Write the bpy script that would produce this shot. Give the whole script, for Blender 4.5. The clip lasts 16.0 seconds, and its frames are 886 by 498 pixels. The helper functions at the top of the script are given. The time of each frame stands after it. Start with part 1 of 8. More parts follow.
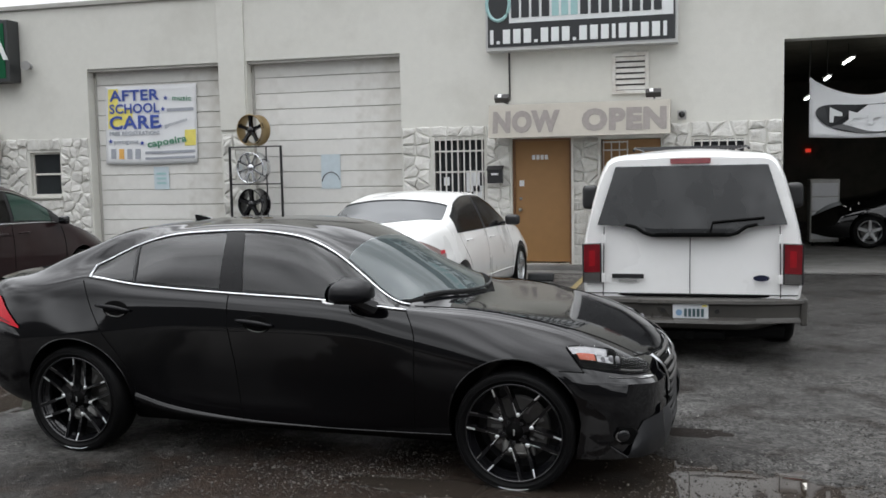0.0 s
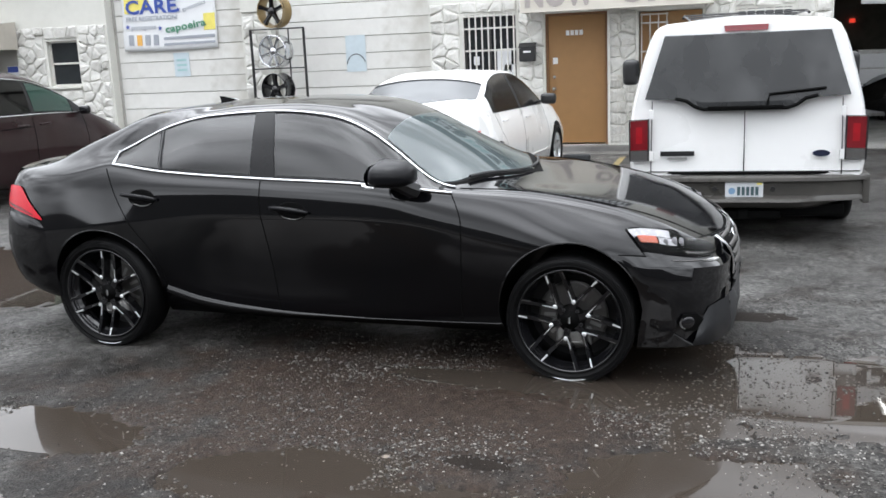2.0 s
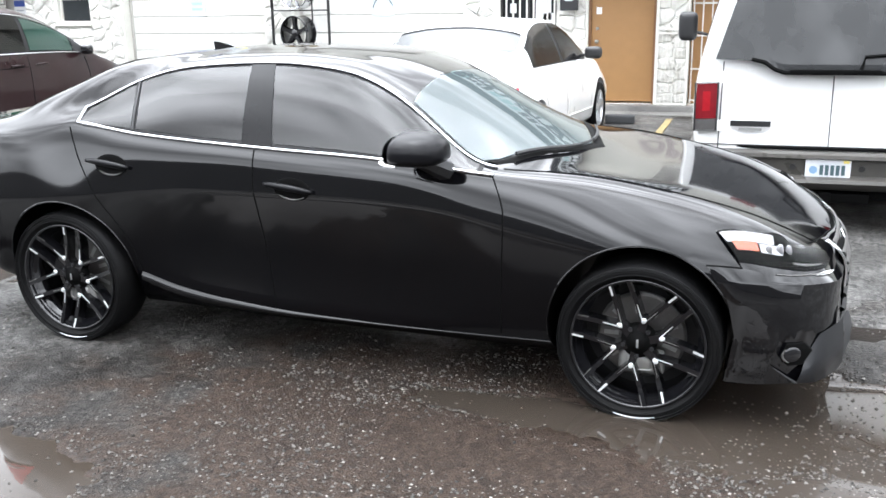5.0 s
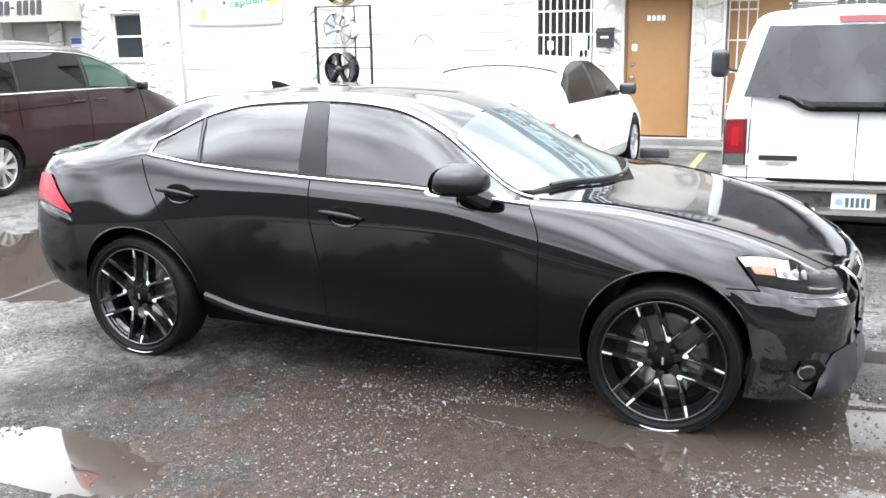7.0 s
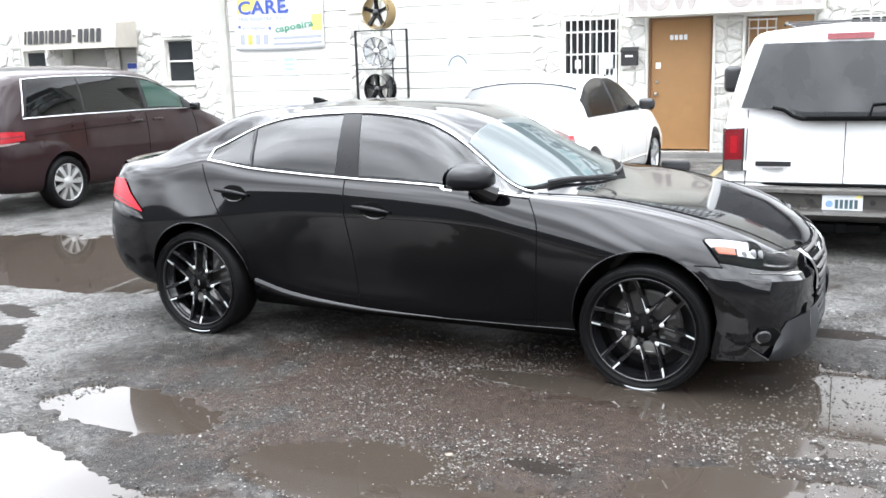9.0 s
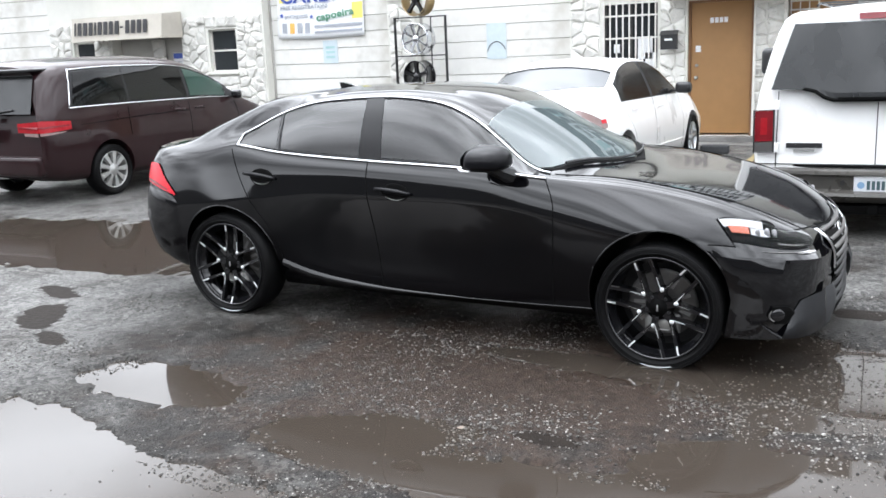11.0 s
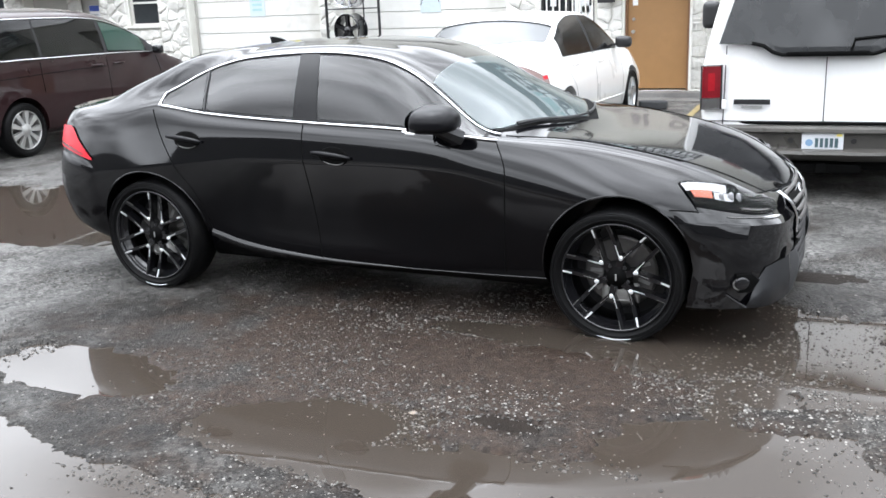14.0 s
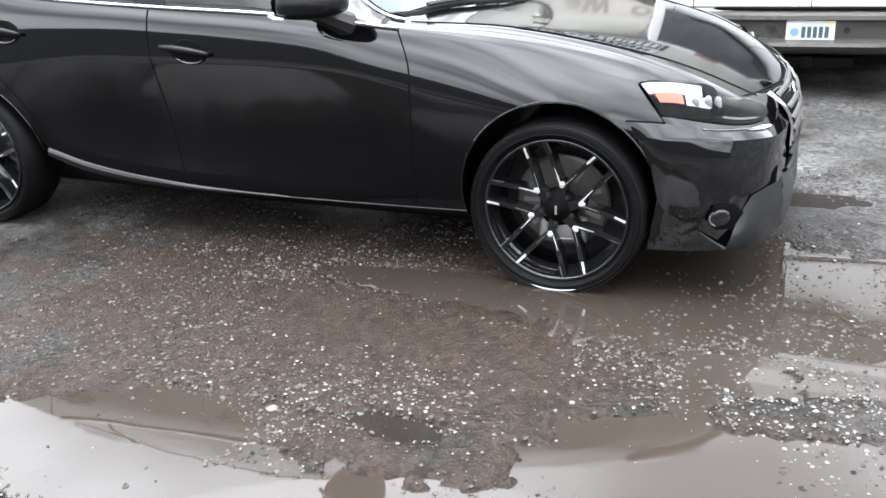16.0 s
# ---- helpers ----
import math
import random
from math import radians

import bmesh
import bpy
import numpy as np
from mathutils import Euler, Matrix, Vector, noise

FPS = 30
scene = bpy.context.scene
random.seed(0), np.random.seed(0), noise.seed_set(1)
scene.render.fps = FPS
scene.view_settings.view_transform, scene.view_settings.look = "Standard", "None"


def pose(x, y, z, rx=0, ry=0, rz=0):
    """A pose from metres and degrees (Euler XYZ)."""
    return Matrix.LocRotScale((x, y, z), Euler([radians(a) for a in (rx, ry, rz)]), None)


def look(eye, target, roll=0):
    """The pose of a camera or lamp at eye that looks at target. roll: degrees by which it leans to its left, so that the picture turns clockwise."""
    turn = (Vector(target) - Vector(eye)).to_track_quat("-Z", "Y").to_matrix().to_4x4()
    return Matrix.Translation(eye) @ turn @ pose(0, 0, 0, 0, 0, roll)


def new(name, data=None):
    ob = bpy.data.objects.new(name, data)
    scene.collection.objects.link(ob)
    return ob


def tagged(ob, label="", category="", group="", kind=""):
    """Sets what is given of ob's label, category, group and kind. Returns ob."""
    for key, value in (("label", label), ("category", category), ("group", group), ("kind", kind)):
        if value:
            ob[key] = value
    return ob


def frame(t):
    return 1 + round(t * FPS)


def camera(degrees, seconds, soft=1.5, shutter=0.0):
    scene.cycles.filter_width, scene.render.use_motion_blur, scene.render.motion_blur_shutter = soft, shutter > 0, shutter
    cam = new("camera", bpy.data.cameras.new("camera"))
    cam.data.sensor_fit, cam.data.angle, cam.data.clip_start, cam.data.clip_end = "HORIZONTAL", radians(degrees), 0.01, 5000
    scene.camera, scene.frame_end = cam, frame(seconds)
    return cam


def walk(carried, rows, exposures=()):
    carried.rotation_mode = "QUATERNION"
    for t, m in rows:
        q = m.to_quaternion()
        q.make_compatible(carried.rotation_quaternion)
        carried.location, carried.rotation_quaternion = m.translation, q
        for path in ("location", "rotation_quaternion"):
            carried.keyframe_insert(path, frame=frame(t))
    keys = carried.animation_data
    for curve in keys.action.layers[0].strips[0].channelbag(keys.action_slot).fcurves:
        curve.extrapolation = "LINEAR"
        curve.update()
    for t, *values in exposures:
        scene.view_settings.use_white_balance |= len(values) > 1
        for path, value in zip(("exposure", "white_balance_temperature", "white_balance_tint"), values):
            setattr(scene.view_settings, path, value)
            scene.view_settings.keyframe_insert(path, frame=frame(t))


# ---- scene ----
cam = camera(50.8, 16.0, 1.6)
PATH = [
    (0, (1.101, -1.174, 1.755), (0.592, 0.753, 1.582), -1.1),
    (0.5, (1.074, -1.188, 1.745), (0.494, 0.706, 1.465), -1.2),
    (1, (1.052, -1.159, 1.715), (0.425, 0.717, 1.418), -2.0),
    (1.5, (0.972, -1.023, 1.695), (0.335, 0.837, 1.325), -1.1),
    (2, (0.889, -0.849, 1.682), (0.331, 1.027, 1.27), -2.5),
    (2.5, (0.846, -0.595, 1.65), (0.255, 1.269, 1.23), -1.6),
    (3, (0.828, -0.333, 1.659), (0.208, 1.511, 1.194), -0.8),
    (3.5, (0.736, -0.143, 1.634), (0.156, 1.699, 1.113), -0.5),
    (6, (0.507, 0.178, 1.689), (-0.109, 2.01, 1.175), -0.9),
    (6.5, (0.522, -0.019, 1.699), (-0.094, 1.815, 1.19), -0.5),
    (7, (0.629, -0.19, 1.708), (-0.048, 1.638, 1.261), -1.0),
    (7.5, (0.802, -0.401, 1.699), (0.054, 1.393, 1.226), -0.2),
    (8, (0.878, -0.6, 1.701), (0.137, 1.206, 1.265), -0.4),
    (8.5, (0.923, -0.794, 1.7), (0.227, 1.03, 1.265), 0.9),
    (9, (1.042, -0.866, 1.699), (0.278, 0.938, 1.297), -1.7),
    (11.5, (1.258, -0.907, 1.673), (0.395, 0.844, 1.241), -2.4),
    (12, (1.281, -0.889, 1.677), (0.419, 0.861, 1.236), -2.6),
    (12.5, (1.249, -0.85, 1.675), (0.385, 0.894, 1.214), -2.7),
    (13, (1.183, -0.754, 1.674), (0.318, 0.987, 1.206), -2.4),
    (13.5, (1.094, -0.67, 1.67), (0.293, 1.095, 1.176), -1.8),
    (14, (1.026, -0.616, 1.665), (0.308, 1.176, 1.144), -2.3),
    (14.5, (0.995, -0.527, 1.654), (0.33, 1.269, 1.078), -2.5),
    (15, (0.99, -0.288, 1.625), (0.383, 1.511, 0.996), -2.5),
    (15.5, (0.98, -0.098, 1.607), (0.393, 1.696, 0.946), -1.5),
    (16, (0.896, 0.519, 1.448), (0.263, 2.272, 0.723), -2.5),
]
EXPOSURE = [(0.0, 0.04, 6250, 10), (1.0, 0.4, 6200, 10), (1.5, 0.62, 6150, 10), (3.0, 0.90, 6100, 10), (3.7, 1.03, 6100, 10), (5.8, 2.0, 6050, 10), (7.0, 2.08, 6050, 10), (8.0, 2.18, 6050, 10), (9.0, 1.76, 6050, 10), (11.5, 1.18, 6050, 10), (12.5, 1.13, 6050, 10), (13.5, 1.12, 6050, 10), (14.0, 1.34, 6050, 10), (14.5, 1.62, 6050, 10), (15.5, 1.85, 6050, 10), (16.0, 1.87, 6050, 10)]
walk(cam, [(t, look(eye, target, roll)) for t, eye, target, roll in PATH], EXPOSURE)

# ---- light ----
world = bpy.data.worlds.new("overcast_sky")
scene.world = world
world.use_nodes = True
wn, wl = world.node_tree.nodes, world.node_tree.links
wn.clear()
w_out = wn.new("ShaderNodeOutputWorld")
w_bg = wn.new("ShaderNodeBackground")
sky = wn.new("ShaderNodeTexSky")
sky.sky_type, sky.sun_disc = "NISHITA", False
SUN_EL, SUN_ROT = radians(74), radians(-40)
sky.sun_elevation, sky.sun_rotation = SUN_EL, SUN_ROT
sky.dust_density, sky.air_density, sky.ozone_density = 4.0, 1.0, 1.0
w_hsv = wn.new("ShaderNodeHueSaturation")
w_hsv.inputs["Saturation"].default_value = 0.0
w_tc = wn.new("ShaderNodeTexCoord")
w_map = wn.new("ShaderNodeMapping")
w_map.inputs["Scale"].default_value = (1.0, 1.0, 2.6)
w_noise = wn.new("ShaderNodeTexNoise")
w_noise.inputs["Scale"].default_value, w_noise.inputs["Detail"].default_value = 2.9, 2.6
w_noise.inputs["Roughness"].default_value = 0.45
w_ramp = wn.new("ShaderNodeMapRange")
w_ramp.inputs["From Min"].default_value, w_ramp.inputs["From Max"].default_value = 0.33, 0.68
w_ramp.inputs["To Min"].default_value, w_ramp.inputs["To Max"].default_value = 0.5, 1.65
w_mul = wn.new("ShaderNodeMix")
w_mul.data_type, w_mul.blend_type = "RGBA", "MULTIPLY"
w_mul.inputs[0].default_value = 1.0
wl.new(w_tc.outputs["Generated"], w_map.inputs["Vector"])
wl.new(w_map.outputs[0], w_noise.inputs["Vector"])
wl.new(w_noise.outputs["Fac"], w_ramp.inputs["Value"])
# an overcast sky is brightest overhead
w_sep = wn.new("ShaderNodeSeparateXYZ")
w_high = wn.new("ShaderNodeMapRange")
w_high.inputs["To Min"].default_value, w_high.inputs["To Max"].default_value = 2.2, 8.2
w_gain = wn.new("ShaderNodeMath")
w_gain.operation = "MULTIPLY"
wl.new(w_tc.outputs["Generated"], w_sep.inputs[0])
wl.new(w_sep.outputs[2], w_high.inputs["Value"])
wl.new(w_high.outputs[0], w_gain.inputs[0])
wl.new(w_ramp.outputs[0], w_gain.inputs[1])
wl.new(sky.outputs[0], w_hsv.inputs["Color"])
# cloud spreads the glare round the sun
w_even = wn.new("ShaderNodeGamma")
w_even.inputs["Gamma"].default_value = 0.38
wl.new(w_hsv.outputs[0], w_even.inputs["Color"])
wl.new(w_even.outputs[0], w_mul.inputs[6])
wl.new(w_gain.outputs[0], w_mul.inputs[7])
wl.new(w_mul.outputs[2], w_bg.inputs["Color"])
w_bg.inputs["Strength"].default_value = 0.15
wl.new(w_bg.outputs[0], w_out.inputs["Surface"])

sun = new("sun", bpy.data.lights.new("sun", "SUN"))
sun.data.energy, sun.data.angle, sun.data.color = 0.55, radians(80), (1.0, 0.985, 0.965)
sun.matrix_world = look((0, 0, 20), (-math.sin(SUN_ROT) * math.cos(SUN_EL), -math.cos(SUN_ROT) * math.cos(SUN_EL), 20 - math.sin(SUN_EL)))

# ---- materials ----


def mat(name, color, rough=0.5, metal=0.0, var=0.0, scale=8.0, bump=0.0, bscale=60.0, coat=0.0, spec=0.5,
        stain=None, stain_scale=1.2, stain_amount=0.0, emit=0.0, rvar=0.0, alpha=1.0, piece=0.0, island=0.0):
    """A principled surface with fine grain, broad stains, relief and, for pieces, a shade of their own."""
    m = bpy.data.materials.new(name)
    m.use_nodes = True
    nt = m.node_tree
    n, l = nt.nodes, nt.links
    p = n["Principled BSDF"]
    p.inputs["Base Color"].default_value = (*color, 1)
    p.inputs["Roughness"].default_value = rough
    p.inputs["Metallic"].default_value = metal
    p.inputs["Coat Weight"].default_value = coat
    p.inputs["Coat Roughness"].default_value = 0.03
    p.inputs["Specular IOR Level"].default_value = spec
    p.inputs["Alpha"].default_value = alpha
    if emit:
        p.inputs["Emission Color"].default_value = (*color, 1)
        p.inputs["Emission Strength"].default_value = emit
    tc = n.new("ShaderNodeTexCoord")
    last = None
    if var or stain or piece or island or rvar:
        col = n.new("ShaderNodeRGB")
        col.outputs[0].default_value = (*color, 1)
        last = col.outputs[0]
    if var:
        t = n.new("ShaderNodeTexNoise")
        t.inputs["Scale"].default_value, t.inputs["Detail"].default_value = scale, 8
        l.new(tc.outputs["Object"], t.inputs["Vector"])
        r = n.new("ShaderNodeMapRange")
        r.inputs["To Min"].default_value, r.inputs["To Max"].default_value = 1 - var, 1 + var
        l.new(t.outputs["Fac"], r.inputs["Value"])
        x = n.new("ShaderNodeMix")
        x.data_type, x.blend_type = "RGBA", "MULTIPLY"
        x.inputs[0].default_value = 1
        l.new(last, x.inputs[6])
        l.new(r.outputs[0], x.inputs[7])
        last = x.outputs[2]
    if stain:
        t = n.new("ShaderNodeTexNoise")
        t.inputs["Scale"].default_value, t.inputs["Detail"].default_value = stain_scale, 6
        t.inputs["Roughness"].default_value = 0.65
        l.new(tc.outputs["Object"], t.inputs["Vector"])
        r = n.new("ShaderNodeMapRange")
        r.inputs["From Min"].default_value, r.inputs["From Max"].default_value = 0.48, 0.72
        r.inputs["To Max"].default_value = stain_amount
        l.new(t.outputs["Fac"], r.inputs["Value"])
        x = n.new("ShaderNodeMix")
        x.data_type = "RGBA"
        l.new(r.outputs[0], x.inputs[0])
        l.new(last, x.inputs[6])
        x.inputs[7].default_value = (*stain, 1)
        last = x.outputs[2]
    for amount, node, out in ((piece, "ShaderNodeObjectInfo", "Random"), (island, "ShaderNodeNewGeometry", "Random Per Island")):
        if amount:
            o = n.new(node)
            r = n.new("ShaderNodeMapRange")
            r.inputs["To Min"].default_value, r.inputs["To Max"].default_value = 1 - amount, 1 + amount
            l.new(o.outputs[out], r.inputs["Value"])
            x = n.new("ShaderNodeMix")
            x.data_type, x.blend_type = "RGBA", "MULTIPLY"
            x.inputs[0].default_value = 1
            l.new(last, x.inputs[6])
            l.new(r.outputs[0], x.inputs[7])
            last = x.outputs[2]
    if last is not None:
        l.new(last, p.inputs["Base Color"])
    if rvar:
        t = n.new("ShaderNodeTexNoise")
        t.inputs["Scale"].default_value, t.inputs["Detail"].default_value = stain_scale * 1.7, 6
        l.new(tc.outputs["Object"], t.inputs["Vector"])
        r = n.new("ShaderNodeMapRange")
        r.inputs["From Min"].default_value, r.inputs["From Max"].default_value = 0.35, 0.65
        r.inputs["To Min"].default_value, r.inputs["To Max"].default_value = max(0.02, rough - rvar), min(1, rough + rvar)
        l.new(t.outputs["Fac"], r.inputs["Value"])
        l.new(r.outputs[0], p.inputs["Roughness"])
    if bump:
        t = n.new("ShaderNodeTexNoise")
        t.inputs["Scale"].default_value, t.inputs["Detail"].default_value = bscale, 6
        l.new(tc.outputs["Object"], t.inputs["Vector"])
        b = n.new("ShaderNodeBump")
        b.inputs["Strength"].default_value, b.inputs["Distance"].default_value = bump, 0.02
        l.new(t.outputs["Fac"], b.inputs["Height"])
        l.new(b.outputs[0], p.inputs["Normal"])
    return m


def glass(name, color, through_amount, rough=0.02, ior=1.62):
    """Thin glass: a clear, tinted pane that mirrors more at a slant."""
    m = bpy.data.materials.new(name)
    m.use_nodes = True
    n, l = m.node_tree.nodes, m.node_tree.links
    n.clear()
    out = n.new("ShaderNodeOutputMaterial")
    tr = n.new("ShaderNodeBsdfTransparent")
    tr.inputs["Color"].default_value = (*[c * through_amount for c in color], 1)
    gl = n.new("ShaderNodeBsdfGlossy")
    gl.inputs["Roughness"].default_value = rough
    fr = n.new("ShaderNodeFresnel")
    fr.inputs["IOR"].default_value = ior
    mx = n.new("ShaderNodeMixShader")
    l.new(fr.outputs[0], mx.inputs[0])
    l.new(tr.outputs[0], mx.inputs[1])
    l.new(gl.outputs[0], mx.inputs[2])
    l.new(mx.outputs[0], out.inputs["Surface"])
    return m


black_paint = mat("black_paint", (0.0022, 0.0022, 0.0028), 0.45, spec=0.0, coat=1.0, var=0.25, scale=300)
black_paint.node_tree.nodes["Principled BSDF"].inputs["Coat IOR"].default_value = 1.60


def film_and_muting(source):
    """The same paint, rougher low down as from dried spray, with its coat cut there to mute reflections."""
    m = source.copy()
    m.name = "film_muted_black"
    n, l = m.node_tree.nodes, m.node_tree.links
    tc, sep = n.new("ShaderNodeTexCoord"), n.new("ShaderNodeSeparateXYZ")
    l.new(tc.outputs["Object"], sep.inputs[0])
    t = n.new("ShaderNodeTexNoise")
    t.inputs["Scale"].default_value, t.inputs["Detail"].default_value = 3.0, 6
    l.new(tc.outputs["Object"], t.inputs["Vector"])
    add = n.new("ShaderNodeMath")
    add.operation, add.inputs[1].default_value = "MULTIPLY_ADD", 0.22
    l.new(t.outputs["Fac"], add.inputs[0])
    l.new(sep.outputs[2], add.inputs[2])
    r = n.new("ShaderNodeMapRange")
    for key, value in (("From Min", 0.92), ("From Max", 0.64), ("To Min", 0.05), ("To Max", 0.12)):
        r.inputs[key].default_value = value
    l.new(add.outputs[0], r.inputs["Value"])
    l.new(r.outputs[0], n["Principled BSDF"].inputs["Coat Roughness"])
    # coat weight falls with height, muting the bright ground mirrored in the doors
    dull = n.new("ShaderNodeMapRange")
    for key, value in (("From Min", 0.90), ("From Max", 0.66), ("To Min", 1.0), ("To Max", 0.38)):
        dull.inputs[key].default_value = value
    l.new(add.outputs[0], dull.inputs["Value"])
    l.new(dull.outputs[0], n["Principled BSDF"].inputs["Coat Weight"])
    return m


film_muted_paint = film_and_muting(black_paint)
mirror_shell = mat("mirror_shell", (0.004, 0.004, 0.005), 0.28, coat=0.12, spec=0.12, var=0.15, scale=60)
maroon_paint = mat("maroon_paint", (0.015, 0.0055, 0.0065), 0.35, coat=0.55, spec=0.12, var=0.12, scale=200, stain=(0.034, 0.018, 0.018), stain_amount=0.3, rvar=0.08)
white_paint = mat("white_paint", (0.82, 0.82, 0.81), 0.3, coat=0.8, var=0.03, scale=5, stain=(0.66, 0.65, 0.61), stain_amount=0.25, rvar=0.06)
tinted_glass = glass("tinted_glass", (0.5, 0.52, 0.52), 0.35, ior=1.66)
clear_glass = glass("clear_glass", (0.88, 0.95, 0.95), 0.72, ior=1.7)
lamp_glass = glass("lamp_glass", (1, 1, 1), 0.95, ior=1.16)
van_glass = glass("van_glass", (0.5, 0.52, 0.52), 0.4, ior=1.5)
green_glass = glass("green_glass", (0.55, 0.8, 0.7), 0.75)
dark_trim = mat("dark_trim", (0.012, 0.012, 0.013), 0.45, var=0.15, scale=60)
# near-black sheet under car glass, standing in for the unlit cabin
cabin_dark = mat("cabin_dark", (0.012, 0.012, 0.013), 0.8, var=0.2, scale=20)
# pale sheet under glass; on the windscreen it stands in for mirrored sky
pale_lining = mat("pale_lining", (0.30, 0.33, 0.34), 0.7, var=0.15, scale=30)
rubber = mat("rubber", (0.0045, 0.0045, 0.0048), 0.5, spec=0.12, var=0.3, scale=40, bump=0.15, bscale=150, stain=(0.011, 0.0105, 0.010), stain_amount=0.4, stain_scale=5)
chrome = mat("chrome", (0.66, 0.67, 0.69), 0.16, 1.0, var=0.05, scale=30)
black_gloss = mat("black_gloss", (0.006, 0.006, 0.007), 0.12, coat=1.0, var=0.1, scale=50, spec=0.1)
silver_alloy = mat("silver_alloy", (0.55, 0.56, 0.57), 0.28, 0.9, var=0.08, scale=30)
dull_alloy = mat("dull_alloy", (0.42, 0.42, 0.41), 0.45, 0.7, var=0.12, scale=30, stain=(0.2, 0.18, 0.16), stain_amount=0.5, stain_scale=6)
gold_alloy = mat("gold_alloy", (0.30, 0.22, 0.11), 0.35, 0.7, var=0.1, scale=20)
milled_silver = mat("milled_silver", (0.85, 0.86, 0.87), 0.3, 0.5, var=0.05, scale=40)
handle_cup = mat("handle_cup", (0.003, 0.003, 0.003), 0.7, spec=0.06, var=0.2, scale=40)
brake_steel = mat("brake_steel", (0.17, 0.165, 0.16), 0.4, 0.8, var=0.2, scale=40)
red_lens = mat("red_lens", (0.50, 0.016, 0.028), 0.25, coat=0.15, spec=0.2, var=0.15, scale=50)
clear_lens = mat("clear_lens", (0.8, 0.8, 0.8), 0.1, 0.2, coat=1.0, var=0.2, scale=60)
lamp_grey = mat("lamp_grey", (0.31, 0.31, 0.32), 0.3, 0.5, var=0.5, scale=35)
blade_grey = mat("blade_grey", (0.012, 0.0125, 0.014), 0.36, var=0.2, scale=30, coat=0.15, spec=0.3)
fin_grey = mat("fin_grey", (0.030, 0.031, 0.033), 0.4, var=0.2, scale=30, spec=0.3)
suv_lens = mat("suv_lens", (0.17, 0.008, 0.013), 0.25, coat=0.3, var=0.35, scale=14)
van_lens = mat("van_lens", (0.30, 0.010, 0.016), 0.25, coat=0.2, spec=0.25, var=0.35, scale=18)
pale_window = mat("pale_window", (0.10, 0.105, 0.11), 0.2, spec=0.3, var=0.1, scale=2)
tint_dark = mat("tint_dark", (0.006, 0.006, 0.0065), 0.15, spec=0.2, var=0.3, scale=3)
grey_lens = mat("grey_lens", (0.24, 0.165, 0.155), 0.25, coat=0.5, var=0.3, scale=25)
amber_lens = mat("amber_lens", (0.40, 0.085, 0.04), 0.2, coat=0.2, var=0.1, scale=50)
bumper_grey = mat("bumper_grey", (0.058, 0.055, 0.050), 0.36, var=0.12, scale=25, stain=(0.12, 0.11, 0.095), stain_amount=0.4, rvar=0.1)
plate_white = mat("plate_white", (0.62, 0.64, 0.66), 0.4, var=0.06, scale=40)
plate_ink = mat("plate_ink", (0.05, 0.09, 0.10), 0.5, var=0.1, scale=40)
plate_blue = mat("plate_blue", (0.20, 0.33, 0.50), 0.5, var=0.2, scale=60)
plate_orange = mat("plate_orange", (0.75, 0.42, 0.10), 0.5, var=0.2, scale=60)
badge_blue = mat("badge_blue", (0.01, 0.014, 0.04), 0.25, coat=0.6, var=0.1, scale=60)

wall_paint = mat("wall_paint", (0.66, 0.654, 0.604), 0.85, var=0.05, scale=9, bump=0.12, bscale=45, stain=(0.52, 0.51, 0.46), stain_scale=0.7, stain_amount=0.55)
stone_paint = mat("stone_paint", (0.68, 0.672, 0.635), 0.85, var=0.12, scale=9, bump=1.0, bscale=22, piece=0.07, stain=(0.36, 0.34, 0.30), stain_scale=4.0, stain_amount=0.6)
slat_paint = mat("slat_paint", (0.70, 0.693, 0.66), 0.6, var=0.07, scale=6, bump=0.06, bscale=25, stain=(0.46, 0.44, 0.39), stain_scale=1.3, stain_amount=0.7, piece=0.07)
frame_dark = mat("frame_dark", (0.05, 0.048, 0.045), 0.6, var=0.2, scale=20)
jamb_paint = mat("jamb_paint", (0.42, 0.41, 0.38), 0.8, var=0.12, scale=8, stain=(0.25, 0.24, 0.22), stain_scale=2, stain_amount=0.6)
awning_beige = mat("awning_beige", (0.47, 0.44, 0.385), 0.75, var=0.05, scale=10, stain=(0.36, 0.33, 0.29), stain_scale=1.8, stain_amount=0.5, bump=0.05, bscale=80)
letter_grey = mat("letter_grey", (0.27, 0.245, 0.23), 0.7, var=0.2, scale=18)
ink_black = mat("ink_black", (0.02, 0.02, 0.022), 0.6, var=0.2, scale=30)
door_brown = mat("door_brown", (0.29, 0.155, 0.055), 0.55, var=0.10, scale=7, stain=(0.26, 0.14, 0.05), stain_scale=1.5, stain_amount=0.6, bump=0.05, bscale=40)
gate_brown = mat("gate_brown", (0.20, 0.10, 0.045), 0.6, var=0.15, scale=12)
iron_white = mat("iron_white", (0.68, 0.67, 0.63), 0.55, var=0.12, scale=40, stain=(0.40, 0.32, 0.25), stain_scale=6, stain_amount=0.5)
iron_black = mat("iron_black", (0.02, 0.02, 0.02), 0.5, 0.3, var=0.2, scale=40)
mailbox_black = mat("mailbox_black", (0.018, 0.018, 0.019), 0.4, 0.2, var=0.2, scale=30)
room_dark = mat("room_dark", (0.22, 0.21, 0.17), 0.9, var=0.2, scale=3, stain=(0.05, 0.045, 0.04), stain_amount=0.6)


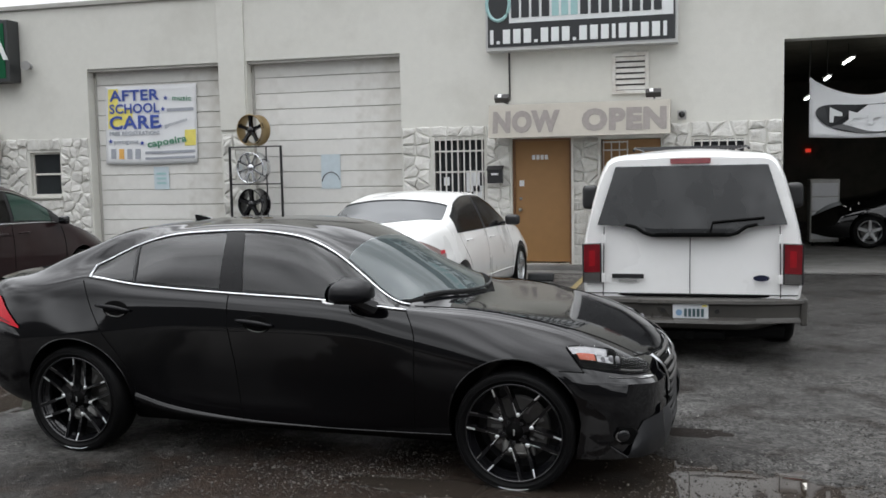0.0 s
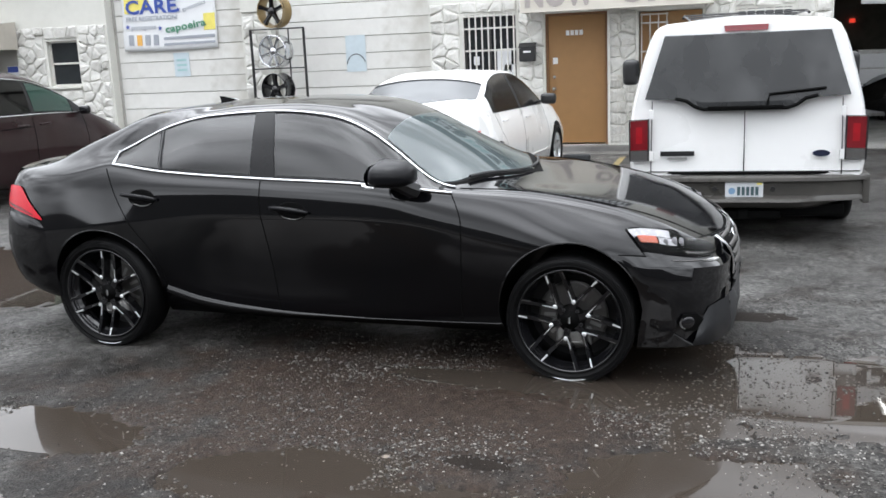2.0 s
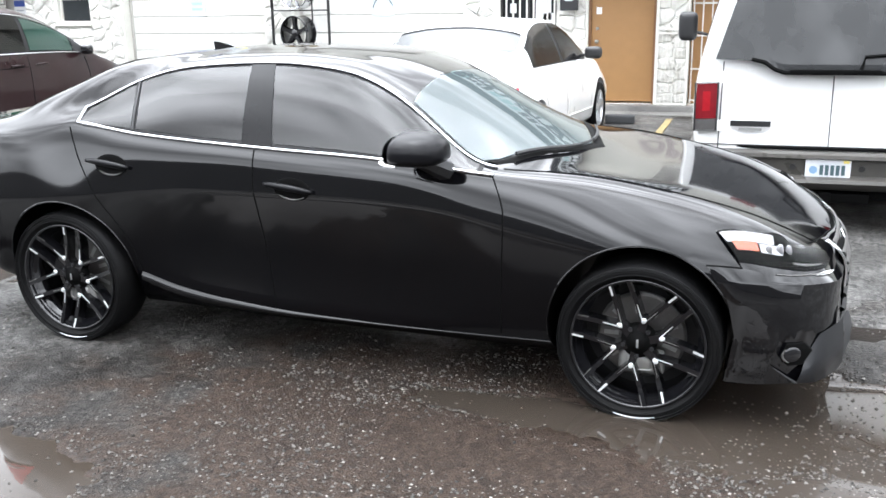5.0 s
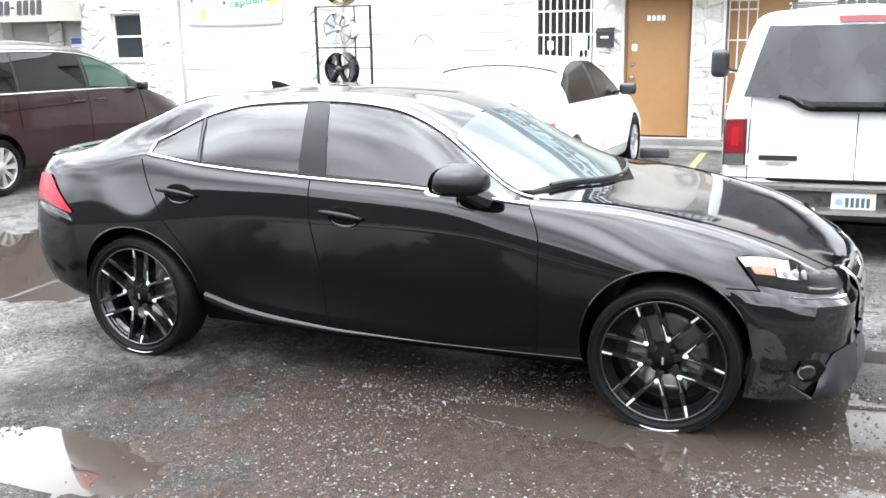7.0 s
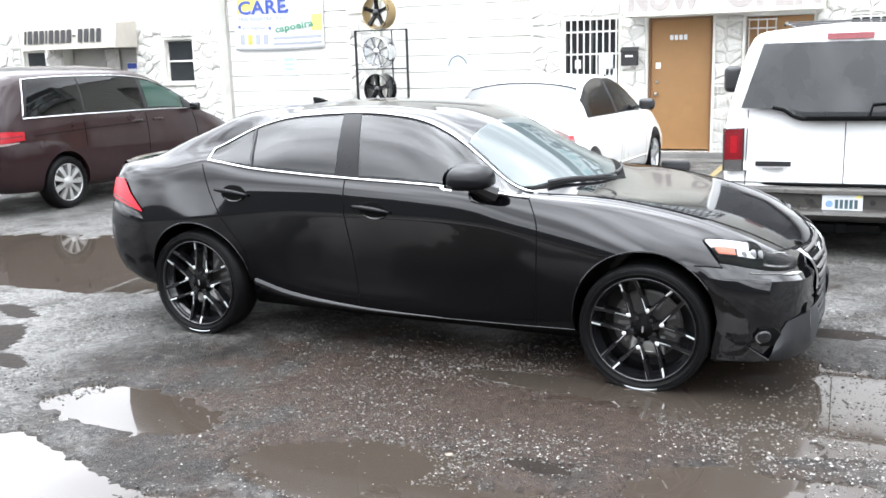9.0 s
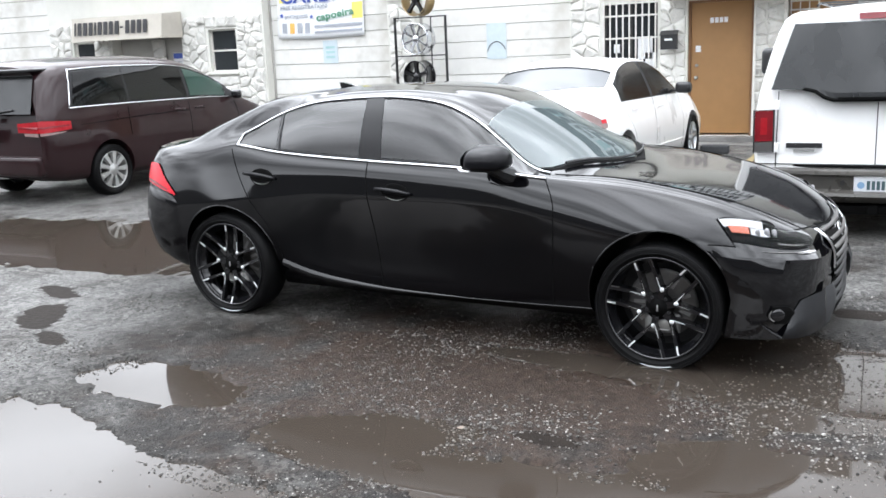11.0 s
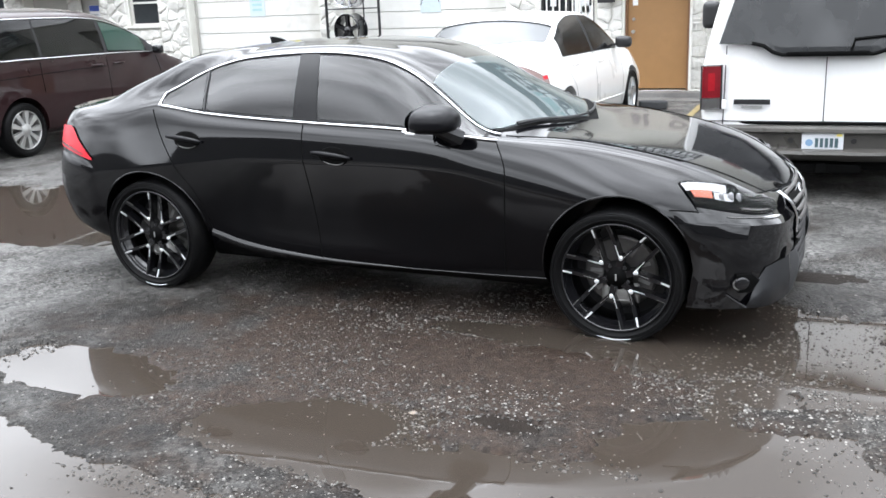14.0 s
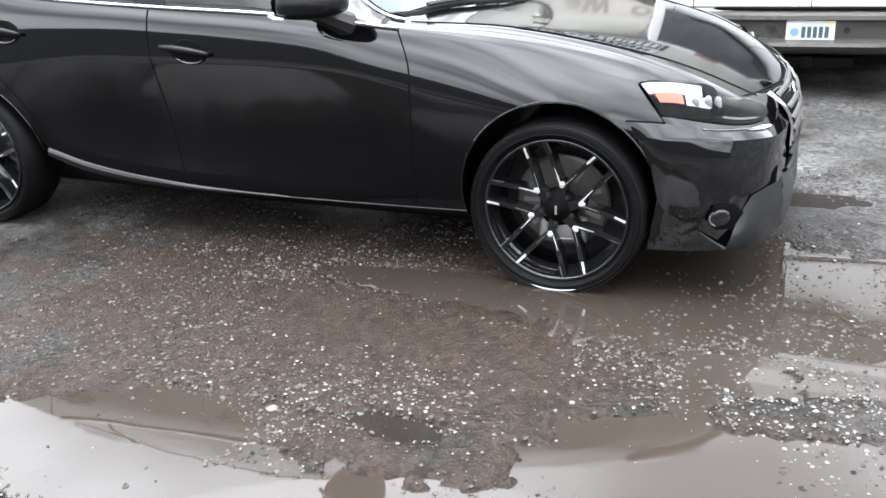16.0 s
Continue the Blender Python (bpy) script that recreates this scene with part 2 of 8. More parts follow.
def streaked_glass():
    """Dark glass with upright runs of dried rain."""
    m = mat("streaked_glass", (0.013, 0.014, 0.015), 0.16, spec=0.42)
    n, l = m.node_tree.nodes, m.node_tree.links
    tc, mp, t = n.new("ShaderNodeTexCoord"), n.new("ShaderNodeMapping"), n.new("ShaderNodeTexNoise")
    mp.inputs["Scale"].default_value = (1, 2.2, 1.6)
    t.inputs["Scale"].default_value, t.inputs["Detail"].default_value = 1.6, 5
    l.new(tc.outputs["Object"], mp.inputs["Vector"])
    l.new(mp.outputs[0], t.inputs["Vector"])
    for socket, lo, hi in (("Roughness", 0.15, 0.25), ("Specular IOR Level", 0.66, 0.46)):
        r = n.new("ShaderNodeMapRange")
        for key, value in (("From Min", 0.38), ("From Max", 0.62), ("To Min", lo), ("To Max", hi)):
            r.inputs[key].default_value = value
        l.new(t.outputs["Fac"], r.inputs["Value"])
        l.new(r.outputs[0], n["Principled BSDF"].inputs[socket])
    return m


suv_glass = streaked_glass()
window_glass = mat("window_glass", (0.025, 0.028, 0.03), 0.06, var=0.3, scale=4, spec=0.6)
banner_white = mat("banner_white", (0.76, 0.77, 0.78), 0.6, var=0.03, scale=9, bump=0.08, bscale=5)
ink_blue = mat("ink_blue", (0.045, 0.085, 0.36), 0.6, var=0.12, scale=30)
ink_grey = mat("ink_grey", (0.34, 0.36, 0.40), 0.6, var=0.12, scale=30)
ink_green = mat("ink_green", (0.10, 0.26, 0.17), 0.6, var=0.12, scale=30)
ink_yellow = mat("ink_yellow", (0.80, 0.70, 0.16), 0.6, var=0.12, scale=12)
paper_blue = mat("paper_blue", (0.54, 0.62, 0.66), 0.7, var=0.12, scale=10)
sign_green = mat("sign_green", (0.008, 0.085, 0.036), 0.65, spec=0.15, coat=0.0, var=0.1, scale=8)
sign_white = mat("sign_white", (0.74, 0.76, 0.76), 0.35, coat=0.3, var=0.04, scale=8)
sign_teal = mat("sign_teal", (0.35, 0.55, 0.55), 0.4, var=0.1, scale=12)
sign_black = mat("sign_black", (0.018, 0.02, 0.022), 0.35, coat=0.3, var=0.1, scale=8)
sign_metal = mat("sign_metal", (0.50, 0.50, 0.49), 0.45, 0.5, var=0.1, scale=12)
tube_light = mat("tube_light", (1.0, 0.98, 0.90), 0.4, emit=6.0)
red_light = mat("red_light", (1.0, 0.06, 0.03), 0.4, emit=0.5)
yellow_line = mat("yellow_line", (0.26, 0.20, 0.085), 0.8, var=0.3, scale=20, stain=(0.08, 0.075, 0.07), stain_scale=9, stain_amount=0.9)
concrete = mat("concrete", (0.20, 0.195, 0.185), 0.7, var=0.15, scale=10, bump=0.2, bscale=60, stain=(0.09, 0.085, 0.08), stain_scale=1.3, stain_amount=0.8, rvar=0.2)
wheel_stop_dark = mat("wheel_stop_dark", (0.05, 0.052, 0.055), 0.6, var=0.2, scale=20)
matte_grey = mat("matte_grey", (0.07, 0.07, 0.068), 0.9, var=0.25, scale=0.6)

# ---- shaping tools ----


def finish(name, bm, material, parent=None, label="", smooth=False):
    bmesh.ops.recalc_face_normals(bm, faces=bm.faces)
    if not isinstance(material, (list, tuple)) and material.name.endswith("_glass"):
        # panes look outwards from the middle of their car
        if sum(f.normal.dot(f.calc_center_median() - Vector((0, 0, 0.6))) * f.calc_area() for f in bm.faces) < 0:
            bmesh.ops.reverse_faces(bm, faces=bm.faces)
    me = bpy.data.meshes.new(name)
    bm.to_mesh(me)
    bm.free()
    for m in material if isinstance(material, (list, tuple)) else (material,):
        me.materials.append(m)
    if smooth:
        me.shade_smooth()
    ob = new(name, me)
    ob.parent = parent
    if label:
        ob["label"] = label
    return ob


def part(name, bm, material, parent, label="", smooth=False):
    return finish(name, bm, material, parent, label, smooth)


def structure(name, bm, material, label, category, parent=None, smooth=False):
    return tagged(finish(name, bm, material, parent, "", smooth), label, category, "", "structure")


def thing(name, label, category, m=None, group=""):
    ob = new(name)
    ob.empty_display_size = 0.2
    if m is not None:
        ob.matrix_world = m
    return tagged(ob, label, category, group)


def BM():
    return bmesh.new()


def box(bm, x0, x1, y0, y1, z0, z1, bevel=0.0, m=None, seg=2):
    r = bmesh.ops.create_cube(bm, size=1.0)
    vs = r["verts"]
    for v in vs:
        v.co = Vector(((x0 + x1) / 2 + v.co.x * (x1 - x0), (y0 + y1) / 2 + v.co.y * (y1 - y0), (z0 + z1) / 2 + v.co.z * (z1 - z0)))
    if bevel:
        es = {e for v in vs for e in v.link_edges}
        out = bmesh.ops.bevel(bm, geom=list(es), offset=bevel, segments=seg, profile=0.6, affect="EDGES")
        vs = list({v for f in out["faces"] for v in f.verts} | {v for v in vs if v.is_valid})
    if m is not None:
        bmesh.ops.transform(bm, matrix=m, verts=vs)
    return vs


def cyl(bm, p0, p1, r0, r1=None, n=16, caps=True):
    p0, p1 = Vector(p0), Vector(p1)
    r1 = r0 if r1 is None else r1
    q = (p1 - p0).to_track_quat("Z", "Y").to_matrix()
    rings = []
    for p, r in ((p0, r0), (p1, r1)):
        rings.append([bm.verts.new(p + q @ Vector((r * math.cos(a), r * math.sin(a), 0))) for a in (2 * math.pi * k / n for k in range(n))])
    for k in range(n):
        bm.faces.new((rings[0][k], rings[0][(k + 1) % n], rings[1][(k + 1) % n], rings[1][k]))
    if caps:
        bm.faces.new(rings[0][::-1])
        bm.faces.new(rings[1])
    return rings


def tube(bm, pts, r, n=6, closed=False, flat=None):
    """A round or flattened rod along a line; flat = (normal, factor) squeezes it along that normal."""
    pts = [Vector(p) for p in pts]
    rings = []
    last = len(pts) - 1
    for k, p in enumerate(pts):
        a = pts[k - 1] if (k or closed) else p
        b = pts[(k + 1) % len(pts)] if (k < last or closed) else p
        d = (b - a).normalized()
        up = Vector(flat[0]) if flat else (Vector((0, 0, 1)) if abs(d.z) < 0.9 else Vector((1, 0, 0)))
        s = d.cross(up).normalized()
        u = s.cross(d).normalized() * (flat[1] if flat else 1.0)
        rad = r(k / last) if callable(r) else r
        rings.append([bm.verts.new(p + rad * (math.cos(t) * s + math.sin(t) * u)) for t in (2 * math.pi * j / n for j in range(n))])
    for k in range(len(rings) if closed else last):
        a, b = rings[k], rings[(k + 1) % len(rings)]
        for j in range(n):
            bm.faces.new((a[j], a[(j + 1) % n], b[(j + 1) % n], b[j]))
    if not closed:
        bm.faces.new(rings[0][::-1])
        bm.faces.new(rings[-1])


def lathe(bm, profile, n=48, axis="Y"):
    """Turns a line of (radius, along) round the axis y."""
    rings = []
    for r, s in profile:
        rings.append([bm.verts.new((r * math.cos(2 * math.pi * k / n), s, r * math.sin(2 * math.pi * k / n))) for k in range(n)])
    for a, b in zip(rings, rings[1:]):
        for k in range(n):
            bm.faces.new((a[k], a[(k + 1) % n], b[(k + 1) % n], b[k]))


def sheet(bm, rows):
    """A skin over rows of points."""
    vs = [[bm.verts.new(p) for p in row] for row in rows]
    for a, b in zip(vs, vs[1:]):
        for k in range(len(a) - 1):
            bm.faces.new((a[k], a[k + 1], b[k + 1], b[k]))
    return vs


def slab(bm, outline, back):
    """A flat plate from an outline of points, thickened by the vector back."""
    front = [bm.verts.new(Vector(p)) for p in outline]
    rear = [bm.verts.new(Vector(p) + Vector(back)) for p in outline]
    bm.faces.new(front)
    bm.faces.new(rear[::-1])
    for k in range(len(front)):
        j = (k + 1) % len(front)
        bm.faces.new((front[k], rear[k], rear[j], front[j]))


def letters(name, text, height, material, parent, m, depth=0.006, stretch=1.0, bold=0.0, label="", width=None, spacing=1.0):
    """Words from the built-in font, as a mesh, standing in the plane x-z and read from -y."""
    c = bpy.data.curves.new(name, "FONT")
    c.body, c.size, c.extrude, c.offset = text, height * 1.37, depth, bold
    c.align_x, c.resolution_u, c.space_character = "LEFT", 3, spacing
    ob = bpy.data.objects.new("tmp", c)
    scene.collection.objects.link(ob)
    me = bpy.data.meshes.new_from_object(ob.evaluated_get(bpy.context.evaluated_depsgraph_get()))
    bpy.data.objects.remove(ob)
    if width:
        xs = [v.co.x for v in me.vertices]
        me.transform(Matrix.Translation((-min(xs), 0, 0)))
        stretch = width / (max(xs) - min(xs))
    me.transform(m @ pose(0, 0, 0, 90, 0, 0) @ Matrix.Diagonal((stretch, 1, 1, 1)))
    me.materials.clear()
    me.materials.append(material)
    o = new(name, me)
    o.parent = parent
    if label:
        o["label"] = label
    return o


def spl(*pairs):
    """A smooth curve without overshoot through (x, y) pairs."""
    xs, ys = np.array([p[0] for p in pairs], float), np.array([p[1] for p in pairs], float)
    h = np.diff(xs)
    d = np.diff(ys) / h
    s = np.zeros(len(xs))
    s[0], s[-1] = d[0], d[-1]
    for k in range(1, len(xs) - 1):
        if d[k - 1] * d[k] > 0:
            w1, w2 = 2 * h[k] + h[k - 1], h[k] + 2 * h[k - 1]
            s[k] = (w1 + w2) / (w1 / d[k - 1] + w2 / d[k])

    def f(x):
        x = min(max(x, xs[0]), xs[-1])
        k = min(int(np.searchsorted(xs, x, "right")) - 1, len(xs) - 2)
        t = (x - xs[k]) / h[k]
        return float((1 + 2 * t) * (1 - t) ** 2 * ys[k] + t * (1 - t) ** 2 * h[k] * s[k] + t * t * (3 - 2 * t) * ys[k + 1] + t * t * (t - 1) * h[k] * s[k + 1])

    return f


def baked(ob):
    """Applies an object's modifiers to its mesh."""
    me = bpy.data.meshes.new_from_object(ob.evaluated_get(bpy.context.evaluated_depsgraph_get()))
    ob.modifiers.clear()
    ob.data = me
    return ob

# ---- ground ----
rng = np.random.default_rng(5)


def lattice_noise(x, y, size, seed):
    g = np.random.default_rng(seed).random((64, 64))
    u, v = x / size, y / size
    i, j = np.floor(u).astype(int), np.floor(v).astype(int)
    a, b = u - i, v - j
    a, b = a * a * (3 - 2 * a), b * b * (3 - 2 * b)
    q = lambda di, dj: g[(i + di) % 64, (j + dj) % 64]
    return (q(0, 0) * (1 - a) + q(1, 0) * a) * (1 - b) + (q(0, 1) * (1 - a) + q(1, 1) * a) * b - 0.5


# hollows that hold water: x, y, half length, half width, turn
HOLLOWS = {
    "wheel": [(-0.15, 3.66, 0.75, 0.16, -6), (0.60, 3.74, 0.62, 0.42, 0), (1.35, 3.78, 0.75, 0.58, 0), (0.85, 3.10, 0.20, 0.34, 0), (0.70, 4.20, 0.62, 0.30, 0)],
    "near": [(-0.87, 2.44, 0.50, 0.27, 14), (-0.20, 2.10, 0.95, 0.30, 0), (0.45, 2.12, 0.78, 0.28, 6), (0.76, 2.68, 0.38, 0.27, 25), (0.84, 2.46, 0.38, 0.46, 0), (0.20, 1.72, 1.1, 0.40, 0), (1.08, 2.42, 0.32, 0.44, 0), (1.04, 2.80, 0.26, 0.16, 0)],
    "side": [(-2.09, 2.64, 0.54, 0.28, -6)],
    "corner": [(-2.35, 1.78, 1.05, 0.38, 0), (-1.25, 1.42, 0.95, 0.44, -6)],
    "lot": [(-6.4, 5.45, 1.9, 0.95, 0), (-4.9, 5.0, 1.25, 0.50, -8)],
    "pothole": [(1.18, 5.03, 0.22, 0.09, 0)],
    "pool": [(-0.06, 2.66, 0.16, 0.06, -8)],
    "dip": [(-3.92, 3.40, 0.36, 0.16, -50), (-3.45, 3.05, 0.20, 0.07, -30), (-4.35, 3.95, 0.30, 0.10, -25)],
}


# banks of gravel that part them: half width, then a line of places
BANKS = [(0.085, ((-2.35, 2.32), (-1.85, 2.17), (-1.5, 2.06), (-0.9, 1.95), (-0.45, 1.88), (-0.1, 1.70), (0.1, 1.45))), (0.05, ((0.92, 2.99), (1.25, 3.03), (1.8, 2.92)))]


def bank_gap(x, y):
    """How far outside the nearest bank a place lies."""
    d = np.full(np.shape(x), 9.0)
    for half, line in BANKS:
        for (ax, ay), (bx, by) in zip(line, line[1:]):
            t = np.clip(((x - ax) * (bx - ax) + (y - ay) * (by - ay)) / ((bx - ax) ** 2 + (by - ay) ** 2), 0, 1)
            d = np.minimum(d, np.hypot(x - ax - t * (bx - ax), y - ay - t * (by - ay)) - half)
    return d


def depth_field(x, y):
    f = np.full(np.shape(x), -9.0)
    for group in HOLLOWS.values():
        for cx, cy, a, b, turn in group:
            c, s = math.cos(radians(turn)), math.sin(radians(turn))
            u, v = (x - cx) * c + (y - cy) * s, -(x - cx) * s + (y - cy) * c
            f = np.maximum(f, 1 - np.sqrt((u / a) ** 2 + (v / b) ** 2))
    return np.minimum(f, bank_gap(x, y) / 0.16 - 0.35)


def settle(x, y):
    """The lot falls away a little beside the front wheel."""
    d = np.sqrt(((x - 1.35) / 1.25) ** 2 + ((y - 3.85) / 0.66) ** 2)
    k = np.clip((1.15 - d) / 0.40, 0, 1)
    return -0.056 * (y - 3.70) * k * k * (3 - 2 * k)


def ground_height(x, y):
    rough = 0.5 * lattice_noise(x, y, 0.9, 1) + 0.30 * lattice_noise(x, y, 0.33, 2) + 0.22 * lattice_noise(x, y, 0.12, 3)
    fine = lattice_noise(x, y, 0.05, 4)
    near = np.clip(1 - (np.hypot(x + 1, y - 4) - 5) / 6, 0.15, 1)
    f = np.clip((depth_field(x, y) + 0.75 * rough + 0.36 * fine) / 0.2 + 0.45, 0, 1)
    return (0.020 * rough + 0.007 * fine) * near + 0.004 - 0.036 * f * f * (3 - 2 * f) + settle(x, y)


def steps(marks):
    out = [marks[0][0]]
    for (a, _), (b, s) in zip(marks, marks[1:]):
        out += list(np.linspace(a, b, max(2, int(round((b - a) / s)) + 1))[1:])
    return np.array(out)


gx = steps([(-600, 0), (-60, 90), (-14, 4), (-8.5, 0.4), (-4.2, 0.09), (-3.2, 0.05), (2.4, 0.026), (4.5, 0.09), (12, 0.5), (60, 5), (600, 90)])
gy = steps([(-600, 0), (-60, 90), (-6, 5), (0.6, 0.4), (1.1, 0.06), (4.6, 0.026), (7.0, 0.07), (14.9, 0.3), (40, 3), (600, 80)])
GX, GY = np.meshgrid(gx, gy)
GZ = ground_height(GX, GY)
GZ[(GY > 14.4)] = 0.0
me = bpy.data.meshes.new("ground")
nx, ny = len(gx), len(gy)
idx = np.arange(nx * ny).reshape(ny, nx)
quads = np.stack([idx[:-1, :-1], idx[:-1, 1:], idx[1:, 1:], idx[1:, :-1]], -1).reshape(-1, 4)
me.from_pydata(np.stack([GX, GY, GZ], -1).reshape(-1, 3).tolist(), [], quads.tolist())
me.shade_smooth()


def wet_asphalt():
    m = mat("wet_asphalt", (0.05, 0.048, 0.046), 0.5)
    n, l = m.node_tree.nodes, m.node_tree.links
    p = n["Principled BSDF"]
    tc = n.new("ShaderNodeTexCoord")

    def noise_of(scale, detail, lo, hi, to0, to1, rough=0.6):
        t = n.new("ShaderNodeTexNoise")
        t.inputs["Scale"].default_value, t.inputs["Detail"].default_value, t.inputs["Roughness"].default_value = scale, detail, rough
        l.new(tc.outputs["Object"], t.inputs["Vector"])
        r = n.new("ShaderNodeMapRange")
        for key, value in (("From Min", lo), ("From Max", hi), ("To Min", to0), ("To Max", to1)):
            r.inputs[key].default_value = value
        l.new(t.outputs["Fac"], r.inputs["Value"])
        return r.outputs[0]

    def mix(fac, a, b, kind="MIX"):
        x = n.new("ShaderNodeMix")
        x.data_type, x.blend_type = "RGBA", kind
        for socket, value in ((x.inputs[0], fac), (x.inputs[6], a), (x.inputs[7], b)):
            if isinstance(value, (tuple, float, int)):
                socket.default_value = value
            else:
                l.new(value, socket)
        return x.outputs[2]

    grit = n.new("ShaderNodeTexVoronoi")
    grit.inputs["Scale"].default_value = 85
    l.new(tc.outputs["Object"], grit.inputs["Vector"])
    tone = n.new("ShaderNodeSeparateColor")
    l.new(grit.outputs["Color"], tone.inputs[0])
    chip = n.new("ShaderNodeMapRange")
    for key, value in (("From Min", 0.3), ("From Max", 1.0), ("To Min", 0.45), ("To Max", 2.3)):
        chip.inputs[key].default_value = value
    l.new(tone.outputs[0], chip.inputs["Value"])
    coarse = n.new("ShaderNodeTexVoronoi")
    coarse.inputs["Scale"].default_value = 38
    l.new(tc.outputs["Object"], coarse.inputs["Vector"])
    ct = n.new("ShaderNodeSeparateColor")
    l.new(coarse.outputs["Color"], ct.inputs[0])
    lump = n.new("ShaderNodeMapRange")
    for key, value in (("From Min", 0.2), ("From Max", 1.0), ("To Min", 0.35), ("To Max", 2.0)):
        lump.inputs[key].default_value = value
    l.new(ct.outputs[1], lump.inputs["Value"])
    # a muddy patch where wheels have stirred up the ground
    place = n.new("ShaderNodeMapping")
    place.inputs["Location"].default_value, place.inputs["Scale"].default_value = (0.30, -2.25, 0), (0.55, 0.70, 0)
    l.new(tc.outputs["Object"], place.inputs["Vector"])
    far = n.new("ShaderNodeVectorMath")
    far.operation = "LENGTH"
    l.new(place.outputs[0], far.inputs[0])
    wob = n.new("ShaderNodeMath")
    wob.operation = "ADD"
    l.new(far.outputs["Value"], wob.inputs[0])
    l.new(noise_of(3.0, 7, 0.2, 0.8, -0.75, 0.75), wob.inputs[1])
    mud = n.new("ShaderNodeMapRange")
    for key, value in (("From Min", 1.05), ("From Max", 0.55), ("To Min", 0.0), ("To Max", 1.0)):
        mud.inputs[key].default_value = value
    l.new(wob.outputs[0], mud.inputs["Value"])
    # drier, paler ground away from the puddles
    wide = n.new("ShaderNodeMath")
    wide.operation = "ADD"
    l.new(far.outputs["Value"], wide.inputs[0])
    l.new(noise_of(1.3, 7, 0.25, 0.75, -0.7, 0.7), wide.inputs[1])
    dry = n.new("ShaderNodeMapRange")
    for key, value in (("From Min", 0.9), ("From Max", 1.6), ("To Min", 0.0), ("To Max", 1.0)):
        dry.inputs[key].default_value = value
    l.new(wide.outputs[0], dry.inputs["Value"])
    # ground out of view behind the camera is darkened to dim the doors' reflections
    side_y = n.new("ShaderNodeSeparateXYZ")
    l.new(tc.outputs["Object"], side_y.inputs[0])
    unseen_dim = n.new("ShaderNodeMapRange")
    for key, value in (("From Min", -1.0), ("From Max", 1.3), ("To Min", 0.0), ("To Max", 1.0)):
        unseen_dim.inputs[key].default_value = value
    l.new(side_y.outputs[1], unseen_dim.inputs["Value"])
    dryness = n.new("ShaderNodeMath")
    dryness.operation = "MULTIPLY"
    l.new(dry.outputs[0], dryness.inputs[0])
    l.new(unseen_dim.outputs[0], dryness.inputs[1])
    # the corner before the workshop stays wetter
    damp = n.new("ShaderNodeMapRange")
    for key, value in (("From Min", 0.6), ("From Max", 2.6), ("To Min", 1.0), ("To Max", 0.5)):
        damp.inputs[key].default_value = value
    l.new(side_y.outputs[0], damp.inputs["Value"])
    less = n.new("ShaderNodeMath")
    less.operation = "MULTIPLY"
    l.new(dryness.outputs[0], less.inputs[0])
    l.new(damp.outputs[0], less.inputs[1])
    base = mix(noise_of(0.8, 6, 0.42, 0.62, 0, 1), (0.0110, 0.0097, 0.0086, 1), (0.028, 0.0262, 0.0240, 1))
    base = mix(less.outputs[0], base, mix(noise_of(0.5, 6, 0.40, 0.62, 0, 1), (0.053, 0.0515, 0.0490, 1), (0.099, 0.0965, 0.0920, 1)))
    base = mix(noise_of(2.3, 7, 0.52, 0.66, 0, 0.8), base, (0.0135, 0.0102, 0.0080, 1))
    grain = mix(noise_of(4.0, 6, 0.40, 0.60, 0.1, 0.9), chip.outputs[0], lump.outputs[0])
    base = mix(0.9, base, grain, "MULTIPLY")
    base = mix(mud.outputs[0], base, mix(0.6, (0.024, 0.0168, 0.0127, 1), grain, "MULTIPLY"))
    speck = n.new("ShaderNodeTexVoronoi")
    speck.inputs["Scale"].default_value = 46
    l.new(tc.outputs["Object"], speck.inputs["Vector"])
    st = n.new("ShaderNodeSeparateColor")
    l.new(speck.outputs["Color"], st.inputs[0])
    g = n.new("ShaderNodeMath")
    g.operation = "GREATER_THAN"
    g.inputs[1].default_value = 0.955
    l.new(st.outputs[1], g.inputs[0])
    small = n.new("ShaderNodeMath")
    small.operation = "LESS_THAN"
    small.inputs[1].default_value = 0.30
    l.new(speck.outputs["Distance"], small.inputs[0])
    both = n.new("ShaderNodeMath")
    both.operation = "MULTIPLY"
    l.new(g.outputs[0], both.inputs[0])
    l.new(small.outputs[0], both.inputs[1])
    base = mix(both.outputs[0], base, (0.13, 0.125, 0.117, 1))
    l.new(base, p.inputs["Base Color"])
    l.new(noise_of(1.6, 6, 0.38, 0.62, 0.38, 0.80), p.inputs["Roughness"])
    p.inputs["Specular IOR Level"].default_value = 0.14
    b1 = n.new("ShaderNodeBump")
    b1.inputs["Strength"].default_value, b1.inputs["Distance"].default_value = 0.55, 0.008
    l.new(grit.outputs["Distance"], b1.inputs["Height"])
    b2 = n.new("ShaderNodeBump")
    b2.inputs["Strength"].default_value, b2.inputs["Distance"].default_value = 0.35, 0.012
    l.new(noise_of(35, 5, 0.2, 0.8, 0, 1), b2.inputs["Height"])
    l.new(b1.outputs[0], b2.inputs["Normal"])
    l.new(b2.outputs[0], p.inputs["Normal"])
    return m


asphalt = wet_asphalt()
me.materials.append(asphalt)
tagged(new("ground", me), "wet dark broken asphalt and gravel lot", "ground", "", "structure")

